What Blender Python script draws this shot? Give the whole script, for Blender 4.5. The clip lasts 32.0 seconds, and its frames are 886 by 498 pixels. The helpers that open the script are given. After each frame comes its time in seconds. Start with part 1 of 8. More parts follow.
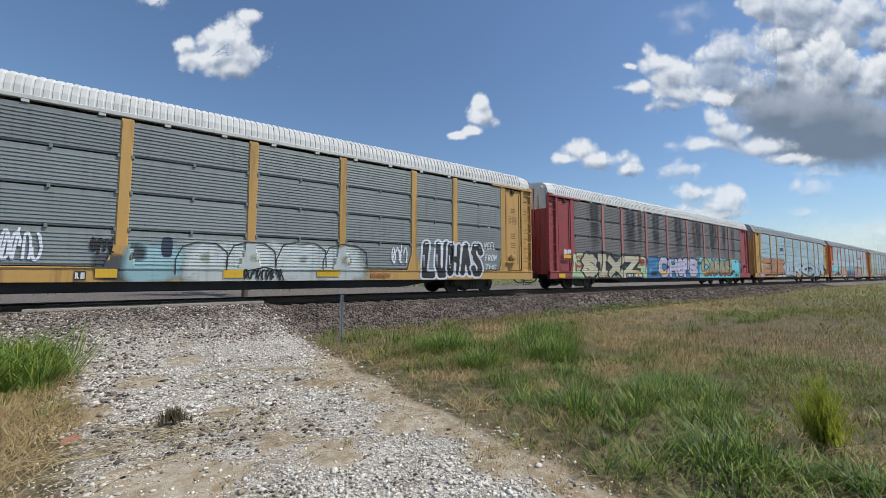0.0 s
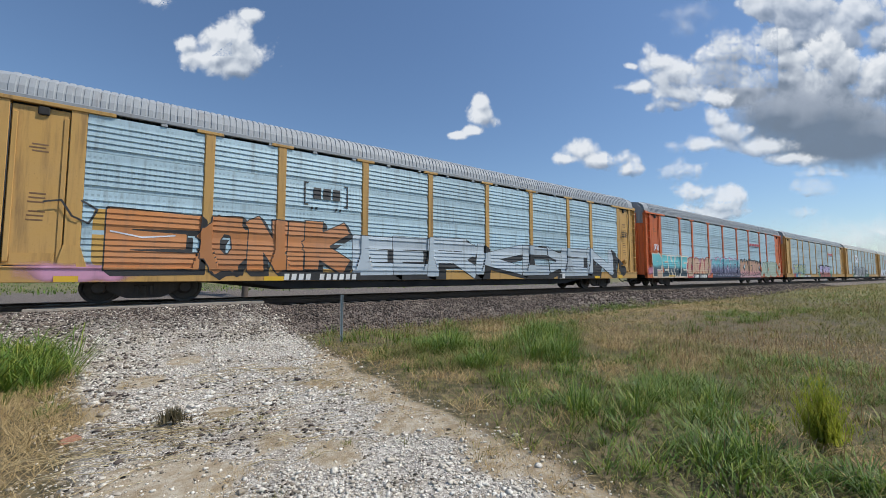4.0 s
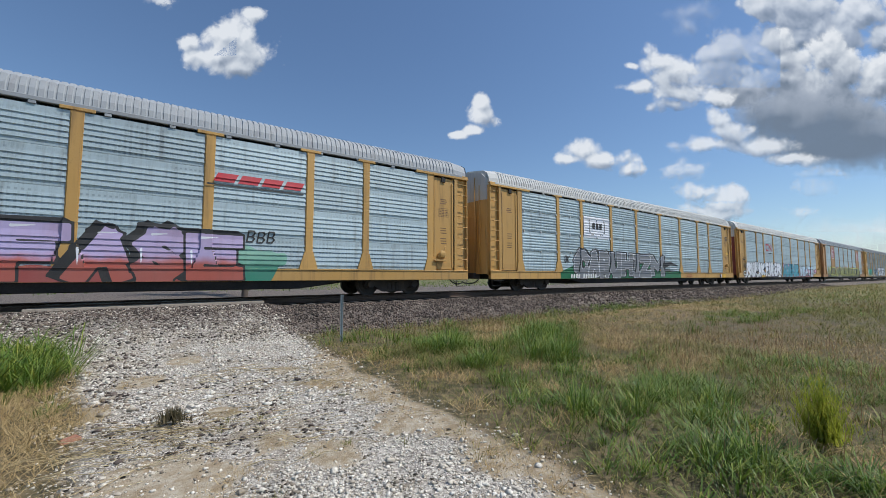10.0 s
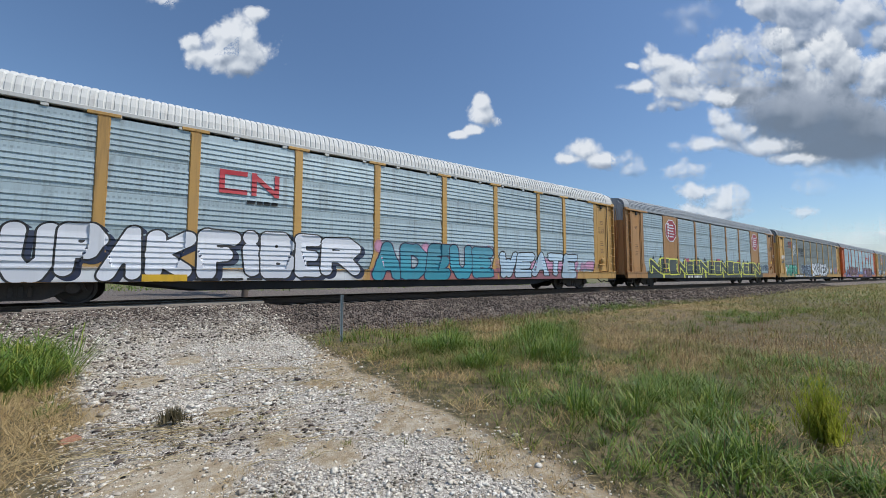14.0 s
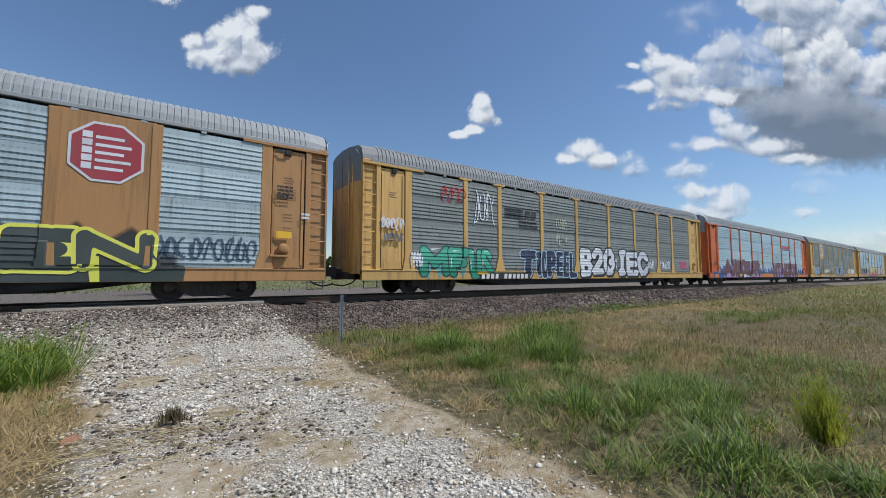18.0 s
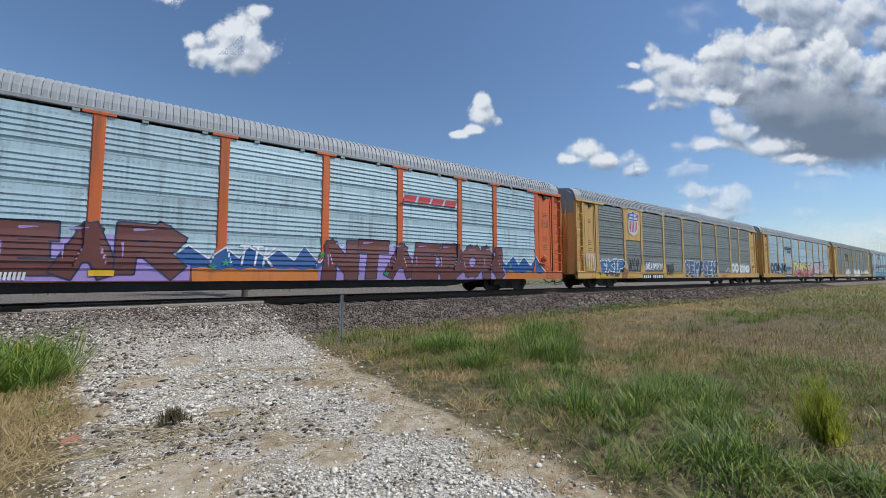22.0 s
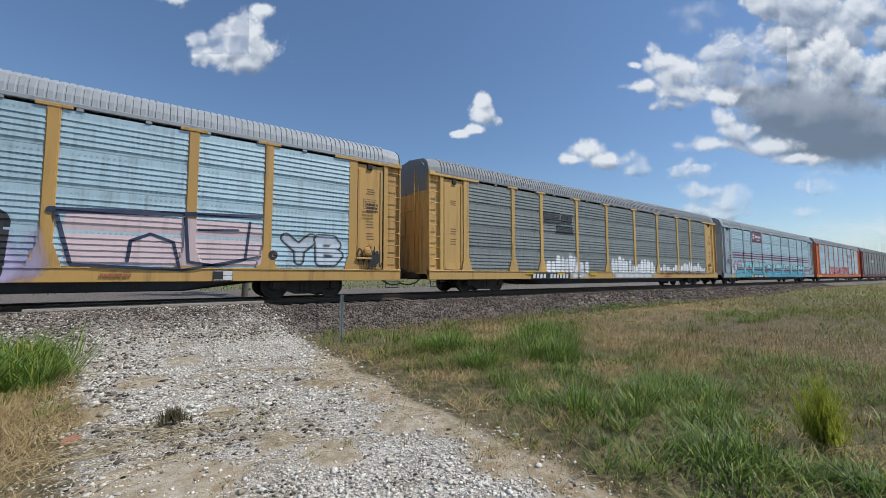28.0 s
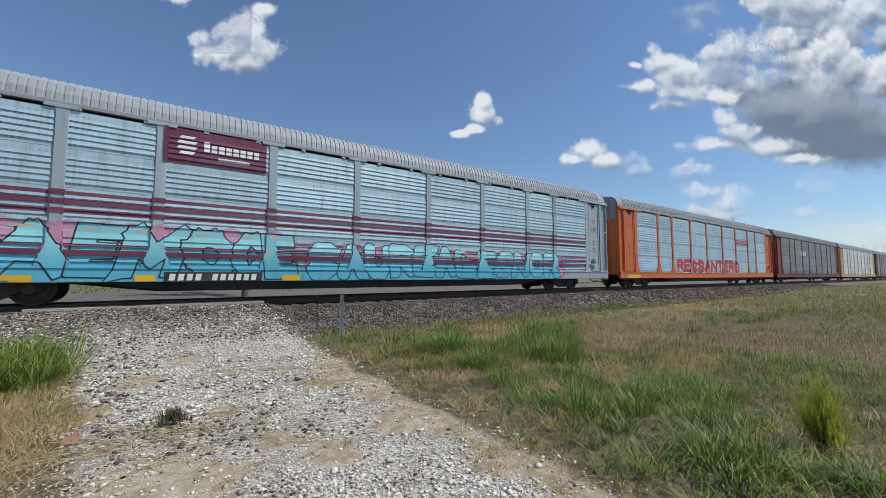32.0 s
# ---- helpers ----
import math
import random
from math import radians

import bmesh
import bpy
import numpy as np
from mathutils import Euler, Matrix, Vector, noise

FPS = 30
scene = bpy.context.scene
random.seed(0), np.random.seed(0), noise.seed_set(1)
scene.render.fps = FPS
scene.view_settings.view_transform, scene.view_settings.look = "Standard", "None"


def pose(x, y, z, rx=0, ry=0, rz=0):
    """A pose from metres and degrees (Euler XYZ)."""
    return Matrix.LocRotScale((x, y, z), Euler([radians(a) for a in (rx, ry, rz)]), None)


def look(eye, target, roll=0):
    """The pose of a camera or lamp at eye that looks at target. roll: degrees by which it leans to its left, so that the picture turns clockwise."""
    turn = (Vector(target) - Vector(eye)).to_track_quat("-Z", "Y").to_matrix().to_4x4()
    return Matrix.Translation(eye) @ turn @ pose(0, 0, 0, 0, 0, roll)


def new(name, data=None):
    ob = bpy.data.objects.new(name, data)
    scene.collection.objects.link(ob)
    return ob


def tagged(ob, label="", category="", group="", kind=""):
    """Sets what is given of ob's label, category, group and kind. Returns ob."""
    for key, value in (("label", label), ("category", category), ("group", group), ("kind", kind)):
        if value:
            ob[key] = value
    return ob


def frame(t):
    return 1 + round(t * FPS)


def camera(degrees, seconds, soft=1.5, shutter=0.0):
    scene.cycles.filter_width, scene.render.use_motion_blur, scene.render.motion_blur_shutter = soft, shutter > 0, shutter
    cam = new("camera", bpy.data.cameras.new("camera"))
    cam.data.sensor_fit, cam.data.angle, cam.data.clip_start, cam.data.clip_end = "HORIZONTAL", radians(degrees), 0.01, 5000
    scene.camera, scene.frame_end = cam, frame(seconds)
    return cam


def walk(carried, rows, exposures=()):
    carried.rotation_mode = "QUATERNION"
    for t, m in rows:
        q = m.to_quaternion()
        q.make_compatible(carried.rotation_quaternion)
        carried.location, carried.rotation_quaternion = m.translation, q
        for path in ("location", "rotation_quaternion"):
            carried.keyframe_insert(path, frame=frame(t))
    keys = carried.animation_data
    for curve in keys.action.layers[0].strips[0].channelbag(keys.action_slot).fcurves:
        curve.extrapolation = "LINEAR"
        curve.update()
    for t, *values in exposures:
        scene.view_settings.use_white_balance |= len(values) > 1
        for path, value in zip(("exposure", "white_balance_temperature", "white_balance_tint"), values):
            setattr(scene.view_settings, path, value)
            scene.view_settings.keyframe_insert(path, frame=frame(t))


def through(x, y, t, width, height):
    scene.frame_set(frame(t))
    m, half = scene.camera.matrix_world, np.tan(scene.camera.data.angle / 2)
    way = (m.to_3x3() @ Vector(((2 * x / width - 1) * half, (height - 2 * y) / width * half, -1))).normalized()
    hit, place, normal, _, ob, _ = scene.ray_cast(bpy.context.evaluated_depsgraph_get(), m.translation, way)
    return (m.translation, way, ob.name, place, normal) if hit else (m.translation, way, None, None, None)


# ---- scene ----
# World: x runs along the track (the train heads towards -x), y away from the camera, z up from the rail heads.
cam = camera(97.30, 32.0, soft=0.8)
EYE = (0.0, 0.0, 0.73)
YAW, PITCH = 35.28, 3.909
CAM_POSE = pose(*EYE, 90 + PITCH, 0, -YAW)
walk(cam, [(0.0, CAM_POSE), (32.0, CAM_POSE)], exposures=[(0.0, -0.03, 6330, 10), (3.5, -0.03, 6330, 10), (6.0, -0.08, 6270, 10), (32.0, -0.08, 6230, 10)])

FACE = 12.716         # near face of the train
HALF = 1.52           # half the width of a rack car
TRACK = FACE + HALF   # centre line of the track
PITCH_CAR, BODY = 28.55, 27.28
FRONT0 = -200.185      # front edge of the first car, before the train's travel is taken off


def travel(t):
    """Metres that the train has gone, counted from the middle of the clip."""
    u = (t - 16.0) / 16.0
    return 182.103 * u - 4.655 * u * u + 0.331 * u ** 3


# ---- world, sun ----
SUN_ELEV, SUN_AZ = radians(57), radians(131)   # azimuth counted from +y towards +x
world = bpy.data.worlds.new("sky")
scene.world = world
world.use_nodes = True
wn = world.node_tree
wn.nodes.clear()
sky = wn.nodes.new("ShaderNodeTexSky")
sky.sky_type, sky.sun_disc = "NISHITA", False
sky.sun_elevation, sky.sun_rotation = SUN_ELEV, SUN_AZ
sky.altitude, sky.air_density, sky.dust_density, sky.ozone_density = 100, 1.15, 0.25, 5.0
bg = wn.nodes.new("ShaderNodeBackground")
bg.inputs["Strength"].default_value = 0.115
wo = wn.nodes.new("ShaderNodeOutputWorld")
wn.links.new(sky.outputs[0], bg.inputs[0])
wn.links.new(bg.outputs[0], wo.inputs[0])

sun_data = bpy.data.lights.new("sun", "SUN")
sun_data.energy, sun_data.angle, sun_data.color = 4.1, radians(0.6), (1.0, 0.95, 0.87)
sun = new("sun", sun_data)
sd = Vector((math.sin(SUN_AZ) * math.cos(SUN_ELEV), math.cos(SUN_AZ) * math.cos(SUN_ELEV), math.sin(SUN_ELEV)))
sun.matrix_world = look(sd * 60, (0, 0, 0))


# ---- materials ----
class Nodes:
    """A short way to wire node trees."""

    def __init__(self, tree):
        self.tree = tree

    def add(self, kind, **values):
        n = self.tree.nodes.new("ShaderNode" + kind)
        for k, v in values.items():
            if k in n.inputs:
                s = n.inputs[k]
                if isinstance(v, bpy.types.NodeSocket):
                    self.tree.links.new(v, s)
                else:
                    s.default_value = v
        return n

    def link(self, a, b):
        self.tree.links.new(a, b)

    def math(self, op, a, b=None, c=None):
        n = self.tree.nodes.new("ShaderNodeMath")
        n.operation = op
        for i, v in enumerate((a, b, c)):
            if v is None:
                continue
            if isinstance(v, bpy.types.NodeSocket):
                self.tree.links.new(v, n.inputs[i])
            else:
                n.inputs[i].default_value = v
        return n.outputs[0]

    def vmath(self, op, a, b):
        n = self.tree.nodes.new("ShaderNodeVectorMath")
        n.operation = op
        for i, v in enumerate((a, b)):
            if isinstance(v, bpy.types.NodeSocket):
                self.tree.links.new(v, n.inputs[i])
            else:
                n.inputs[i].default_value = v
        return n.outputs[0]

    def mix(self, fac, a, b, blend="MIX"):
        n = self.tree.nodes.new("ShaderNodeMix")
        n.data_type, n.blend_type = "RGBA", blend
        for s, v in ((n.inputs[0], fac), (n.inputs[6], a), (n.inputs[7], b)):
            if isinstance(v, bpy.types.NodeSocket):
                self.tree.links.new(v, s)
            else:
                s.default_value = v if isinstance(v, (int, float)) or len(v) == 4 else (*v, 1)
        return n.outputs[2]

    def span(self, v, a, b, c=0.0, d=1.0, smooth=True):
        n = self.tree.nodes.new("ShaderNodeMapRange")
        n.interpolation_type = "SMOOTHSTEP" if smooth else "LINEAR"
        self.tree.links.new(v, n.inputs[0])
        for i, x in enumerate((a, b, c, d)):
            n.inputs[i + 1].default_value = x
        return n.outputs[0]

    def noise(self, vec, scale, detail=4.0, rough=0.6, distortion=0.0):
        n = self.tree.nodes.new("ShaderNodeTexNoise")
        if vec is not None:
            self.tree.links.new(vec, n.inputs["Vector"])
        n.inputs["Scale"].default_value, n.inputs["Detail"].default_value = scale, detail
        n.inputs["Roughness"].default_value, n.inputs["Distortion"].default_value = rough, distortion
        return n.outputs[0]

    def scaled(self, vec, s):
        return self.vmath("MULTIPLY", vec, s)

    def bump(self, height, strength, distance):
        n = self.tree.nodes.new("ShaderNodeBump")
        n.inputs["Strength"].default_value, n.inputs["Distance"].default_value = strength, distance
        self.tree.links.new(height, n.inputs["Height"])
        return n.outputs[0]


def blank(name):
    m = bpy.data.materials.new(name)
    m.use_nodes = True
    m.node_tree.nodes.clear()
    nd = Nodes(m.node_tree)
    out = m.node_tree.nodes.new("ShaderNodeOutputMaterial")
    bsdf = m.node_tree.nodes.new("ShaderNodeBsdfPrincipled")
    nd.link(bsdf.outputs[0], out.inputs[0])
    tc = m.node_tree.nodes.new("ShaderNodeTexCoord")
    return m, nd, bsdf, tc


MATS = {}
THIN = set()   # paints that lie thin and fade towards their rims


def painted(name, colour, rough=0.55, metal=0.0, dirt=(0.10, 0.075, 0.05), amount=0.45, fade=0.18, grain=0.02, mesh=0.0, top=None, cover=1.0):
    """Weathered paint or sheet metal: broad fading, streaks that run down, specks and a dulled gloss.

    top=(colour, z0, z1) sprays a second colour above; cover under 1 leaves the paint thin and patchy."""
    if name in MATS:
        return MATS[name]
    m, nd, bsdf, tc = blank(name)
    p = tc.outputs["Object"]
    info = nd.add("ObjectInfo").outputs["Random"]
    shift = nd.add("CombineXYZ", X=nd.math("MULTIPLY", info, 37.0), Y=nd.math("MULTIPLY", info, 11.0)).outputs[0]
    q = nd.vmath("ADD", p, shift)
    broad = nd.noise(q, 0.6, 3, 0.6)
    streak = nd.noise(nd.scaled(q, (5.0, 5.0, 0.35)), 1.0, 5, 0.65)
    speck = nd.noise(q, 22.0, 4, 0.7)
    base = colour
    if top:
        z = nd.math("ADD", nd.add("SeparateXYZ", Vector=p).outputs[2], nd.math("MULTIPLY", nd.math("SUBTRACT", nd.noise(q, 1.7, 4, 0.6), 0.5), 0.5))
        base = nd.mix(nd.span(z, top[1], top[2]), colour, top[0])
    col = nd.mix(nd.span(broad, 0.3, 0.7, 0.0, fade), base, tuple(min(1, c * 0.62 + 0.12) for c in colour))
    col = nd.mix(nd.span(streak, 0.48, 0.78, 0.0, amount), col, dirt)
    col = nd.mix(nd.span(speck, 0.6, 0.8, 0.0, amount * 0.7), col, dirt)
    if mesh:
        holes = nd.noise(nd.scaled(q, (9.0, 0.0, 1.1)), 1.6, 6, 0.75)
        rows = nd.noise(nd.scaled(q, (0.25, 0.0, 9.0)), 1.5, 3, 0.6)
        dark = nd.math("MULTIPLY", nd.span(holes, 0.46, 0.62), nd.span(rows, 0.42, 0.60, 0.06 * mesh, 0.34 * mesh))
        col = nd.mix(dark, col, tuple(c * 0.38 for c in colour))
        sp = nd.add("SeparateXYZ", Vector=p)
        slot = nd.span(nd.math("PINGPONG", sp.outputs[0], 0.055), 0.022, 0.034)
        row = nd.span(nd.math("FRACT", nd.math("DIVIDE", nd.math("SUBTRACT", sp.outputs[2], 0.11), 0.145)), 0.55, 0.75)
        patch = nd.span(nd.noise(nd.scaled(q, (0.8, 0.0, 1.1)), 1.0, 4, 0.6), 0.44, 0.58, 0.0, 0.42)
        col = nd.mix(nd.math("MULTIPLY", nd.math("MULTIPLY", slot, row), patch), col, tuple(c * 0.30 for c in colour))
    tone = nd.math("ADD", nd.math("MULTIPLY", info, 0.2), 0.9)
    col = nd.mix(1.0, col, nd.add("CombineXYZ", X=tone, Y=tone, Z=tone).outputs[0], "MULTIPLY")
    nd.link(col, bsdf.inputs["Base Color"])
    nd.link(nd.span(speck, 0.3, 0.75, rough - 0.08, min(1.0, rough + 0.2)), bsdf.inputs["Roughness"])
    bsdf.inputs["Metallic"].default_value = metal
    nd.link(nd.bump(nd.math("ADD", nd.math("MULTIPLY", speck, 0.3), broad), 0.35, grain), bsdf.inputs["Normal"])
    if cover < 1:
        thin = nd.math("ADD", nd.math("MULTIPLY", nd.noise(q, 2.6, 5, 0.65), 0.6), nd.math("MULTIPLY", nd.noise(nd.scaled(q, (1.5, 1.5, 16.0)), 1.0, 3, 0.6), 0.4))
        body = nd.add("Attribute")
        body.attribute_name = "body"
        mx = nd.add("MixShader", Fac=nd.math("MULTIPLY", nd.span(thin, 0.62 - 0.5 * cover, 0.82 - 0.5 * cover, cover * 0.25, 1.0), body.outputs["Fac"]))
        THIN.add(name)
        out = [n for n in m.node_tree.nodes if n.type == "OUTPUT_MATERIAL"][0]
        nd.link(nd.add("BsdfTransparent").outputs[0], mx.inputs[1])
        nd.link(bsdf.outputs[0], mx.inputs[2])
        nd.link(mx.outputs[0], out.inputs[0])
    MATS[name] = m
    return m


# ---- mesh building ----
class Shape:
    """Gathers boxes, bars and tubes into one mesh."""

    def __init__(self):
        self.v, self.f, self.smooth = [], [], []

    def add(self, verts, faces, smooth=False):
        o = len(self.v)
        self.v += [tuple(p) for p in verts]
        self.f += [tuple(i + o for i in f) for f in faces]
        self.smooth += [smooth] * len(faces)
        return self

    def box(self, x0, x1, y0, y1, z0, z1, c=0.0):
        """A box with its edges cut back by c."""
        if c <= 0:
            v = [(x, y, z) for x in (x0, x1) for y in (y0, y1) for z in (z0, z1)]
            f = [(0, 1, 3, 2), (4, 6, 7, 5), (0, 4, 5, 1), (2, 3, 7, 6), (0, 2, 6, 4), (1, 5, 7, 3)]
            return self.add(v, f)
        v, idx = [], {}
        for i, x in enumerate((x0, x1)):
            for j, y in enumerate((y0, y1)):
                for k, z in enumerate((z0, z1)):
                    sx, sy, sz = (c, -c)[i], (c, -c)[j], (c, -c)[k]
                    for a, p in enumerate(((x, y + sy, z + sz), (x + sx, y, z + sz), (x + sx, y + sy, z))):
                        idx[i, j, k, a] = len(v)
                        v.append(p)
        f = []
        for i in (0, 1):
            f.append([idx[i, j, k, 0] for j, k in ((0, 0), (0, 1), (1, 1), (1, 0))][::1 if i == 0 else -1])
            f.append([idx[j, i, k, 1] for j, k in ((0, 0), (1, 0), (1, 1), (0, 1))][::1 if i == 0 else -1])
            f.append([idx[j, k, i, 2] for j, k in ((0, 0), (0, 1), (1, 1), (1, 0))][::1 if i == 0 else -1])
        for i in (0, 1):
            for j in (0, 1):
                f.append([idx[0, i, j, 1], idx[1, i, j, 1], idx[1, i, j, 2], idx[0, i, j, 2]])
                f.append([idx[i, 0, j, 0], idx[i, 1, j, 0], idx[i, 1, j, 2], idx[i, 0, j, 2]])
                f.append([idx[i, j, 0, 0], idx[i, j, 1, 0], idx[i, j, 1, 1], idx[i, j, 0, 1]])
                for k in (0, 1):
                    f.append([idx[i, j, k, a] for a in range(3)])
        return self.add(v, f)

    def tube(self, points, r, n=6):
        """A round bar through the points."""
        pts = [Vector(p) for p in points]
        rings = []
        for i, p in enumerate(pts):
            d = (pts[min(i + 1, len(pts) - 1)] - pts[max(i - 1, 0)]).normalized()
            u = d.orthogonal().normalized() if i == 0 else (rings_u - d * rings_u.dot(d)).normalized()
            rings_u = u
            w = d.cross(u)
            rings.append([p + (u * math.cos(a) + w * math.sin(a)) * r for a in (2 * math.pi * k / n for k in range(n))])
        v = [q for ring in rings for q in ring]
        f = [(i * n + k, i * n + (k + 1) % n, (i + 1) * n + (k + 1) % n, (i + 1) * n + k) for i in range(len(pts) - 1) for k in range(n)]
        f += [tuple(range(n))[::-1], tuple((len(pts) - 1) * n + k for k in range(n))]
        return self.add(v, f, True)

    def lathe(self, profile, cx, cz, n=24):
        """Turns (radius, y) pairs about an axis along y."""
        v = [(cx + r * math.cos(2 * math.pi * k / n), y, cz + r * math.sin(2 * math.pi * k / n)) for r, y in profile for k in range(n)]
        m = len(profile)
        f = [(i * n + k, (i + 1) * n + k, (i + 1) * n + (k + 1) % n, i * n + (k + 1) % n) for i in range(m - 1) for k in range(n)]
        f += [tuple(range(n)), tuple((m - 1) * n + k for k in range(n))[::-1]]
        return self.add(v, f, False)

    def prism(self, outline, y0, y1):
        """An outline in x and z, pushed from y0 to y1."""
        n = len(outline)
        v = [(x, y0, z) for x, z in outline] + [(x, y1, z) for x, z in outline]
        f = [tuple(range(n)), tuple(range(2 * n - 1, n - 1, -1))] + [(k, n + k, n + (k + 1) % n, (k + 1) % n) for k in range(n)]
        return self.add(v, f)

    def sheet(self, rows, smooth=False):
        """A sheet through rows of points."""
        n = len(rows[0])
        v = [p for r in rows for p in r]
        f = [(i * n + k, (i + 1) * n + k, (i + 1) * n + k + 1, i * n + k + 1) for i in range(len(rows) - 1) for k in range(n - 1)]
        return self.add(v, f, smooth)

    def mesh(self, name):
        me = bpy.data.meshes.new(name)
        me.from_pydata(self.v, [], self.f)
        me.polygons.foreach_set("use_smooth", self.smooth)
        bm = bmesh.new()
        bm.from_mesh(me)
        bmesh.ops.recalc_face_normals(bm, faces=bm.faces)
        bm.to_mesh(me)
        bm.free()
        me.materials.append(None)
        return me


def part(name, data, material, parent, label="", at=None):
    """One mesh object under a thing or under a part; the mesh may be shared, the material is the object's own."""
    ob = new(name, data.mesh(name) if isinstance(data, Shape) else data)
    ob.material_slots[0].link = "OBJECT"
    ob.material_slots[0].material = material
    ob.parent = parent
    if at is not None:
        ob.matrix_basis = at
    return tagged(ob, label) if label else ob


def big_mesh(name, verts, faces, material):
    """A mesh from arrays: verts (n, 3), faces (m, k)."""
    me = bpy.data.meshes.new(name)
    k = faces.shape[1]
    me.vertices.add(len(verts))
    me.vertices.foreach_set("co", np.asarray(verts, np.float32).ravel())
    me.loops.add(faces.size)
    me.loops.foreach_set("vertex_index", faces.astype(np.int32).ravel())
    me.polygons.add(len(faces))
    me.polygons.foreach_set("loop_start", np.arange(0, faces.size, k, dtype=np.int32))
    me.polygons.foreach_set("loop_total", np.full(len(faces), k, dtype=np.int32))
    me.update(calc_edges=True)
    me.materials.append(material)
    return me
# ---- ground ----
def smooth(a, b, v):
    u = np.clip((v - a) / (b - a), 0, 1)
    return u * u * (3 - 2 * u)


def waves(x, y, seed):
    """Soft unevenness, about -1 to 1."""
    r = np.random.RandomState(seed)
    out = np.zeros_like(np.asarray(x, float))
    for k in range(7):
        a, w, ph = r.uniform(0, 6.28), 0.5 * 1.55 ** k, r.uniform(0, 6.28)
        out = out + np.sin((x * math.cos(a) + y * math.sin(a)) * w + ph) / (1 + k * 0.6)
    return out / 2.4


def road_right(y):
    return np.where(y < 8.5, 2.37 + 0.02 * y, 2.54 - 0.06 * (y - 8.5))


def road_left(y):
    return np.where(y < 8.6, 0.02 - 0.135 * y, -1.14 - 2.6 * (y - 8.6))


def on_road(x, y):
    """1 on the gravel drive and 0 off it, with a soft edge."""
    w = 0.22 * waves(x * 1.7, y * 1.7, 5)
    a = smooth(-0.35, 0.35, road_right(y) - x + w)
    b = smooth(-0.35, 0.35, x - road_left(y) + w)
    return a * b


BARE = [(0.05, 3.50, 0.75), (0.85, 3.75, 0.30), (1.15, 3.2, 0.28), (0.33, 7.95, 0.35), (1.95, 3.5, 0.35), (0.55, 4.75, 0.3), (-0.65, 5.4, 0.35), (-0.2, 6.7, 0.4), (1.75, 5.2, 0.35), (2.1, 2.3, 0.25), (1.5, 6.4, 0.3)]


def bare(x, y):
    """Where dust and dry straw lie instead of stones."""
    out = np.zeros_like(np.asarray(x, float))
    for cx, cy, r in BARE:
        d = np.hypot(x - cx, (y - cy) * 0.8) / r
        out = np.maximum(out, smooth(1.25, 0.55, d * 1.35 + 0.45 * waves(x * 3.1, y * 3.1, 27)))
    edge = smooth(0.50, 0.05, np.abs(road_right(y) - 0.12 - x) + 0.35 * waves(x * 2.2, y * 2.2, 29)) * smooth(7.6, 6.8, y)
    return np.clip(np.maximum(out, edge * 0.9), 0, 1)


def height(x, y):
    """The ground's height, without the stones that lie on it."""
    field = -0.72 + 0.045 * waves(x, y, 3) * smooth(0, 3, np.abs(y - 4) + np.abs(x)) + 0.30 * smooth(20, 58, x) * smooth(-10, 4, y)
    bank = np.maximum(field, -0.72 + 0.51 * smooth(9.3, 12.1, y))
    ramp = -0.70 + 0.60 * smooth(8.2, 12.6, y) + 0.025 * waves(x, y, 8)
    side = smooth(-0.3, 0.9, x - 2.3)
    left = smooth(-0.4, 0.8, -4.4 - x)
    off = np.maximum(side, left)
    mixed = ramp * (1 - off) + bank * off
    bed = -0.235 * off - 0.10 * (1 - off)
    far = bed - 0.5 * smooth(TRACK + 2.0, TRACK + 4.6, y) + 0.06 * waves(x * 0.4, y * 0.4, 4) * smooth(TRACK + 3, TRACK + 9, y) + 4.6 * smooth(48, 165, y)
    u = smooth(12.2, 12.6, y)
    return far * u + mixed * (1 - u)


def axis(lo, hi, step, reach):
    mid = np.arange(lo, hi + step / 2, step)
    out = step * np.cumsum(1.16 ** np.arange(1, 60))
    out = out[out < reach]
    return np.concatenate([lo - out[::-1], mid, hi + out])


gx, gy = axis(-9, 24, 0.16, 3200), axis(-2, 20, 0.16, 3200)
GX, GY = np.meshgrid(gx, gy)
GZ = height(GX, GY)
gv = np.stack([GX.ravel(), GY.ravel(), GZ.ravel()], 1)
nx, ny = len(gx), len(gy)
ii = (np.arange(ny - 1)[:, None] * nx + np.arange(nx - 1)[None, :]).ravel()
gf = np.stack([ii, ii + 1, ii + nx + 1, ii + nx], 1)


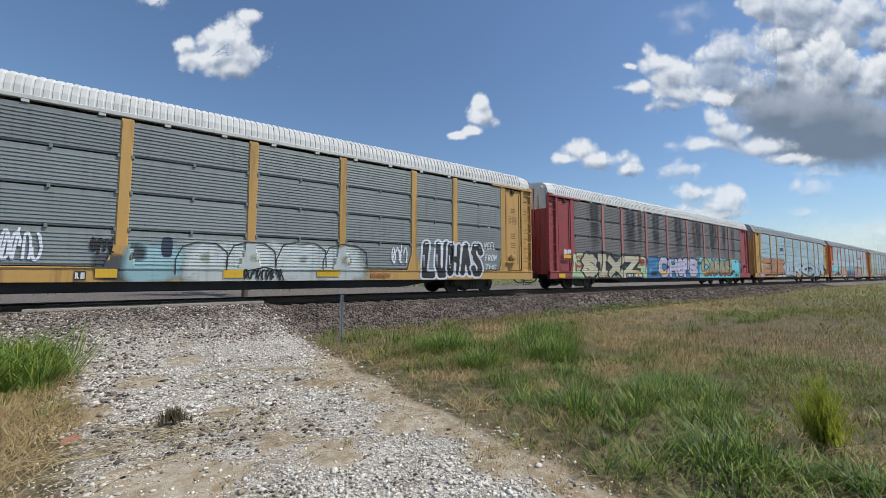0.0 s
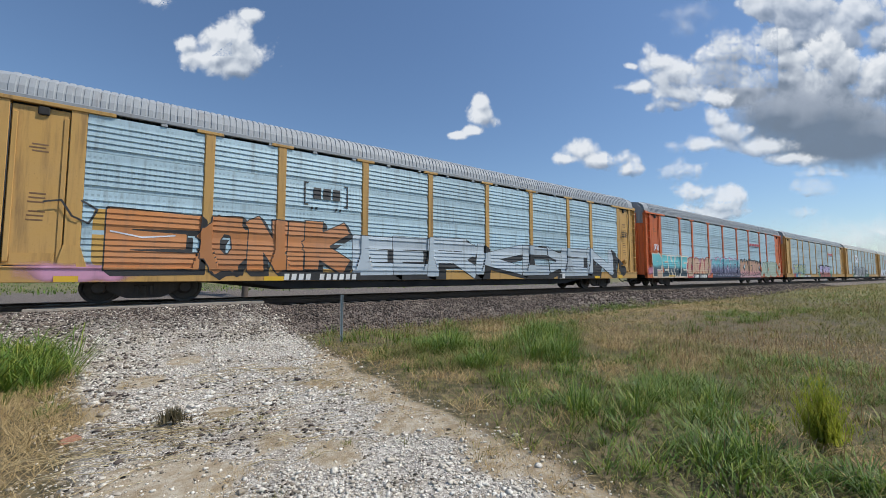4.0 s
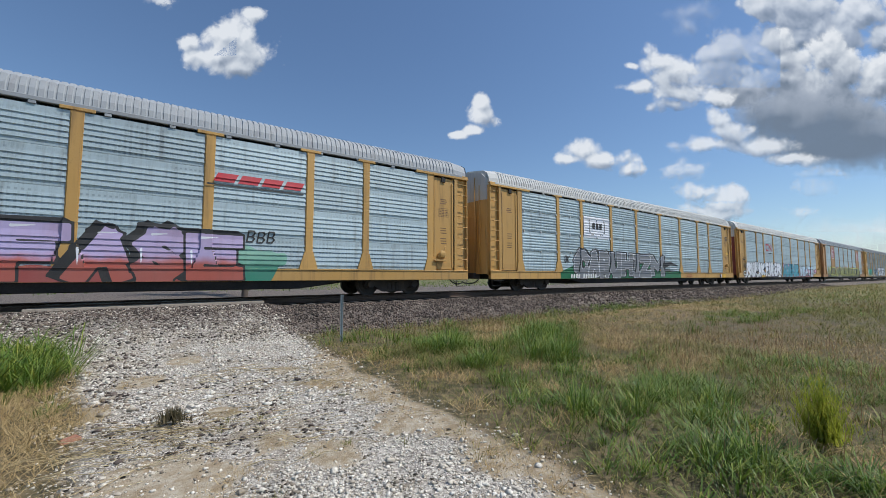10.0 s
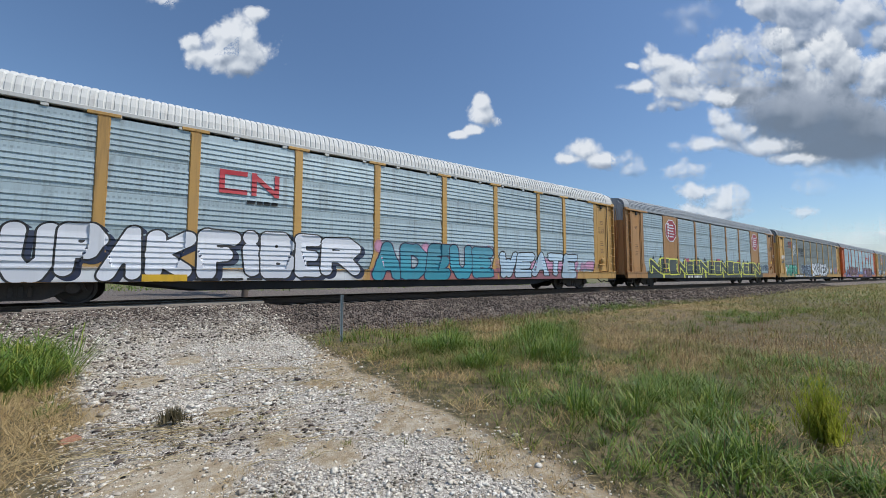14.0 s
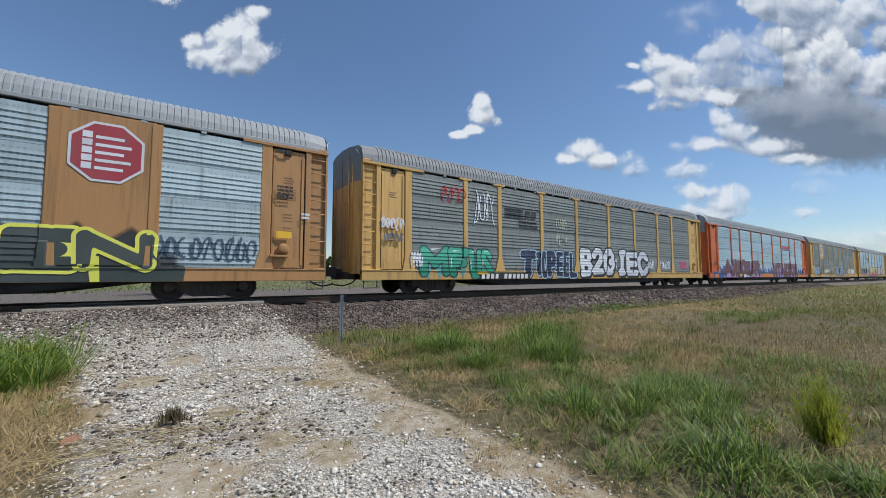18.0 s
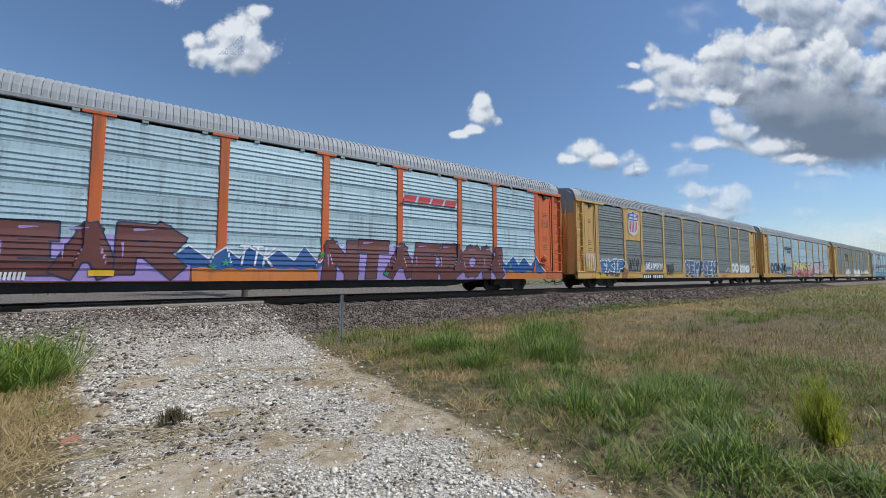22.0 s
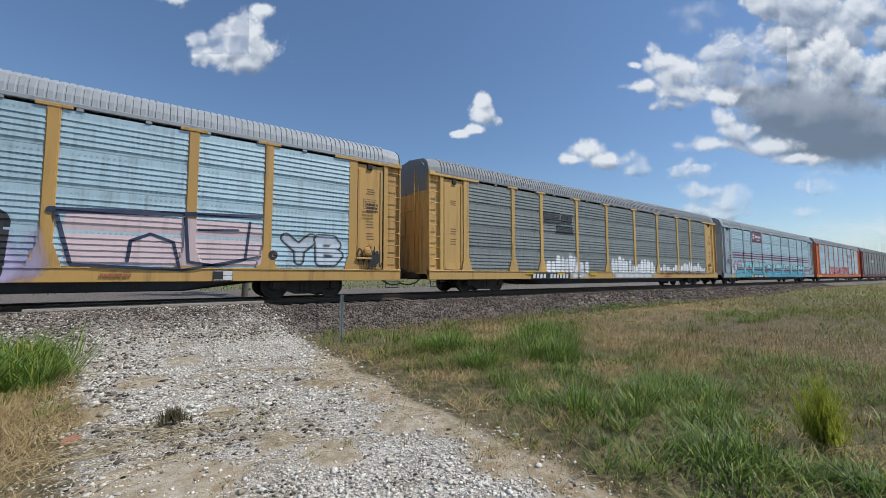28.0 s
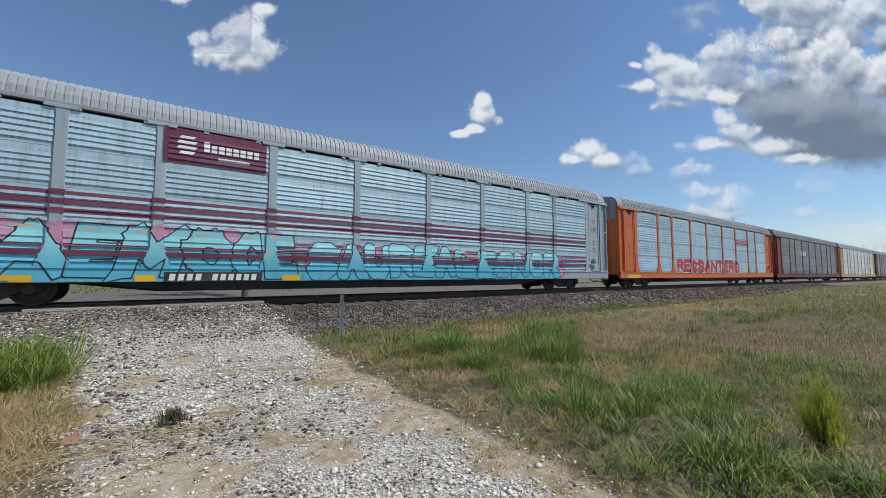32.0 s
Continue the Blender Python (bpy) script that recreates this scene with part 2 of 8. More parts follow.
def ground_material():
    m, nd, bsdf, tc = blank("gravel_and_soil")
    p = tc.outputs["Object"]
    road = nd.add("Attribute")
    road.attribute_name = "road"
    dry = nd.add("Attribute")
    dry.attribute_name = "bare"
    ballast = nd.add("Attribute")
    ballast.attribute_name = "ballast"
    n1, n2, n3 = nd.noise(p, 0.7, 5, 0.6), nd.noise(p, 7.0, 5, 0.65), nd.noise(p, 45.0, 3, 0.7)
    soil = nd.mix(nd.span(n1, 0.35, 0.65), (0.125, 0.092, 0.048), (0.062, 0.06, 0.026))
    soil = nd.mix(nd.span(n2, 0.42, 0.70, 0, 0.75), soil, (0.30, 0.22, 0.115))
    meadow = nd.mix(nd.span(n1, 0.38, 0.62), (0.10, 0.11, 0.035), (0.24, 0.19, 0.09))
    meadow = nd.mix(nd.span(n2, 0.35, 0.7, 0, 0.6), meadow, (0.08, 0.10, 0.03))
    sep = nd.add("SeparateXYZ", Vector=p)
    away = nd.math("MAXIMUM", nd.span(sep.outputs[0], 20, 40), nd.span(sep.outputs[1], 40, 46))
    soil = nd.mix(away, soil, meadow)
    grit = nd.add("TexVoronoi", Vector=p, Scale=48.0)
    grit2 = nd.add("TexVoronoi", Vector=p, Scale=105.0)
    chip = nd.add("SeparateXYZ", Vector=grit.outputs["Color"]).outputs[0]
    chip2 = nd.add("SeparateXYZ", Vector=grit2.outputs["Color"]).outputs[0]
    dust = nd.mix(nd.span(n1, 0.4, 0.62), (0.47, 0.40, 0.30), (0.68, 0.62, 0.52))
    pebble = nd.mix(nd.span(chip, 0.15, 0.9, smooth=False), (0.09, 0.075, 0.06), (0.84, 0.78, 0.67))
    fine = nd.mix(chip2, (0.15, 0.125, 0.10), (0.66, 0.61, 0.53))
    gravel = nd.mix(nd.span(n2, 0.30, 0.48), dust, nd.mix(nd.span(n3, 0.4, 0.6), fine, pebble))
    gravel = nd.mix(nd.span(nd.noise(p, 1.6, 4, 0.6), 0.50, 0.62, 0, 0.7), gravel, (0.29, 0.235, 0.165))
    earth = nd.mix(nd.span(n2, 0.35, 0.65), (0.50, 0.435, 0.33), (0.33, 0.25, 0.15))
    earth = nd.mix(nd.span(n3, 0.5, 0.72, 0, 0.5), earth, (0.13, 0.105, 0.075))
    gravel = nd.mix(nd.span(nd.math("ADD", dry.outputs["Fac"], nd.math("MULTIPLY", nd.math("SUBTRACT", n2, 0.5), 0.8)), 0.35, 0.6), gravel, earth)
    stone = nd.mix(nd.span(chip, 0.1, 0.9, smooth=False), (0.045, 0.036, 0.03), (0.25, 0.205, 0.17))
    col = nd.mix(nd.span(nd.math("ADD", road.outputs["Fac"], nd.math("MULTIPLY", nd.math("SUBTRACT", n2, 0.5), 0.9)), 0.35, 0.65), soil, gravel)
    col = nd.mix(ballast.outputs["Fac"], col, stone)
    nd.link(col, bsdf.inputs["Base Color"])
    bsdf.inputs["Roughness"].default_value = 0.95
    rel = nd.math("ADD", nd.math("MULTIPLY", nd.math("MULTIPLY", grit2.outputs["Distance"], chip2), -0.8), nd.math("MULTIPLY", n2, 0.6))
    nd.link(nd.bump(nd.math("ADD", rel, nd.math("MULTIPLY", n3, 0.25)), 0.7, 0.02), bsdf.inputs["Normal"])
    return m


ground_mesh = big_mesh("ground", gv, gf, ground_material())
ground_mesh.polygons.foreach_set("use_smooth", np.ones(len(gf), bool))
# Ballast tone beyond the track also paints in the shade seen under the cars.
for attr, vals in (("road", np.maximum(on_road(GX, GY) * (GY < 13), smooth(TRACK + 1, TRACK + 2.4, GY) * (1 - smooth(TRACK + 26, TRACK + 30, GY)) * 0.32)), ("bare", bare(GX, GY) * (GY < 13)), ("ballast", np.maximum(0.95 * smooth(TRACK + 0.6, TRACK + 1.4, GY) * (1 - smooth(TRACK + 28, TRACK + 44, GY)) + 0.62 * smooth(8.9, 11.0, GY + 0.3 * waves(GX, GY, 71)) * (GY < 13), (1 - smooth(-0.3, 0.5, 2.45 - GX) * smooth(-0.3, 0.5, GX + 4.4)) * smooth(9.3, 9.8, GY) * 1.0 * (1 - 0.4 * smooth(TRACK + 2.6, TRACK + 3.8, GY) - 0.6 * smooth(TRACK + 18, TRACK + 24, GY))))):
    la = ground_mesh.attributes.new(attr, "FLOAT", "POINT")
    la.data.foreach_set("value", vals.ravel().astype(np.float32))
ground = tagged(new("ground", ground_mesh), "dry grassy field, pale gravel drive and grey ballast bank", "ground", kind="structure")
# ---- track ----
RAIL = painted("rusty_rail_steel", (0.10, 0.065, 0.045), 0.6, 0.4, (0.06, 0.035, 0.025), 0.5)
TIE = painted("weathered_tie_wood", (0.10, 0.085, 0.07), 0.9, 0.0, (0.05, 0.04, 0.03), 0.6)


def rail_shape(length):
    o = [(-0.036, 0.0), (0.036, 0.0), (0.036, -0.03), (0.01, -0.045), (0.009, -0.145), (0.075, -0.165), (0.075, -0.18), (-0.075, -0.18), (-0.075, -0.165), (-0.009, -0.145), (-0.01, -0.045), (-0.036, -0.03)]
    s = Shape()
    n = len(o)
    s.add([(x, y, z) for x in (0, length) for y, z in o], [tuple(range(n)), tuple(range(2 * n - 1, n - 1, -1))] + [(k, (k + 1) % n, n + (k + 1) % n, n + k) for k in range(n)])
    return s


track = tagged(new("railway_track"), "rusty steel rails on wooden ties in grey ballast", "railway track", kind="structure")
rail_data = rail_shape(620.0).mesh("rail")
for y in (-0.7525, 0.7525):
    part("rail", rail_data, RAIL, track, "worn steel rail", at=pose(-260, TRACK + y, 0))
tie_data = Shape().box(-0.115, 0.115, -1.3, 1.3, -0.36, -0.18, 0.015).mesh("tie")
for k in range(200):
    part("tie", tie_data, TIE, track, at=pose(-20 + k * 0.52 + random.uniform(-0.02, 0.02), TRACK + random.uniform(-0.04, 0.04), 0, 0, 0, random.uniform(-1, 1)))
# ---- crossing, stones, grass, far side ----
rng = np.random.RandomState(11)


def tinted(name, stops, rough=0.9, scale=3.0, through=0.0):
    """Small loose pieces: each takes its own tone, drawn from the stops, with fine mottling."""
    m, nd, bsdf, tc = blank(name)
    isl = nd.add("NewGeometry").outputs["Random Per Island"]
    ramp = m.node_tree.nodes.new("ShaderNodeValToRGB")
    ramp.color_ramp.interpolation = "LINEAR"
    for k, (pos, c) in enumerate(stops):
        e = ramp.color_ramp.elements[k] if k < 2 else ramp.color_ramp.elements.new(pos)
        e.position, e.color = pos, (*c, 1)
    big = nd.noise(tc.outputs["Object"], scale, 3, 0.6)
    nd.link(nd.math("ADD", nd.math("MULTIPLY", isl, 0.62), nd.span(big, 0.3, 0.7, 0.0, 0.38)), ramp.inputs[0])
    fine = nd.noise(tc.outputs["Object"], 60.0, 3, 0.6)
    col = nd.mix(nd.span(fine, 0.3, 0.7, 0.0, 0.35), ramp.outputs[0], (0.03, 0.028, 0.02))
    nd.link(col, bsdf.inputs["Base Color"])
    bsdf.inputs["Roughness"].default_value = rough
    if through:
        tr = nd.add("BsdfTranslucent", Color=col)
        mx = nd.add("MixShader", Fac=through)
        out = [n for n in m.node_tree.nodes if n.type == "OUTPUT_MATERIAL"][0]
        nd.link(bsdf.outputs[0], mx.inputs[1])
        nd.link(tr.outputs[0], mx.inputs[2])
        nd.link(mx.outputs[0], out.inputs[0])
    return m


PLANK = painted("bleached_crossing_plank", (0.36, 0.31, 0.25), 0.9, 0.0, (0.12, 0.10, 0.08), 0.7)
crossing = tagged(new("crossing_deck"), "bleached timber planks beside the rails at a farm crossing", "crossing deck", kind="structure")
for y0, w in ((TRACK - 1.32, 0.24), (TRACK - 1.07, 0.24), (TRACK - 0.62, 0.30), (TRACK - 0.31, 0.30), (TRACK + 0.01, 0.30), (TRACK + 0.32, 0.30), (TRACK + 0.83, 0.24), (TRACK + 1.08, 0.24)):
    for x0, x1 in ((-2.66, -0.12), (-0.09, 2.46)):
        part("plank", Shape().box(x0 + random.uniform(-0.03, 0.03), x1 + random.uniform(-0.03, 0.03), y0, y0 + w, -0.2, -0.035 + random.uniform(-0.012, 0.006), 0.012), PLANK, crossing)


def spin(n):
    q = rng.normal(size=(n, 4))
    q /= np.linalg.norm(q, axis=1)[:, None]
    a, b, c, d = q.T
    return np.stack([1 - 2 * (c * c + d * d), 2 * (b * c - a * d), 2 * (b * d + a * c), 2 * (b * c + a * d), 1 - 2 * (b * b + d * d), 2 * (c * d - a * b),
                     2 * (b * d - a * c), 2 * (c * d + a * b), 1 - 2 * (b * b + c * c)], 1).reshape(n, 3, 3)


def stones(name, xy, size, flat, material, label, lift=0.25, round_=False):
    """Loose angular stones lying on the ground, all in one object."""
    n = len(xy)
    if round_:
        g = (1 + 5 ** 0.5) / 2
        base = np.array([(-1, g, 0), (1, g, 0), (-1, -g, 0), (1, -g, 0), (0, -1, g), (0, 1, g), (0, -1, -g), (0, 1, -g), (g, 0, -1), (g, 0, 1), (-g, 0, -1), (-g, 0, 1)]) / 1.9
        fac = np.array([(0, 11, 5), (0, 5, 1), (0, 1, 7), (0, 7, 10), (0, 10, 11), (1, 5, 9), (5, 11, 4), (11, 10, 2), (10, 7, 6), (7, 1, 8), (3, 9, 4), (3, 4, 2), (3, 2, 6), (3, 6, 8), (3, 8, 9), (4, 9, 5), (2, 4, 11), (6, 2, 10), (8, 6, 7), (9, 8, 1)])
        jit = 0.16
    else:
        base = np.array([(x, y, z) for x in (-1, 1) for y in (-1, 1) for z in (-1, 1)]) * 0.62
        fac = np.array([(0, 1, 3), (0, 3, 2), (4, 6, 7), (4, 7, 5), (0, 4, 5), (0, 5, 1), (2, 3, 7), (2, 7, 6), (0, 2, 6), (0, 6, 4), (1, 5, 7), (1, 7, 3)])
        jit = 0.42
    v = base[None] + rng.uniform(-jit, jit, (n, len(base), 3))
    v = v * rng.uniform(0.5, 1.35, (n, 1, 3))
    v = np.einsum("nij,nkj->nki", spin(n), v) * np.array([1, 1, flat])
    v = v * size[:, None, None] * 0.5
    z = height(xy[:, 0], xy[:, 1])
    v = v + np.stack([xy[:, 0], xy[:, 1], z + size * flat * lift], 1)[:, None]
    f = fac[None] + (np.arange(n) * len(base))[:, None, None]
    me = big_mesh(name, v.reshape(-1, 3), f.reshape(-1, 3), material)
    return tagged(new(name, me), label, "gravel", kind="stuff")


def scatter(n, x0, x1, y0, y1, keep):
    x, y = rng.uniform(x0, x1, n), rng.uniform(y0, y1, n)
    k = rng.uniform(0, 1, n) < keep(x, y)
    return np.stack([x[k], y[k]], 1)


GRAVEL = tinted("limestone_gravel", [(0.0, (0.045, 0.04, 0.035)), (1.0, (0.93, 0.89, 0.80)), (0.15, (0.14, 0.112, 0.085)), (0.26, (0.44, 0.375, 0.285)), (0.46, (0.76, 0.69, 0.575))], scale=1.3)
BALLAST = tinted("granite_ballast", [(0.0, (0.022, 0.018, 0.016)), (1.0, (0.52, 0.43, 0.35)), (0.35, (0.07, 0.053, 0.044)), (0.68, (0.19, 0.145, 0.118))], scale=1.5)


def patchy(x, y, s, seed):
    return smooth(-0.25, 0.5, waves(x * s, y * s, seed))


def road_keep(x, y):
    return (1 - 0.85 * bare(x, y)) * on_road(x, y) * (0.22 + 0.78 * patchy(x, y, 2.3, 21) * (0.45 + 0.55 * patchy(x, y, 5.0, 25)))


near = scatter(70000, -0.9, 2.9, 1.4, 5.2, road_keep)
stones("gravel_chips", near, rng.gamma(2.0, 0.0066, len(near)) + 0.006, 0.55, GRAVEL, "small pale limestone chips on the drive")
mid = scatter(125000, -9, 2.9, 4.6, 12.4, lambda x, y: road_keep(x, y) * (1 - 0.6 * smooth(9.6, 11.4, y)) * smooth(-6, -3, x + 0.25 * y - 3))
stones("drive_gravel", mid, rng.gamma(2.0, 0.0100, len(mid)) + 0.010, 0.55, GRAVEL, "pale crushed limestone on the farm drive")
large = scatter(2600, -6, 2.8, 1.4, 12, lambda x, y: (1 - 0.95 * bare(x, y)) * on_road(x, y) * patchy(x, y, 1.5, 33))
stones("loose_rocks", large, rng.gamma(3.0, 0.010, len(large)) + 0.028, 0.55, GRAVEL, "larger loose rocks on the farm drive")
dark_xy = scatter(4200, -2.6, 1.6, 3.6, 9.0, lambda x, y: on_road(x, y) * (1 - bare(x, y)) * smooth(0.15, 0.65, waves(x * 1.3 + 2, y * 1.3, 34)))
stones("dark_gravel", dark_xy, rng.gamma(2.4, 0.0095, len(dark_xy)) + 0.010, 0.55, BALLAST, "dark granite stones strewn among the pale gravel")


def bank_keep(x, y):
    return smooth(9.25, 9.7, y + 0.15 * waves(x, y, 9)) * np.maximum(smooth(2.0, 2.6, x + 0.2 * waves(x, y, 4)), smooth(-4.0, -4.8, x))


b1 = scatter(27000, -9, 15, 9.2, 13.0, bank_keep)
stones("bank_ballast", b1, rng.uniform(0.03, 0.075, len(b1)), 0.8, BALLAST, "dark crushed granite ballast on the bank")
b2 = scatter(11000, 15, 62, 9.2, 13.0, bank_keep)
stones("far_ballast", b2, rng.uniform(0.06, 0.13, len(b2)), 0.8, BALLAST, "dark crushed granite ballast along the track")
b3 = scatter(6000, -12, 30, 13.5, 17.6, lambda x, y: np.ones_like(x))
stones("bed_ballast", b3, rng.uniform(0.03, 0.08, len(b3)), 0.8, BALLAST, "grey ballast between and behind the rails")


b4 = scatter(14000, -8, 2.6, 8.7, 12.6, lambda x, y: smooth(8.7, 10.3, y) * (0.4 + 0.6 * patchy(x, y, 1.2, 15)))
stones("crossing_ballast", b4, rng.uniform(0.025, 0.06, len(b4)), 0.7, BALLAST, "grey ballast spread over the crossing ramp")


# ---- grass ----
def blades(name, xy, tall, wide, lean, material, label, category="grass", droop=0.5, tuft=0, spread=0.05):
    """Tapered, bent blades in one object; with tuft they grow in clumps and arch outwards."""
    if tuft:
        big = rng.uniform(0.6, 1.15, len(xy))
        xy, tall, wide = np.repeat(xy, tuft, 0), np.repeat(tall * big, tuft), np.repeat(wide, tuft)
    n = len(xy)
    a = rng.uniform(0, 2 * math.pi, n)
    if tuft:
        rr = spread * np.sqrt(rng.uniform(0, 1, n))
        xy = xy + np.stack([np.cos(a), np.sin(a)], 1) * rr[:, None]
        a = a + rng.normal(0, 0.5, n)
        tall = tall * rng.uniform(0.55, 1.1, n)
    out = np.stack([np.cos(a), np.sin(a)], 1)
    side_ = np.stack([-np.sin(a), np.cos(a), np.zeros(n)], 1) * wide[:, None]
    ln = lean * rng.uniform(0.15, 1.0, n) * tall
    root = np.stack([xy[:, 0], xy[:, 1], height(xy[:, 0], xy[:, 1]) - 0.01], 1)
    up = np.array([0, 0, 1.0])
    m1 = root + up * (tall * 0.45)[:, None] + np.concatenate([out * (ln * 0.28)[:, None], np.zeros((n, 1))], 1)
    m2 = root + up * (tall * 0.8)[:, None] + np.concatenate([out * (ln * 0.62)[:, None], np.zeros((n, 1))], 1)
    tip = root + up * (tall * (1.0 - droop * 0.25 * rng.uniform(0, 1, n)))[:, None] + np.concatenate([out * ln[:, None], np.zeros((n, 1))], 1)
    v = np.stack([root - side_ * 0.5, root + side_ * 0.5, m1 - side_ * 0.45, m1 + side_ * 0.45, m2 - side_ * 0.3, m2 + side_ * 0.3, tip], 1)
    f = np.array([(0, 1, 3), (0, 3, 2), (2, 3, 5), (2, 5, 4), (4, 5, 6)])[None] + (np.arange(n) * 7)[:, None, None]
    me = big_mesh(name, v.reshape(-1, 3), f.reshape(-1, 3), material)
    return tagged(new(name, me), label, category, kind="stuff")


GREEN = tinted("green_grass", [(0.0, (0.04, 0.085, 0.006)), (1.0, (0.44, 0.45, 0.085)), (0.5, (0.14, 0.25, 0.028))], 0.5, 2.2, 0.3)
OLIVE = tinted("olive_grass", [(0.0, (0.075, 0.09, 0.012)), (1.0, (0.56, 0.44, 0.16)), (0.5, (0.205, 0.21, 0.045))], 0.65, 1.6, 0.25)
STRAW = tinted("dry_straw", [(0.0, (0.26, 0.165, 0.065)), (1.0, (0.82, 0.64, 0.33)), (0.5, (0.54, 0.385, 0.165))], 0.75, 2.0, 0.2)
SEED = tinted("reddish_seed_stems", [(0.0, (0.20, 0.105, 0.05)), (1.0, (0.56, 0.38, 0.20)), (0.5, (0.36, 0.22, 0.11))], 0.75, 1.2, 0.2)


def verge(x, y):
    """How much of the ground the field grass covers."""
    right = smooth(-0.15, 0.9, x - road_right(y) + 0.35 * waves(x * 2, y * 2, 12))
    return right * smooth(9.9, 9.2, y - 0.4 * smooth(8, 16, x) + 0.3 * waves(x, y, 14))


TUFTS = [(3.3, 7.9, 0.5), (4.0, 7.5, 0.7), (4.9, 6.9, 0.5), (2.7, 7.7, 0.4), (3.86, 3.85, 0.42), (4.5, 6.2, 0.6), (4.15, 4.85, 0.42), (5.5, 4.6, 0.6), (6.5, 5.6, 0.65), (4.75, 3.6, 0.35),
         (3.8, 2.7, 0.6), (5.1, 2.2, 0.8), (2.95, 1.75, 0.42), (3.65, 1.25, 0.65), (4.3, 1.9, 0.7), (3.4, 3.1, 0.3), (8.3, 1.65, 0.8), (3.9, 0.55, 0.35), (7.9, 6.6, 0.6), (9.6, 7.2, 0.6)]
DRY = [(5.5, 3.45, 0.55), (4.05, 3.3, 0.28), (4.6, 4.2, 0.3), (11.5, 7.3, 2.0), (14.5, 7.2, 2.2), (20.0, 6.9, 3.0), (10.3, 3.1, 1.6), (11.2, 1.4, 1.2), (7.4, 3.1, 0.7), (4.15, 1.02, 0.32), (4.3, 0.35, 0.4), (7.0, 7.7, 0.7), (6.4, 2.9, 0.5), (3.15, 4.6, 0.35), (3.0, 5.6, 0.4), (2.9, 6.6, 0.35), (5.2, 5.5, 0.35), (6.0, 6.7, 0.6), (3.4, 4.4, 0.3), (4.9, 3.0, 0.25), (8.5, 5.0, 1.0), (9.6, 4.2, 1.0), (3.1, 2.5, 0.2), (7.4, 4.4, 0.5), (2.75, 3.4, 0.3)]


def spots(x, y, places, reach, seed):
    """1 in the middle of the places and 0 away from them, with ragged rims."""
    out = np.zeros_like(np.asarray(x, float))
    for cx, cy, r in places:
        out = np.maximum(out, smooth(1.3, 0.4, np.hypot(x - cx, (y - cy) * reach) / r + 0.3 * waves(x * 2.5, y * 2.5, seed)))
    return out


def parched(x, y):
    """Where the field is dry and thin."""
    return np.clip(np.maximum(spots(x, y, DRY, 1.3, 46), 0.6 * smooth(0.25, 0.7, waves(x * 0.55, y * 0.9, 47)) * smooth(6.5, 10.0, x)), 0, 1)


def lush(x, y):
    out = 0.03 + 0.34 * smooth(-0.1, 0.5, waves(x * 1.3, y * 1.3, 41)) + 0.22 * smooth(5.5, 14.0, x) * smooth(0.0, 0.5, waves(x * 0.5, y * 0.5, 43))
    return np.clip(np.maximum(out, spots(x, y, TUFTS, 1.0, 45)) * (1 - parched(x, y)), 0, 1)


def thick(x, y):
    return (0.25 + 0.75 * smooth(-0.35, 0.5, waves(x * 1.6, y * 1.6, 17))) * (1 - 0.8 * parched(x, y))


R = rng.uniform
g = scatter(12500, 1.6, 9.0, -0.3, 7.0, lambda x, y: verge(x, y) * (0.06 + 0.94 * lush(x, y)) * thick(x, y))
blades("near_green_grass", g, R(0.07, 0.26, len(g)) * (0.6 + 0.7 * lush(g[:, 0], g[:, 1])), R(0.005, 0.013, len(g)), 2.1, GREEN, "green grass tufts beside the drive", droop=2.6, tuft=18, spread=0.11)
g = scatter(5200, 1.6, 9.0, -0.3, 7.0, lambda x, y: verge(x, y) * (1 - 0.55 * lush(x, y)) * thick(x, y))
blades("near_olive_grass", g, R(0.05, 0.20, len(g)), R(0.003, 0.007, len(g)), 2.6, OLIVE, "olive and browning grass in the field", droop=2.4, tuft=15, spread=0.09)
g = scatter(4000, 2.4, 22, 4.2, 10.3, lambda x, y: verge(x, y) * (0.07 + 0.93 * lush(x, y)) * thick(x, y))
blades("bank_green_grass", g, R(0.16, 0.40, len(g)) * (0.6 + 0.65 * lush(g[:, 0], g[:, 1])), R(0.007, 0.016, len(g)), 1.3, GREEN, "green grass below the ballast bank", droop=1.8, tuft=18, spread=0.15)
g = scatter(4200, 2.4, 24, 1.5, 10.3, lambda x, y: verge(x, y) * (1 - 0.5 * lush(x, y)) * thick(x, y))
blades("field_olive_grass", g, R(0.07, 0.25, len(g)), R(0.005, 0.011, len(g)), 2.0, OLIVE, "olive and dry grass across the field", droop=2.0, tuft=14, spread=0.17)
g = scatter(46000, 1.6, 12.0, -0.3, 9.8, lambda x, y: verge(x, y) * (0.3 + 0.7 * patchy(x, y, 0.8, 44)) * (1 - 0.7 * parched(x, y)))
blades("short_field_grass", g, R(0.03, 0.12, len(g)), R(0.003, 0.007, len(g)), 2.4, OLIVE, "short mixed grass covering the field", droop=2.4)
g = np.concatenate([scatter(42000, 2.6, 8.0, 0.0, 8.5, lambda x, y: verge(x, y) * parched(x, y)), scatter(60000, 8, 26, 0.0, 10.3, lambda x, y: verge(x, y) * parched(x, y) * (0.4 + 0.6 * patchy(x, y, 1.5, 88)))])
blades("field_dry_grass", g, R(0.03, 0.16, len(g)), R(0.004, 0.010, len(g)), 3.2, STRAW, "flattened dry tan grass across the field", droop=2.8)
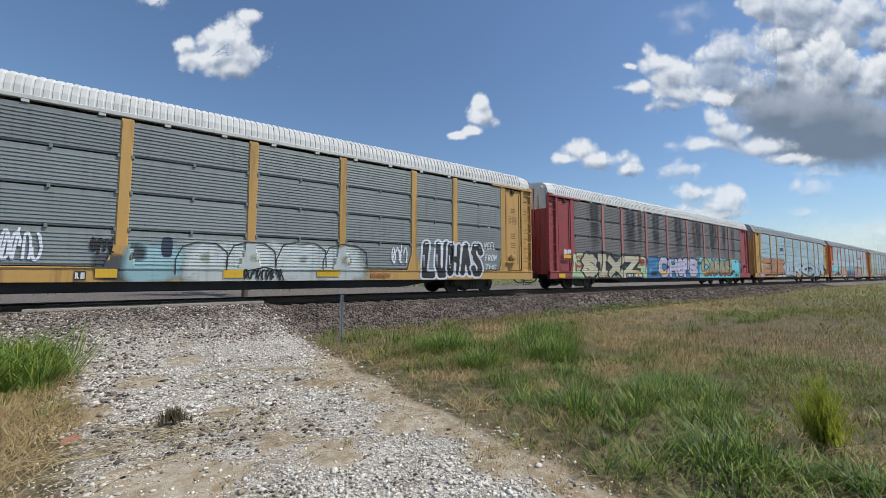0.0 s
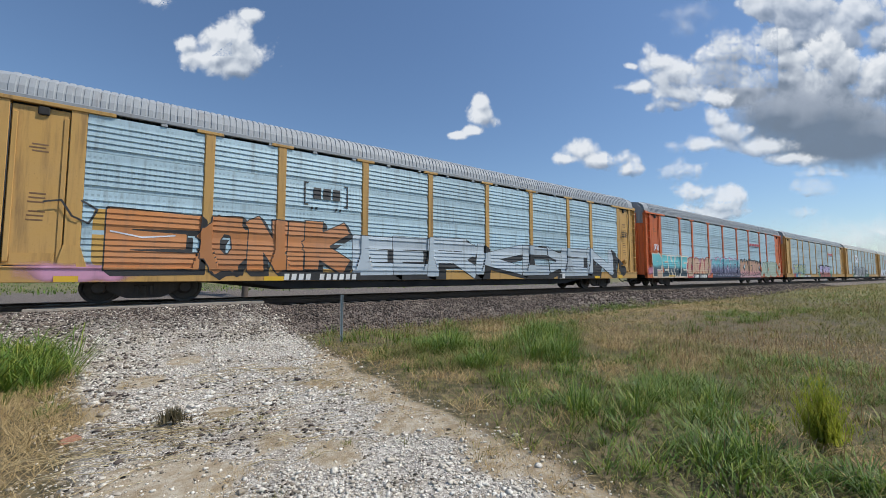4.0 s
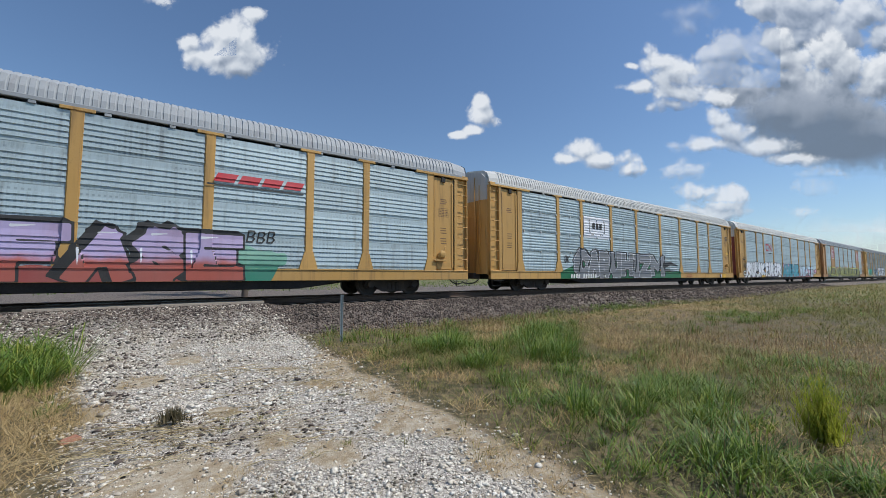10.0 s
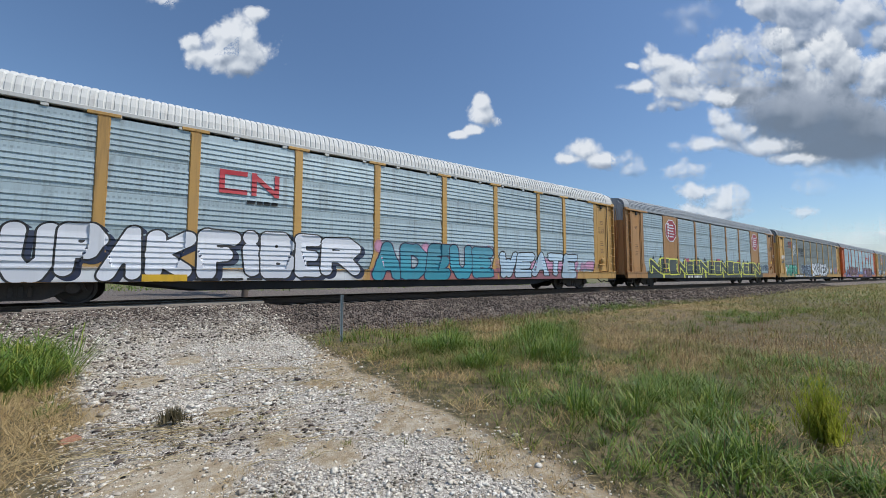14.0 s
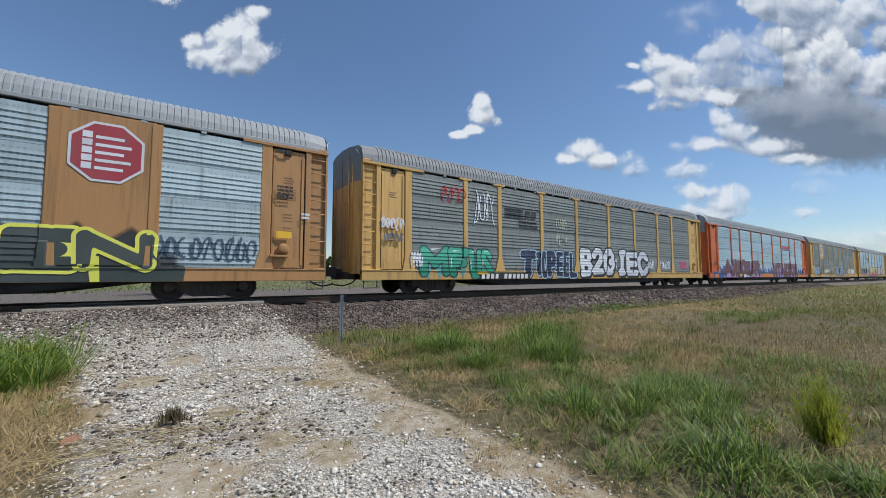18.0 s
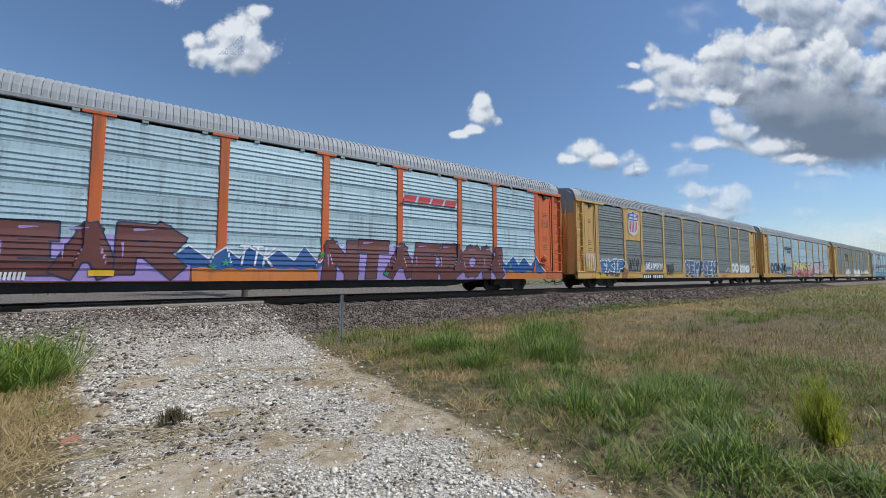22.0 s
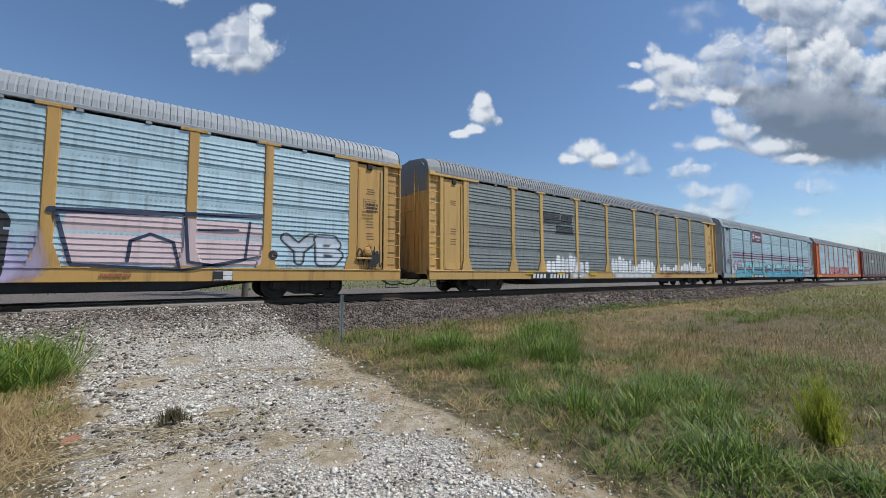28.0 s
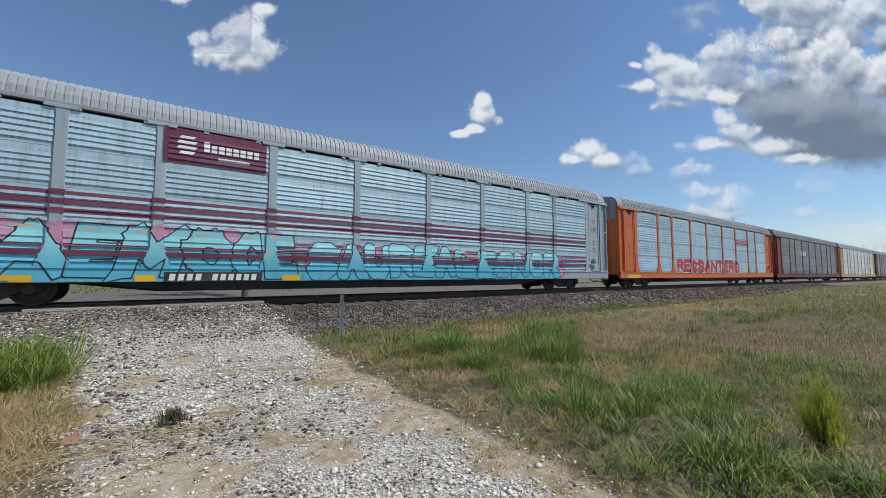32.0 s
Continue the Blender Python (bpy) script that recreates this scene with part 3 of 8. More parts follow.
g = scatter(26000, 3.2, 30, 0.0, 9.6, lambda x, y: verge(x, y) * (1 - 0.6 * lush(x, y)) * patchy(x, y, 0.45, 90) * (0.25 + 0.75 * smooth(4.5, 8.0, x)))
blades("reddish_seed_grass", g, R(0.18, 0.50, len(g)), R(0.002, 0.006, len(g)), 0.8, SEED, "thin reddish brown seed stems over the field", droop=1.4)
g = scatter(36000, 20, 90, -2, 10.8, lambda x, y: verge(x, y) * np.clip(26 / x, 0.2, 1))
blades("distant_field_grass", g, R(0.05, 0.20, len(g)), R(0.014, 0.034, len(g)), 2.4, OLIVE, "olive grass further along the track", droop=1.6)
g = scatter(26000, 20, 90, -2, 10.8, lambda x, y: verge(x, y) * patchy(x * 0.4, y * 0.7, 0.6, 89) * np.clip(26 / x, 0.2, 1))
blades("distant_dry_grass", g, R(0.05, 0.20, len(g)), R(0.014, 0.032, len(g)), 2.4, STRAW, "dry tan grass further along the track", droop=1.6)
g = scatter(24000, 20, 90, -2, 10.8, lambda x, y: verge(x, y) * patchy(x * 0.3, y * 0.8, 0.7, 95) * np.clip(26 / x, 0.2, 1))
blades("distant_green_grass", g, R(0.06, 0.22, len(g)), R(0.014, 0.034, len(g)), 2.0, GREEN, "patches of green grass further along the track", droop=1.4)
g = np.concatenate([scatter(260, 4.4, 7.6, 3.9, 6.6, lambda x, y: spots(x, y, [(5.5, 4.6, 0.6), (6.5, 5.6, 0.7), (4.9, 5.4, 0.4), (7.2, 6.2, 0.4)], 1.0, 66)), scatter(45, 2.9, 6.2, 0.4, 3.2, lambda x, y: lush(x, y) * patchy(x, y, 2.4, 67))])
blades("tall_field_grass", g, R(0.30, 0.58, len(g)), R(0.004, 0.009, len(g)), 0.9, GREEN, "tall thin green grass clumps in the field", droop=1.6, tuft=22, spread=0.10)
g = scatter(16000, 1.4, 10, -0.3, 9.6, lambda x, y: smooth(-0.5, 0.4, x - road_right(y)) * patchy(x, y, 1.2, 50))
blades("field_straw", g, R(0.03, 0.22, len(g)), R(0.003, 0.006, len(g)), 2.6, STRAW, "dry straw stems in the field", droop=2.8)
g = scatter(11000, 6.5, 30, 7.6, 9.9, lambda x, y: smooth(0.7, 0.1, np.abs(y - 8.55 - 0.02 * (x - 8) + 0.35 * waves(x, y, 31))))
blades("bank_foot_straw", g, R(0.03, 0.13, len(g)), R(0.006, 0.014, len(g)), 3.0, STRAW, "pale dry straw along the foot of the bank", droop=2.6)
g = scatter(900, -5.0, -0.7, 6.6, 9.6, lambda x, y: smooth(-0.1, 0.4, road_left(np.minimum(y, 8.6)) - 0.22 - x + 0.3 * waves(x * 2, y * 2, 6)) * smooth(9.6, 8.6, y) * smooth(6.5, 7.6, y) * (0.5 + 0.5 * patchy(x, y, 1.3, 18)))
blades("tall_verge_grass", g, R(0.34, 0.70, len(g)), R(0.010, 0.022, len(g)), 1.7, GREEN, "tall lush green grass beside the drive", droop=3.0, tuft=20, spread=0.20)
g = scatter(30000, -2.8, 0.1, 2.2, 8.0, lambda x, y: smooth(-0.2, 0.5, road_left(y) - x + 0.25 * waves(x * 3, y * 3, 6)))
blades("verge_straw", g, R(0.03, 0.14, len(g)), R(0.003, 0.006, len(g)), 3.4, STRAW, "flattened dry straw beside the drive", droop=3.0)
g = scatter(800, -3.2, -0.4, 4.4, 8.0, lambda x, y: smooth(0.0, 0.4, road_left(y) - x + 0.2 * waves(x * 3, y * 3, 6)) * (0.15 + 0.85 * patchy(x, y, 1.4, 3)) * smooth(4.8, 6.4, y))
blades("verge_green_grass", g, R(0.10, 0.30, len(g)), R(0.005, 0.010, len(g)), 1.8, GREEN, "green grass mixed into dry straw", droop=2.4, tuft=18, spread=0.10)
g = scatter(70, 0.3, 2.3, 2.0, 8.4, lambda x, y: patchy(x, y, 1.1, 61))
blades("drive_weeds", g, R(0.03, 0.09, len(g)), R(0.003, 0.006, len(g)), 1.8, OLIVE, "small weeds growing through the gravel", droop=1.8, tuft=14, spread=0.05)
g = scatter(26000, -60, 70, TRACK + 26, TRACK + 60, lambda x, y: 0.3 + 0.7 * lush(x * 0.4, y * 0.4))
blades("far_side_grass", g, R(0.08, 0.30, len(g)), R(0.04, 0.10, len(g)), 0.9, GREEN, "green grass beyond the track")


PALE_STRAW = tinted("pale_fallen_straw", [(0.0, (0.40, 0.29, 0.14)), (1.0, (0.78, 0.66, 0.40))], 0.7, 2.0, 0.1)


def strands(name, xy, length, label):
    """Long fallen stems lying nearly flat."""
    s = Shape()
    for x, y in xy:
        a, l = rng.uniform(-0.6, 0.5) + (math.pi if rng.rand() < 0.5 else 0), length * rng.uniform(0.4, 1.2)
        bend = rng.uniform(-0.35, 0.35)
        pts = []
        for k in range(5):
            u = k / 4
            px, py = x + math.cos(a + bend * u) * l * u, y + math.sin(a + bend * u) * l * u
            pts.append((px, py, float(height(np.array(px), np.array(py))) + 0.012 + 0.03 * math.sin(math.pi * u) * rng.rand()))
        s.tube(pts, rng.uniform(0.0018, 0.0036), 3)
    me = s.mesh(name)
    me.materials[0] = PALE_STRAW
    return tagged(new(name, me), label, "straw", kind="stuff")


st = np.concatenate([scatter(520, -0.9, 0.9, 3.4, 5.1, lambda x, y: np.exp(-((x + 0.15) / 0.55) ** 2 - ((y - 4.35) / 0.4) ** 2)), scatter(420, 0.4, 2.6, 1.5, 3.3, lambda x, y: patchy(x, y, 2.0, 71)), scatter(240, 0.5, 2.6, 3.0, 7.0, lambda x, y: patchy(x, y, 1.6, 72))])
g = scatter(60000, -0.9, 2.9, 1.4, 7.6, lambda x, y: bare(x, y) * smooth(-0.7, 0.0, road_right(y) - x) * (0.15 + 0.85 * patchy(x, y, 2.6, 93)) * smooth(0.35, 0.6, np.hypot(x - 0.02, y - 3.5)))
blades("drive_straw", g, R(0.015, 0.06, len(g)), R(0.002, 0.004, len(g)), 3.2, STRAW, "flattened dry straw lying on the drive", category="straw", droop=2.8)
strands("fallen_straw", st, 0.42, "fallen dry straw stems on the gravel")

# ---- single plants and the marker post ----
POST_STEEL = painted("galvanised_post_steel", (0.30, 0.34, 0.36), 0.5, 0.6, (0.14, 0.09, 0.06), 0.5)
post = tagged(new("marker_post"), "thin galvanised steel post at the edge of the grass", "post")
pz = float(height(np.array(3.15), np.array(8.28)))
part("channel", Shape().add([(x, y, z) for z in (pz - 0.1, 0.31) for x, y in ((-0.032, 0.0), (-0.020, 0.0), (-0.014, 0.022), (0.014, 0.022), (0.020, 0.0), (0.032, 0.0), (0.032, -0.006), (0.016, -0.006), (0.010, 0.016), (-0.010, 0.016), (-0.016, -0.006), (-0.032, -0.006))],
     [tuple(range(12)), tuple(range(23, 11, -1))] + [(k, (k + 1) % 12, 12 + (k + 1) % 12, 12 + k) for k in range(12)]), POST_STEEL, post)
for k in range(7):
    part("bolt_hole_stud", Shape().lathe([(0.007, -0.012), (0.007, 0.012)], 0, 0, 6), POST_STEEL, post, at=pose(0, 0.012, 0.27 - k * 0.12))
post.matrix_world = pose(3.15, 8.28, 0)

BROOM = tinted("yellow_green_weed", [(0.0, (0.34, 0.38, 0.03)), (1.0, (0.66, 0.62, 0.12)), (0.5, (0.48, 0.51, 0.06))], 0.6, 3.0, 0.5)
WEED = tinted("dark_dry_weed", [(0.0, (0.06, 0.05, 0.025)), (1.0, (0.24, 0.19, 0.09))], 0.8, 3.0, 0.1)


def bush(name, x, y, stems, tall, spread, material, label):
    """A weed of many fine upright stems with short leaves."""
    z0 = float(height(np.array(x), np.array(y)))
    weed = tagged(new(name), label, "weed")
    weed.matrix_world = pose(x, y, z0)
    leaf, stalk = [], []
    for k in range(stems):
        a, r = rng.uniform(0, 6.283), spread * abs(rng.normal(0, 0.5))
        h = tall * rng.uniform(0.45, 1.0) * (1.0 - 0.45 * min(1, r / spread))
        bx, by, tx, ty = 0.3 * r * math.cos(a), 0.3 * r * math.sin(a), r * math.cos(a), r * math.sin(a)
        for j in range(14):
            u = (j + 1) / 14
            cx, cy, cz = bx + (tx - bx) * u, by + (ty - by) * u, 0.06 + (h - 0.06) * u
            la, ll = rng.uniform(0, 6.283), 0.08 * (1.15 - u) + 0.02
            dx, dy = math.cos(la) * ll, math.sin(la) * ll
            leaf += [(cx - dy * 0.08, cy + dx * 0.08, cz), (cx + dy * 0.08, cy - dx * 0.08, cz), (cx + dx * 0.45, cy + dy * 0.45, cz + ll * 1.2)]
        stalk += [(bx - 0.003, by, 0), (bx + 0.003, by, 0), (tx, ty, h)]
    for what, v in (("foliage", leaf), ("stem", stalk)):
        part(what, big_mesh(what, np.array(v), np.arange(len(v)).reshape(-1, 3), None), material, weed)
    return weed


bush("broom_weed", 4.42, 0.88, 150, 0.74, 0.30, BROOM, "yellow-green feathery weed standing in the field grass")
bush("dark_weed", 0.10, 4.62, 22, 0.085, 0.24, WEED, "small dark dry weed on the gravel")
bush("dark_weed", 5.25, 7.2, 40, 0.20, 0.16, WEED, "small dark green weed at the foot of the bank")

BRICK = painted("red_brick_fragment", (0.34, 0.15, 0.09), 0.9, amount=0.6)
frag = tagged(new("brick_fragment", Shape().box(-0.07, 0.07, -0.05, 0.05, -0.02, 0.035, 0.015).mesh("brick_fragment")), "broken piece of red brick on the verge", "brick")
frag.data.materials[0] = BRICK
frag.matrix_world = pose(-0.63, 4.73, float(height(np.array(-0.63), np.array(4.73))) - 0.008, 6, -8, 30)

# ---- beyond the track ----
BARK = painted("grey_bark", (0.11, 0.085, 0.065), 0.95, amount=0.5)
LEAF = tinted("tree_leaves", [(0.0, (0.018, 0.045, 0.010)), (1.0, (0.11, 0.17, 0.04)), (0.5, (0.045, 0.09, 0.018))], 0.5, 0.5, 0.3)


def tree(x, y, tall, radius, leaves, seed, label):
    r = np.random.RandomState(seed)
    z0 = float(height(np.array(x), np.array(y)))
    t = tagged(new("tree"), label, "tree")
    t.matrix_world = pose(x, y, z0)
    s = Shape()
    ends = []

    def limb(p, d, length, rad, depth):
        n = 5
        for i in range(n):
            q = p + d * (length / n)
            r1 = rad * (1 - 0.45 / n)
            u = d.orthogonal().normalized()
            w = d.cross(u)
            s.add([tuple(c + (u * math.cos(a) + w * math.sin(a)) * rr) for c, rr in ((p, rad), (q, r1)) for a in (k * 1.0472 for k in range(6))], [(k, (k + 1) % 6, 6 + (k + 1) % 6, 6 + k) for k in range(6)], True)
            p, rad = q, r1
            d = (d + Vector(r.normal(0, 0.10, 3)) + Vector((0, 0, 0.03))).normalized()
            if depth < 2:
                ends.append(p.copy())
        if depth > 0:
            for k in range(5 if depth > 1 else 4):
                a = k * 2.4 + r.uniform(0, 1)
                nd_ = (d * 0.55 + Vector((math.cos(a), math.sin(a), r.uniform(-0.1, 0.5)))).normalized()
                limb(p - d * length * r.uniform(0, 0.5), nd_, length * r.uniform(0.55, 0.85), rad * 0.62, depth - 1)

    limb(Vector((0, 0, -0.2)), Vector((0.03, 0, 1)).normalized(), tall * 0.36, tall * 0.022, 2)
    part("trunk", s, BARK, t, "grey trunk with spreading limbs")
    e = np.array([tuple(p) for p in ends])
    if len(e):
        k = np.max(np.hypot(e[:, 0], e[:, 1]))
        e[:, :2] *= radius / k
        e[:, 2] *= tall * 0.93 / np.max(e[:, 2])
    c = e[r.randint(0, len(e), leaves)] + r.normal(0, 0.28, (leaves, 3)) * np.array([1, 1, 0.8])
    sz = r.uniform(0.06, 0.13, leaves)
    rot = spin(leaves)
    q = np.array([(-1, -0.45, 0), (0.2, -0.6, 0.1), (1, 0, 0), (0.2, 0.6, 0.1), (-1, 0.45, 0)])
    v = np.einsum("nij,kj->nki", rot, q) * sz[:, None, None] + c[:, None]
    f = np.array([(0, 1, 2), (0, 2, 3), (0, 3, 4)])[None] + (np.arange(leaves) * 5)[:, None, None]
    me = big_mesh("crown", v.reshape(-1, 3), f.reshape(-1, 3), None)
    part("crown", me, LEAF, t, "loose green crown with gaps")
    return t


tree(4.6, 31.0, 10.5, 4.6, 9000, 5, "broad green tree behind the track")
for x, y, h, rr, sd_ in ((-24, 150, 8, 6, 1), (-33, 155, 9, 7, 2), (4, 160, 8, 6, 3), (-48, 150, 10, 7, 4), (14, 152, 7, 6, 7)):
    tree(x, y, h, rr, 1800, sd_, "distant green tree by the farm buildings")

HEDGE = tinted("distant_hedge", [(0.0, (0.02, 0.045, 0.012)), (1.0, (0.12, 0.15, 0.05)), (0.5, (0.05, 0.08, 0.02))], 0.7, 0.3, 0.2)
hp = scatter(9000, -260, 330, 165, 185, lambda x, y: 0.35 + 0.65 * patchy(x, y * 0, 0.06, 3))
hh = rng.uniform(0.4, 3.6, len(hp)) * (0.5 + 0.9 * patchy(hp[:, 0], hp[:, 0] * 0, 0.11, 8))
v = np.einsum("nij,kj->nki", spin(len(hp)), np.array([(-1, -0.6, 0), (1, -0.6, 0), (0.9, 0.7, 0.3), (-0.8, 0.7, 0)])) * rng.uniform(0.5, 1.0, (len(hp), 1, 1)) + np.stack([hp[:, 0], hp[:, 1], height(hp[:, 0], hp[:, 1]) + hh], 1)[:, None]
f = np.array([(0, 1, 2, 3)]) + (np.arange(len(hp)) * 4)[:, None]
tagged(new("distant_hedge", big_mesh("distant_hedge", v.reshape(-1, 3), f, HEDGE)), "line of distant green trees and scrub", "hedge", kind="stuff")

HOUSE_WALL = painted("white_siding", (0.70, 0.71, 0.70), 0.7, amount=0.15)
HOUSE_ROOF = painted("grey_roof_metal", (0.20, 0.23, 0.25), 0.6, 0.2, amount=0.2)
GLASS = painted("dark_window_glass", (0.03, 0.04, 0.05), 0.15, amount=0.1)


def house(x, y, w, d, wall, ridge, label, roof_m):
    z0 = float(height(np.array(x), np.array(y)))
    h = tagged(new("farm_house"), label, "house")
    h.matrix_world = pose(x, y, z0, 0, 0, -8)
    part("wall", Shape().box(-w / 2, w / 2, 0, d, -0.3, wall).prism([(-w / 2, wall), (w / 2, wall), (0, wall)], 0.02, d - 0.02), HOUSE_WALL, h)
    s = Shape()
    s.add([(-w / 2 - 0.5, -0.5, wall - 0.1), (w / 2 + 0.5, -0.5, wall - 0.1), (w / 2 - 1.2, d / 2, ridge), (-w / 2 + 1.2, d / 2, ridge), (-w / 2 - 0.5, d + 0.5, wall - 0.1), (w / 2 + 0.5, d + 0.5, wall - 0.1)],
          [(0, 1, 2, 3), (3, 2, 5, 4), (0, 3, 4), (1, 5, 2), (0, 4, 5, 1)])
    part("roof", s, roof_m, h)
    for k in range(3):
        win = part("window", Shape().box(-0.55, 0.55, -0.06, 0.02, -0.6, 0.6), HOUSE_WALL, h, at=pose(-w * 0.3 + k * w * 0.3, 0, 1.6))
        part("pane", Shape().box(-0.45, 0.45, -0.075, -0.06, -0.5, 0.5), GLASS, win)
    return h


house(-12.5, 150, 12.5, 8, 2.7, 5.0, "white farm house with a grey hipped roof", HOUSE_ROOF)
house(0.5, 158, 10.0, 7, 2.6, 4.0, "low white farm building in the distance", HOUSE_WALL)
house(-70, 150, 12, 8, 2.7, 4.8, "white farm house with a grey roof far off", HOUSE_ROOF)
# ---- clouds: a backdrop some kilometres off that drifts slowly ----
FAR = 3000.0
FOCAL = 690.0


def bearing(px, py):
    """Way from the eye to a spot of the sky, given on a plane one focal length off."""
    return CAM_POSE.to_3x3() @ Vector(((px - 784) / FOCAL, (441 - py) / FOCAL, -1.0))


def cloud_material(name, blobs, seed, soft, wisp, thick, gloom, warped):
    """Heaped vapour that glows: rounded heaps broken up by billows, with sunlight and shade painted into the emission:
    bright where little of it lies sunward, grey below.
    """
    m = bpy.data.materials.new(name)
    m.use_nodes = True
    nt = m.node_tree
    nt.nodes.clear()
    nd = Nodes(nt)
    out = nt.nodes.new("ShaderNodeOutputMaterial")
    p = nt.nodes.new("ShaderNodeTexCoord").outputs["Object"]
    warp = nd.add("TexNoise", Vector=nd.vmath("ADD", p, (seed * 7.3, seed * 3.1, seed * 1.7)), Scale=1.5, Detail=5.0, Roughness=0.52)
    w = nd.vmath("MULTIPLY", nd.vmath("SUBTRACT", warp.outputs["Color"], (0.5, 0.5, 0.5)), (0.62 * warped, 0.48 * warped, 0.0))

    def heap(q):
        body = None
        for u, v, ru, rv in blobs:
            d = nt.nodes.new("ShaderNodeVectorMath")
            d.operation = "LENGTH"
            nd.link(nd.vmath("MULTIPLY", nd.vmath("SUBTRACT", q, (u, v, 0)), (1 / ru, 1 / rv, 0)), d.inputs[0])
            k = nd.math("SUBTRACT", 1.0, d.outputs["Value"])
            body = k if body is None else nd.math("SMOOTH_MAX", body, k, 0.2)
        return body

    def billow(q):
        s = nd.vmath("ADD", q, (seed * 7.3, seed * 3.1, seed * 1.7))
        vo = nt.nodes.new("ShaderNodeTexVoronoi")
        vo.feature, vo.normalize = "SMOOTH_F1", True
        for key, val in (("Scale", 2.3), ("Smoothness", 0.6), ("Detail", 2.0), ("Roughness", 0.45), ("Lacunarity", 2.3)):
            vo.inputs[key].default_value = val
        nd.link(s, vo.inputs["Vector"])
        return nd.math("MULTIPLY", nd.math("SUBTRACT", 0.30, vo.outputs["Distance"]), 2.2)

    def field(shift):
        q = nd.vmath("ADD", nd.vmath("ADD", p, w), shift)
        return nd.math("ADD", nd.math("MULTIPLY", heap(q), 1.15), nd.math("MULTIPLY", billow(q), wisp))

    here, near = field((0, 0, 0)), field((-0.05, 0.11, 0))
    above, high = heap(nd.vmath("ADD", p, (-0.12, 0.38, 0))), heap(nd.vmath("ADD", p, (-0.2, 0.95, 0)))
    fray = nd.noise(nd.vmath("ADD", p, (seed, 0, 0)), 6.5, 6, 0.7, 0.6)
    alpha = nd.span(nd.math("ADD", here, nd.math("MULTIPLY", nd.math("SUBTRACT", fray, 0.5), 0.55)), 0.10, soft + 0.12)
    # Painted lighting: crests brighten, parts under other heaps darken; it drives the emission colour.
    light = nd.math("MULTIPLY", nd.math("SUBTRACT", here, near), 0.62)
    light = nd.math("ADD", light, 0.75 - gloom)
    light = nd.math("SUBTRACT", light, nd.span(above, -0.05, 0.6, 0, 0.24 * thick))
    light = nd.math("SUBTRACT", light, nd.span(high, -0.1, 0.7, 0, 0.42 * thick))
    light = nd.math("ADD", light, nd.math("MULTIPLY", nd.math("SUBTRACT", fray, 0.5), 0.07))
    light = nd.math("ADD", light, nd.span(nd.noise(nd.vmath("ADD", p, (seed * 2.0, 5.0, 0)), 0.9, 3, 0.5), 0.25, 0.75, -0.07, 0.07))
    tone = nt.nodes.new("ShaderNodeValToRGB")
    tone.color_ramp.elements[0].position, tone.color_ramp.elements[0].color = -0.0, (0.175, 0.225, 0.295, 1)
    tone.color_ramp.elements[1].position, tone.color_ramp.elements[1].color = 0.95, (0.83, 0.85, 0.87, 1)
    for at, c in ((0.35, (0.37, 0.42, 0.50)), (0.65, (0.60, 0.645, 0.70))):
        e = tone.color_ramp.elements.new(at)
        e.color = (*c, 1)
    nd.link(light, tone.inputs[0])
    em = nd.add("Emission", Color=tone.outputs[0], Strength=1.0)
    mx = nd.add("MixShader", Fac=nd.math("MULTIPLY", alpha, thick if thick < 1 else 1.0))
    nd.link(nt.nodes.new("ShaderNodeBsdfTransparent").outputs[0], mx.inputs[1])
    nd.link(em.outputs[0], mx.inputs[2])
    nd.link(mx.outputs[0], out.inputs[0])
    return m


CLOUDS = []


def cloud(cx, cy, drift, blobs, seed, label, soft=0.4, wisp=1.3, thick=0.95, away=0.0, gloom=0.0, warped=1.0):
    """A cloud about one bearing; one unit of its own space is a hundredth of the focal plane's measure."""
    d = FAR + away
    unit = 100.0 / FOCAL * d
    us, vs, ru, rv = zip(*blobs)
    x0, x1 = min(u - r for u, r in zip(us, ru)) - 0.9, max(u + r for u, r in zip(us, ru)) + 0.9
    y0, y1 = min(v - r for v, r in zip(vs, rv)) - 0.8, max(v + r for v, r in zip(vs, rv)) + 0.8
    me = Shape().add([(x0, y0, 0), (x1, y0, 0), (x1, y1, 0), (x0, y1, 0)], [(0, 1, 2, 3)]).mesh("cloud")
    me.materials[0] = cloud_material("glowing_cloud_vapour", blobs, seed, soft, wisp, thick, gloom, warped)
    ob = tagged(new("cloud", me), label, "cloud", "clouds", kind="structure")
    turn = CAM_POSE.to_3x3().to_4x4() @ Matrix.Scale(unit, 4)
    ob.matrix_world = Matrix.Translation(Vector(EYE) + bearing(cx, cy) * d) @ turn
    CLOUDS.append((ob, [Matrix.Translation(Vector(EYE) + bearing(cx + drift[0] * k, cy + drift[1] * k) * d) @ CAM_POSE.to_3x3().to_4x4() for k in (0.0, 1.0)]))
    return ob


def heaped(drift, heaps, seed, label, **more):
    """A cloud from heaps (bearing across, bearing down, half width, half height) as they stand half-way through."""
    cx, cy = sum(h[0] for h in heaps) / len(heaps), sum(h[1] for h in heaps) / len(heaps)
    return cloud(cx - drift[0] / 2, cy - drift[1] / 2, drift, [((x - cx) / 100, (cy - y) / 100, rx / 100, ry / 100) for x, y, rx, ry in heaps], seed, label, **more)


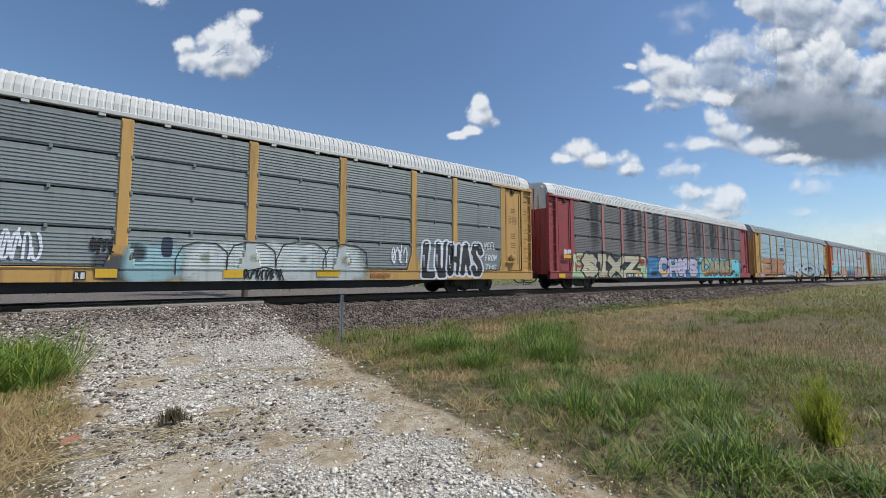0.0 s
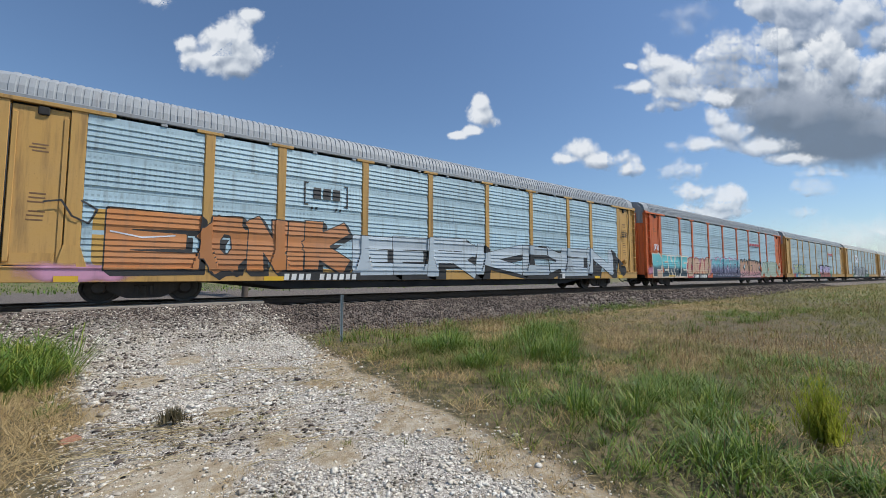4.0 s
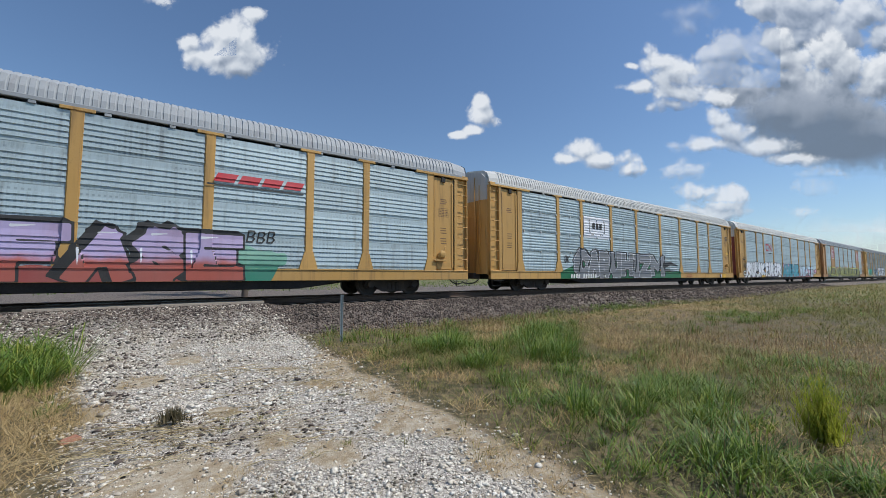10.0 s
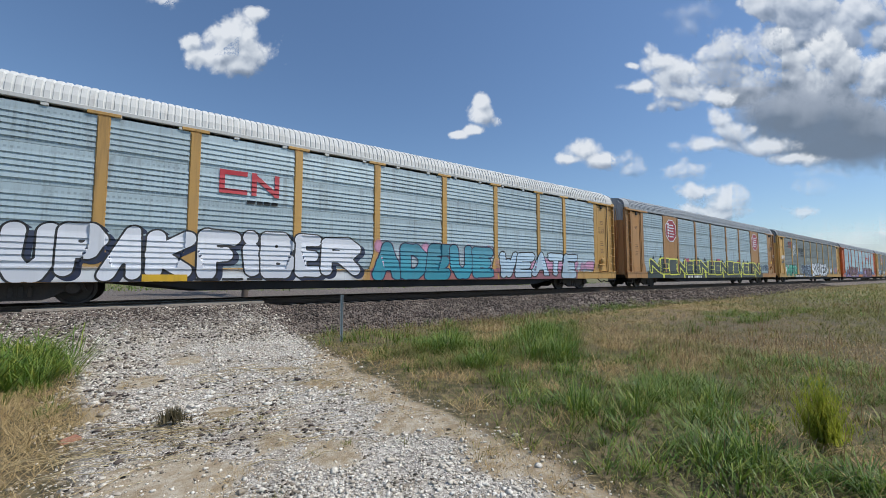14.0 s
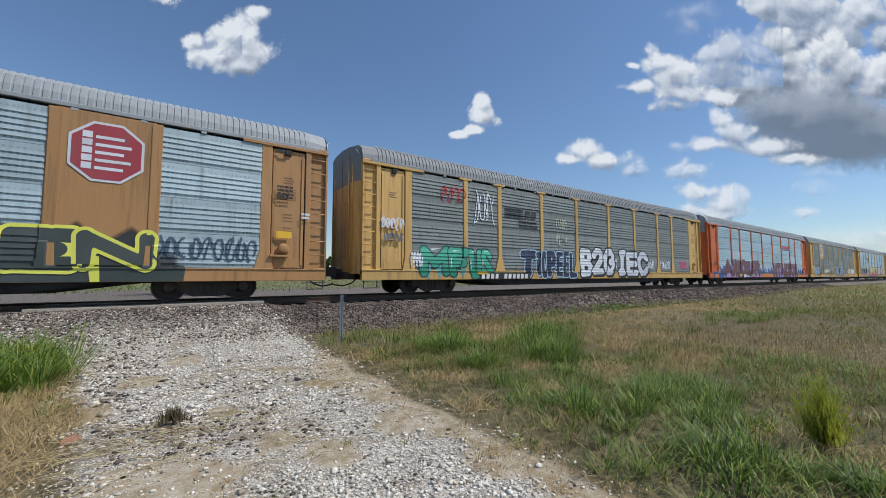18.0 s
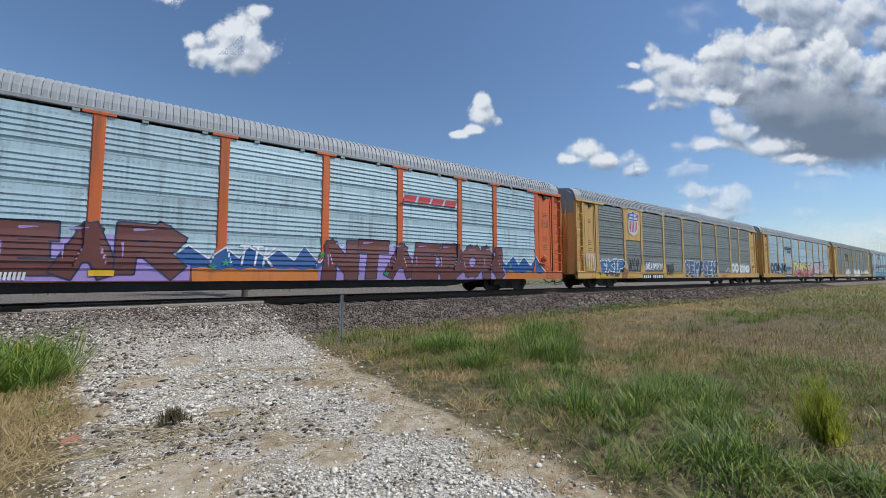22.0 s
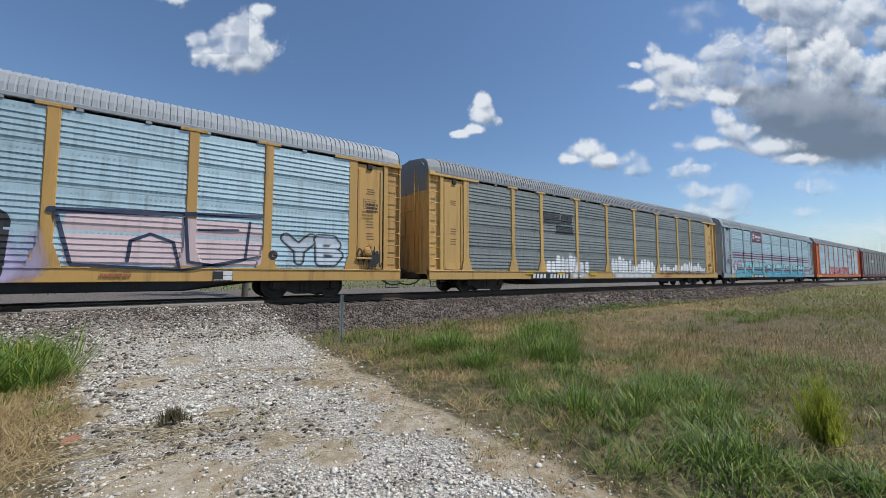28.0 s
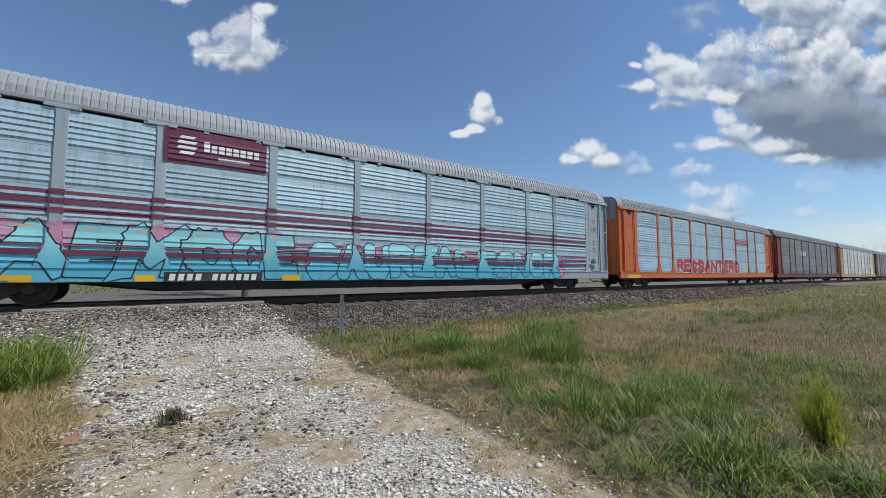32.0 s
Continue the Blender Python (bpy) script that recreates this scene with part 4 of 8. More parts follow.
heaped((26, -11), [(410, 64, 62, 46), (442, 98, 60, 48), (387, 101, 55, 34), (337, 74, 26, 17), (432, 120, 52, 24), (454, 26, 24, 16)], 1, "small bright white cumulus cloud", soft=0.55, thick=0.95, warped=0.6, gloom=-0.10)
heaped((5, -3), [(855, 183, 17, 26), (862, 206, 30, 26), (838, 230, 28, 12), (812, 237, 22, 10)], 2, "tiny white cumulus cloud", soft=0.5, warped=0.3, gloom=-0.08)
heaped((9, -3), [(1352, 12, 52, 36), (1420, 15, 90, 55), (1535, 20, 60, 42), (1565, 62, 50, 44), (1480, 55, 85, 60), (1400, 70, 70, 40), (1610, 30, 80, 60)], 3, "towering grey and white cumulus cloud behind a larger one", soft=0.45, thick=0.88, away=200, warped=0.6, gloom=0.14)
heaped((9, -2), [(1292, 82, 44, 38), (1262, 95, 34, 26), (1365, 72, 44, 40), (1345, 95, 44, 34), (1392, 108, 56, 30), (1470, 88, 46, 42), (1505, 120, 58, 46), (1550, 150, 66, 58), (1275, 130, 66, 46), (1345, 150, 100, 50), (1440, 165, 120, 70), (1530, 210, 90, 70), (1300, 165, 70, 30), (1600, 120, 80, 80)], 23, "large towering cumulus cloud with a dark grey base", soft=0.5, thick=1.06, warped=0.5, gloom=0.06)
heaped((9, -2), [(1165, 108, 46, 30), (1195, 130, 48, 40), (1205, 165, 56, 34), (1130, 152, 38, 15), (1262, 172, 56, 20), (1190, 185, 40, 20), (1122, 118, 20, 10)], 24, "bright ragged wing of the large cloud", soft=0.6, thick=0.93, warped=0.55, away=-60, gloom=-0.04)
# Added grey sheet in front; gloom paints in the shade of the cloud's underside.
heaped((9, -2), [(1375, 200, 110, 62), (1440, 215, 190, 85), (1530, 245, 160, 80), (1470, 262, 165, 42), (1620, 240, 140, 90)], 31, "shaded base of the large cloud, painted as a smooth dark grey sheet", soft=0.65, wisp=0.16, thick=0.96, away=-100, gloom=0.50, warped=0.4)
heaped((15, 1), [(1040, 265, 46, 20), (1075, 280, 66, 24), (1118, 300, 28, 18), (1005, 280, 32, 14)], 4, "small ragged white cloud", soft=0.65, warped=0.5)
heaped((16, 0), [(1275, 212, 28, 26), (1292, 235, 46, 28), (1262, 258, 76, 18), (1350, 260, 84, 20), (1412, 282, 70, 15)], 5, "ragged white cloud below a large cloud", soft=0.7, thick=0.85, away=-120, warped=0.5)
cloud(1210, 305, (21, 0), [(0.0, 0.0, 0.48, 0.24)], 6, "tiny white cloud", soft=0.6)
cloud(1258, 356, (15, -2), [(0.1, 0.0, 0.62, 0.28), (-0.3, 0.12, 0.4, 0.22), (-0.1, -0.22, 0.75, 0.18)], 7, "small pale cloud low in the sky", soft=0.7, thick=0.85)
cloud(1438, 335, (12, -2), [(0.0, 0.0, 0.55, 0.18)], 8, "thin pale cloud low in the sky", soft=0.7, thick=0.7)
cloud(1422, 374, (8, -1), [(0.0, 0.0, 0.40, 0.15)], 9, "thin pale cloud low in the sky", soft=0.7, thick=0.6)
cloud(1450, 305, (10, 0), [(0.0, 0.0, 0.55, 0.12)], 19, "thin pale cloud low in the sky", soft=0.7, thick=0.6)
cloud(1500, 425, (4, 0), [(0.0, -0.1, 2.4, 0.6), (0.7, 0.1, 1.2, 0.4)], 10, "hazy cloud bank on the horizon", soft=1.3, wisp=0.5, thick=0.7)
cloud(280, 2, (40, -4), [(0.0, 0.0, 0.36, 0.18)], 11, "tiny white cloud", soft=0.7, thick=0.8)
cloud(1225, 22, (20, -5), [(0.0, 0.0, 0.60, 0.34), (-0.15, -0.25, 0.3, 0.3)], 12, "faint wisp of cloud", soft=1.6, wisp=1.6, thick=0.35)
cloud(225, 312, (14, -6), [(0.0, 0.0, 0.75, 0.28), (-0.5, 0.05, 0.4, 0.26)], 13, "white cumulus cloud low behind the track", soft=0.6)
cloud(345, 262, (10, -4), [(0.0, 0.0, 0.40, 0.28)], 14, "small white cloud", soft=0.6)
cloud(360, 375, (10, -2), [(0.0, 0.0, 0.6, 0.36)], 15, "white cloud behind a tree", soft=0.6)
cloud(0, 360, (10, -2), [(0.0, 0.0, 1.0, 0.5)], 16, "white cloud low behind the track", soft=0.6)
cloud(-10, 215, (18, -5), [(0.0, 0.0, 0.45, 0.52)], 17, "white cumulus cloud", soft=0.6)
# ---- rack cars ----
# Car space: x from the front edge (0) to the rear (BODY), y across with the near side at -HALF, z from the rail heads.
POSTS = [4.62, 6.57, 9.37, 12.13, 15.10, 17.90, 20.72, 22.68]
BAYS = list(zip([1.98] + POSTS, POSTS + [BODY - 1.98]))
SILL0, SILL1, EAVE = 0.57, 0.95, 4.80
ROWS_Z = [SILL1 + (EAVE - 0.07 - SILL1) * k / 4 for k in range(5)]
CACHE = {}
# ribs in a sheet, their depth, the gap between sheets, the flat edge
RIBS = {"screen": (5, 0.026, 0.004, 0.11), "plain": (5, 0.026, 0.004, 0.11), "banded": (9, 0.019, 0.022, 0.05), "clipped": (6, 0.020, 0.012, 0.06)}

LAPPED = ("screen", "plain", "banded")


def cached(key, make):
    if key not in CACHE:
        CACHE[key] = make().mesh(key.split("|")[0])
    return CACHE[key]


def ribbed(width, tall, ribs, depth, kind):
    """One sheet of siding with pressed ribs along it, its back closed."""
    prof = [(0.0, 0.0)]
    edge = RIBS[kind][3]
    step = (tall - 2 * edge) / ribs
    for k in range(ribs):
        z = edge + k * step
        prof += [(0.0, z), (-depth, z + step * 0.02)] + ([(-depth * 0.45, z + step * 0.55)] if kind in LAPPED else [(-depth, z + step * 0.35), (0.0, z + step * 0.75)])
    prof += [(0.0, tall)]
    s = Shape()
    s.sheet([[(x, y, z) for y, z in prof] for x in (0, width)])
    s.sheet([[(0, y, z), (0, 0.03, z)] for y, z in prof])
    s.sheet([[(width, y, z), (width, 0.03, z)] for y, z in prof])
    s.sheet([[(0, 0, 0), (0, 0.03, 0)], [(width, 0, 0), (width, 0.03, 0)]])
    s.sheet([[(0, 0, tall), (0, 0.03, tall)], [(width, 0, tall), (width, 0.03, tall)]])
    return s


def roof_shape(pitch=0.16, depth=0.020):
    """Ribbed roof sheet with turned-down sides."""
    section = [(-1.50, 4.82), (-1.46, 5.12), (-1.36, 5.36), (-1.10, 5.53), (0.0, 5.70)]
    section += [(-y, z) for y, z in section[-2::-1]]
    rows, x, k = [], 0.62, 0
    while x < BODY - 0.62:
        for dx, up in ((0.0, 0), (0.015, 1), (0.115, 1), (0.135, 0)):
            o = depth * up
            rows.append([(x + dx, y + math.copysign(o, y) * (1 if z < 5.5 else 0.3), z + o * (0.3 if z < 5.2 else 1)) for y, z in section])
        x += pitch
    s = Shape().sheet(rows)
    for a, b in ((0.0, 0.62), (BODY - 0.62, BODY)):
        out = a == 0.0
        r = []
        for x, drop in ((a, 0.04 if out else 0.0), (b, 0.0 if out else 0.04)):
            r.append([(x, y * (0.97 if drop else 1.0), z - drop * (z > 5.0)) for y, z in section])
        s.sheet(r)
    s.add([(0.01, y, z - 0.04 * (z > 5.0)) for y, z in section], [tuple(range(len(section)))])
    s.add([(BODY - 0.01, y, z - 0.04 * (z > 5.0)) for y, z in section], [tuple(range(len(section)))])
    return s


def eave_rail_shape():
    """Flat rail along the foot of the roof, above a narrow slot."""
    return Shape().box(0.3, BODY - 0.3, -HALF - 0.042, -HALF + 0.1, EAVE + 0.004, EAVE + 0.115, 0.012)


def post_shape(cap, flare):
    """A side post with its cap plate and its flared foot."""
    w = 0.13
    s = Shape()
    s.box(-w, w, -0.03, 0.05, SILL1 + 0.4, EAVE - 0.04, 0.012)
    s.box(-w + 0.03, w - 0.03, -0.05, -0.03, SILL1 + 0.55, EAVE - 0.1)
    if cap:
        s.box(-0.33, 0.33, -0.05, 0.03, EAVE - 0.06, EAVE + 0.03, 0.012)
    f = 0.29 if flare else 0.17
    s.prism([(-f, SILL1 - 0.02), (f, SILL1 - 0.02), (f - 0.02, SILL1 + 0.08), (w, SILL1 + 0.55), (-w, SILL1 + 0.55), (-f + 0.02, SILL1 + 0.08)], -0.06, 0.04)
    return s


def corner_post(x0, x1):
    return Shape().box(x0, x1, -HALF - 0.02, -HALF + 0.16, SILL0 + 0.1, EAVE - 0.02, 0.012)


def rung_shape():
    return Shape().tube([(0.05, -HALF + 0.10, 0), (0.05, -HALF - 0.03, 0), (0.50, -HALF - 0.03, 0), (0.50, -HALF + 0.06, 0)], 0.014, 5)


def end_panel_shape():
    """Recessed ladder panel at the corner."""
    s = Shape()
    s.box(0.0, 0.055, -HALF - 0.01, -HALF + 0.2, SILL0 + 0.18, EAVE - 0.02, 0.01)
    s.box(0.05, 0.53, -HALF + 0.09, -HALF + 0.13, SILL0 + 0.18, EAVE - 0.02)
    return s


def door_leaf_shape():
    return Shape().box(0.72, 1.70, -HALF + 0.03, -HALF + 0.09, SILL1 + 0.02, EAVE - 0.12, 0.012)


def door_strip_shape(x0, x1):
    return Shape().box(x0, x1, -HALF + 0.0, -HALF + 0.032, SILL1 + 0.1, EAVE - 0.3, 0.008)


def kick_plate_shape():
    return Shape().prism([(0.85, SILL1 + 0.03), (1.5, SILL1 + 0.03), (1.58, SILL1 + 0.30), (0.85, SILL1 + 0.30)], -HALF + 0.012, -HALF + 0.032)


def hinge_rod_shape():
    s = Shape().tube([(0.705, -HALF + 0.01, SILL1 + 0.05), (0.705, -HALF + 0.01, EAVE - 0.15)], 0.016, 5)
    return s


def door_hook_shape():
    return Shape().box(1.15, 1.35, -HALF - 0.03, -HALF + 0.03, EAVE - 0.30, EAVE - 0.10, 0.02)


def brake_shape():
    """Hand brake housing with its wheel shaft and bracket."""
    s = Shape().box(1.18, 1.52, -HALF - 0.10, -HALF + 0.03, 1.42, 1.62, 0.03)
    s.lathe([(0.06, -HALF - 0.16), (0.13, -HALF - 0.14), (0.15, -HALF - 0.10), (0.15, -HALF - 0.06)], 1.35, 1.58, 14)
    s.tube([(1.35, -HALF - 0.08, 1.6), (1.24, -HALF - 0.12, 1.84), (1.2, -HALF - 0.06, 1.9)], 0.016, 5)
    return s


def brake_step_shape():
    return Shape().box(1.2, 1.75, -HALF - 0.13, -HALF + 0.02, 1.30, 1.36, 0.01)


def data_frame_shape():
    """Stencilled frame of small print on the door."""
    s = Shape()
    y0, y1 = -HALF + 0.026, -HALF + 0.0302
    for z in (3.10, 3.43):
        s.box(0.98, 1.48, y0, y1, z, z + 0.014)
    for x in (0.98, 1.466):
        s.box(x, x + 0.014, y0, y1, 3.10, 3.444)
    for k in range(4):
        for q in range(3):
            s.box(1.02 + 0.15 * q, 1.11 + 0.15 * q + 0.02 * (k % 2), y0, y1, 3.15 + 0.065 * k, 3.18 + 0.065 * k)
    return s


PRINT_LINES = ((1.23, 3.62), (1.18, 3.70), (1.22, 3.78), (1.23, 2.62), (1.225, 2.52), (1.21, 2.42), (1.23, 2.2), (1.21, 2.1), (1.2, 2.0))


def print_line_shape():
    return Shape().box(-0.14, 0.14, -HALF + 0.026, -HALF + 0.0302, 0, 0.035)


def header_shape():
    s = Shape()
    s.box(-0.02, 2.55, -HALF - 0.05, -HALF + 0.05, EAVE - 0.07, EAVE + 0.03, 0.012)
    s.box(0.0, 0.55, -HALF - 0.03, -HALF + 0.1, EAVE + 0.03, EAVE + 0.10, 0.01)
    return s


def end_door_shape():
    """End door leaf, ribbed and set proud of the corner."""
    s = Shape()
    s.box(-0.17, 0.03, 0.03, 0.74, 0.80, 4.12, 0.02)
    for z in (1.4, 2.4, 3.4):
        s.box(-0.20, -0.17, 0.08, 0.70, z, z + 0.06)
    s.tube([(-0.19, 0.72, 0.85), (-0.19, 0.72, 5.2)], 0.025, 6)
    return s


def end_fold_shape():
    """Outer fold of an end door, turned back to the corner."""
    s = Shape()
    v = [(-0.16, 0.77), (-0.14, 1.10), (-0.05, 1.32), (0.03, 1.36), (0.03, 0.77)]
    s.add([(x, y, z) for z in (0.80, 4.12) for x, y in v], [(0, 1, 2, 3, 4), (9, 8, 7, 6, 5), (0, 5, 6, 1), (1, 6, 7, 2), (2, 7, 8, 3), (3, 8, 9, 4), (4, 9, 5, 0)])
    s.tube([(-0.17, 1.0, 0.9), (-0.17, 1.0, 4.8)], 0.02, 5)
    return s


def end_cap_shape():
    """Upper end sheet below the roof's edge."""
    s = Shape()
    v = [(-0.175, 0.02), (-0.175, 0.78), (-0.15, 1.12), (-0.055, 1.34), (0.04, 1.38), (0.04, 0.02)]
    tops = [5.52, 5.45, 5.35, 5.05, 5.05, 5.52]
    n = len(v)
    s.add([(x, y, 4.12) for x, y in v] + [(x, y, t) for (x, y), t in zip(v, tops)], [tuple(range(n)), tuple(range(2 * n - 1, n - 1, -1))] + [(k, n + k, n + (k + 1) % n, (k + 1) % n) for k in range(n)])
    return s


def frame_shape():
    """Deck, far side wall and inner structure."""
    s = Shape()
    s.box(0.1, BODY - 0.1, -HALF + 0.16, HALF - 0.2, 0.88, 0.96)
    s.box(0.1, BODY - 0.1, -HALF + 0.16, HALF - 0.2, 2.8, 2.85)
    return s


def far_wall_shape():
    prof = []
    for k in range(20):
        z = SILL1 + 0.193 * k
        prof += [(HALF - 0.03, z), (HALF, z + 0.04), (HALF, z + 0.11), (HALF - 0.03, z + 0.14)]
    s = Shape().sheet([[(x, y, z) for y, z in prof] for x in (0.05, BODY - 0.05)])
    for x in POSTS + [2.02, BODY - 2.02]:
        s.box(x - 0.13, x + 0.13, HALF - 0.02, HALF + 0.04, SILL1, EAVE)
    return s


def sill_shape(sgn):
    s = Shape()
    if sgn < 0:
        s.box(0.0, BODY, -HALF - 0.035, -HALF + 0.12, SILL0, SILL1 - 0.03, 0.012)
    else:
        s.box(0.0, BODY, HALF - 0.12, HALF + 0.03, SILL0, SILL1 - 0.02, 0.012)
    return s


def ledge_shape():
    return Shape().box(0.0, BODY, -HALF - 0.06, -HALF + 0.12, SILL1 - 0.045, SILL1 - 0.008, 0.008)


def centre_sill_shape():
    """Deep belly sill between the trucks, with cross bearers."""
    s = Shape()
    s.prism([(0.3, 0.58), (4.8, 0.52), (6.6, 0.29), (BODY - 6.6, 0.29), (BODY - 4.8, 0.52), (BODY - 0.3, 0.58), (BODY - 0.3, 0.85), (0.3, 0.85)], -0.62, 0.62)
    s.prism([(5.4, 0.56), (6.8, 0.34), (BODY - 6.8, 0.34), (BODY - 5.4, 0.56)], -HALF + 0.08, -HALF + 0.13)
    for k in range(9):
        x = 5.6 + k * (BODY - 11.2) / 8
        s.box(x - 0.05, x + 0.05, -HALF + 0.13, HALF - 0.13, 0.54, 0.88)
    return s


def coupler_shape():
    s = Shape()
    s.box(-0.62, 0.5, -0.13, 0.13, 0.76, 0.98, 0.02)
    s.box(-0.66, -0.42, -0.2, 0.2, 0.70, 1.04, 0.03)
    s.box(-0.3, 0.1, -0.75, 0.75, 0.62, 0.86, 0.02)
    return s


def hose_shape():
    s = Shape()
    pts = [(0.25, -0.5, 0.62), (0.05, -0.5, 0.45), (-0.25, -0.45, 0.36), (-0.55, -0.4, 0.40), (-0.66, -0.36, 0.46)]
    return s.tube(pts, 0.028, 6)


def stirrup_shape():
    s = Shape()
    for x0 in (0.08, ):
        s.tube([(x0, -HALF, 0.66), (x0, -HALF, 0.30), (x0 + 0.5, -HALF, 0.30), (x0 + 0.5, -HALF, 0.66)], 0.018, 5)
    s.tube([(0.0, -HALF - 0.04, 0.52), (0.75, -HALF - 0.04, 0.50), (0.75, -HALF, 0.64)], 0.014, 5)
    return s


def side_frame_shape(y):
    """Cast truck side frame with bearing boxes and spring opening."""
    s = Shape()
    o = [(-1.16, 0.36), (-1.05, 0.58), (-0.62, 0.66), (0.62, 0.66), (1.05, 0.58), (1.16, 0.36), (0.92, 0.34), (0.86, 0.42), (0.55, 0.22), (0.36, 0.14), (-0.36, 0.14), (-0.55, 0.22), (-0.86, 0.42), (-0.92, 0.34)]
    s.prism(o, y - 0.07, y + 0.07)
    for x in (-0.915, 0.915):
        s.lathe([(0.13, y - 0.17), (0.15, y - 0.13), (0.15, y + 0.05)], x, 0.42, 12)
    for x in (-0.16, 0.0, 0.16):
        s.lathe([(0.06, y - 0.09), (0.06, y - 0.075)], x, 0.36, 8)
        s.box(x - 0.055, x + 0.055, y - 0.10, y - 0.07, 0.2, 0.48, 0.02)
    return s


def wheelset_shape():
    s = Shape()
    for sg in (-1, 1):
        y = 0.755 * sg
        s.lathe([(0.16, y - 0.09 * 1), (0.20, y - 0.05), (0.33, y - 0.035), (0.36, y - 0.068), (0.42, y - 0.068), (0.42, y + 0.065), (0.36, y + 0.065), (0.33, y + 0.03), (0.18, y + 0.06)], 0, 0, 28)
        s.lathe([(0.09, y - 0.16), (0.09, y + 0.12)], 0, 0, 12)
        for a in range(3):
            s.box(math.cos(a * 2.094) * 0.07 - 0.015, math.cos(a * 2.094) * 0.07 + 0.015, sg * 0.93 - 0.02, sg * 0.93 + 0.02, math.sin(a * 2.094) * 0.07 - 0.015, math.sin(a * 2.094) * 0.07 + 0.015)
    s.lathe([(0.085, -0.7), (0.085, 0.7)], 0, 0, 12)
    return s


def bolster_shape():
    return Shape().box(-0.22, 0.22, -1.05, 1.05, 0.42, 0.68, 0.03)


STEEL = painted("dark_truck_steel", (0.040, 0.034, 0.030), 0.75, 0.0, (0.11, 0.08, 0.058), 0.6)
WHEEL = painted("worn_wheel_steel", (0.045, 0.037, 0.032), 0.6, 0.2, (0.10, 0.07, 0.05), 0.5)
BLACK = painted("black_underframe", (0.014, 0.013, 0.013), 0.85, 0.0, (0.045, 0.033, 0.025), 0.4)
YELLOW_MARK = painted("yellow_reflector", (0.75, 0.45, 0.02), 0.4, 0.0, amount=0.25)
WHITE_PAINT = painted("white_stencil_paint", (0.75, 0.75, 0.72), 0.6, amount=0.3)
INK_FADED = painted("faded_stencil_ink", (0.20, 0.11, 0.05), 0.7, amount=0.3)
INK = painted("black_stencil_paint", (0.02, 0.02, 0.02), 0.6, amount=0.1)

FRAMES = {
    "yellow": (0.55, 0.32, 0.09), "gold": (0.63, 0.385, 0.115), "tan": (0.43, 0.225, 0.08), "orange": (0.62, 0.135, 0.03),
    "red": (0.33, 0.055, 0.06), "maroon": (0.20, 0.035, 0.03), "rosy": (0.44, 0.17, 0.15), "silver": (0.36, 0.42, 0.45), "pale": (0.58, 0.42, 0.20),
}
SIDINGS = {
    "silver": ((0.415, 0.51, 0.535), 0.5, 0.2), "grey": ((0.225, 0.25, 0.242), 0.6, 0.15), "dull": ((0.215, 0.24, 0.228), 0.6, 0.1),
    "dark": ((0.175, 0.168, 0.162), 0.7, 0.05), "blue": ((0.42, 0.56, 0.61), 0.5, 0.2), "white": ((0.66, 0.66, 0.64), 0.5, 0.2),
}
ROOFS = {"light": ((0.60, 0.60, 0.57), 0.7, 0.0), "zinc": ((0.32, 0.34, 0.355), 0.65, 0.1), "dark": ((0.235, 0.245, 0.25), 0.7, 0.05)}


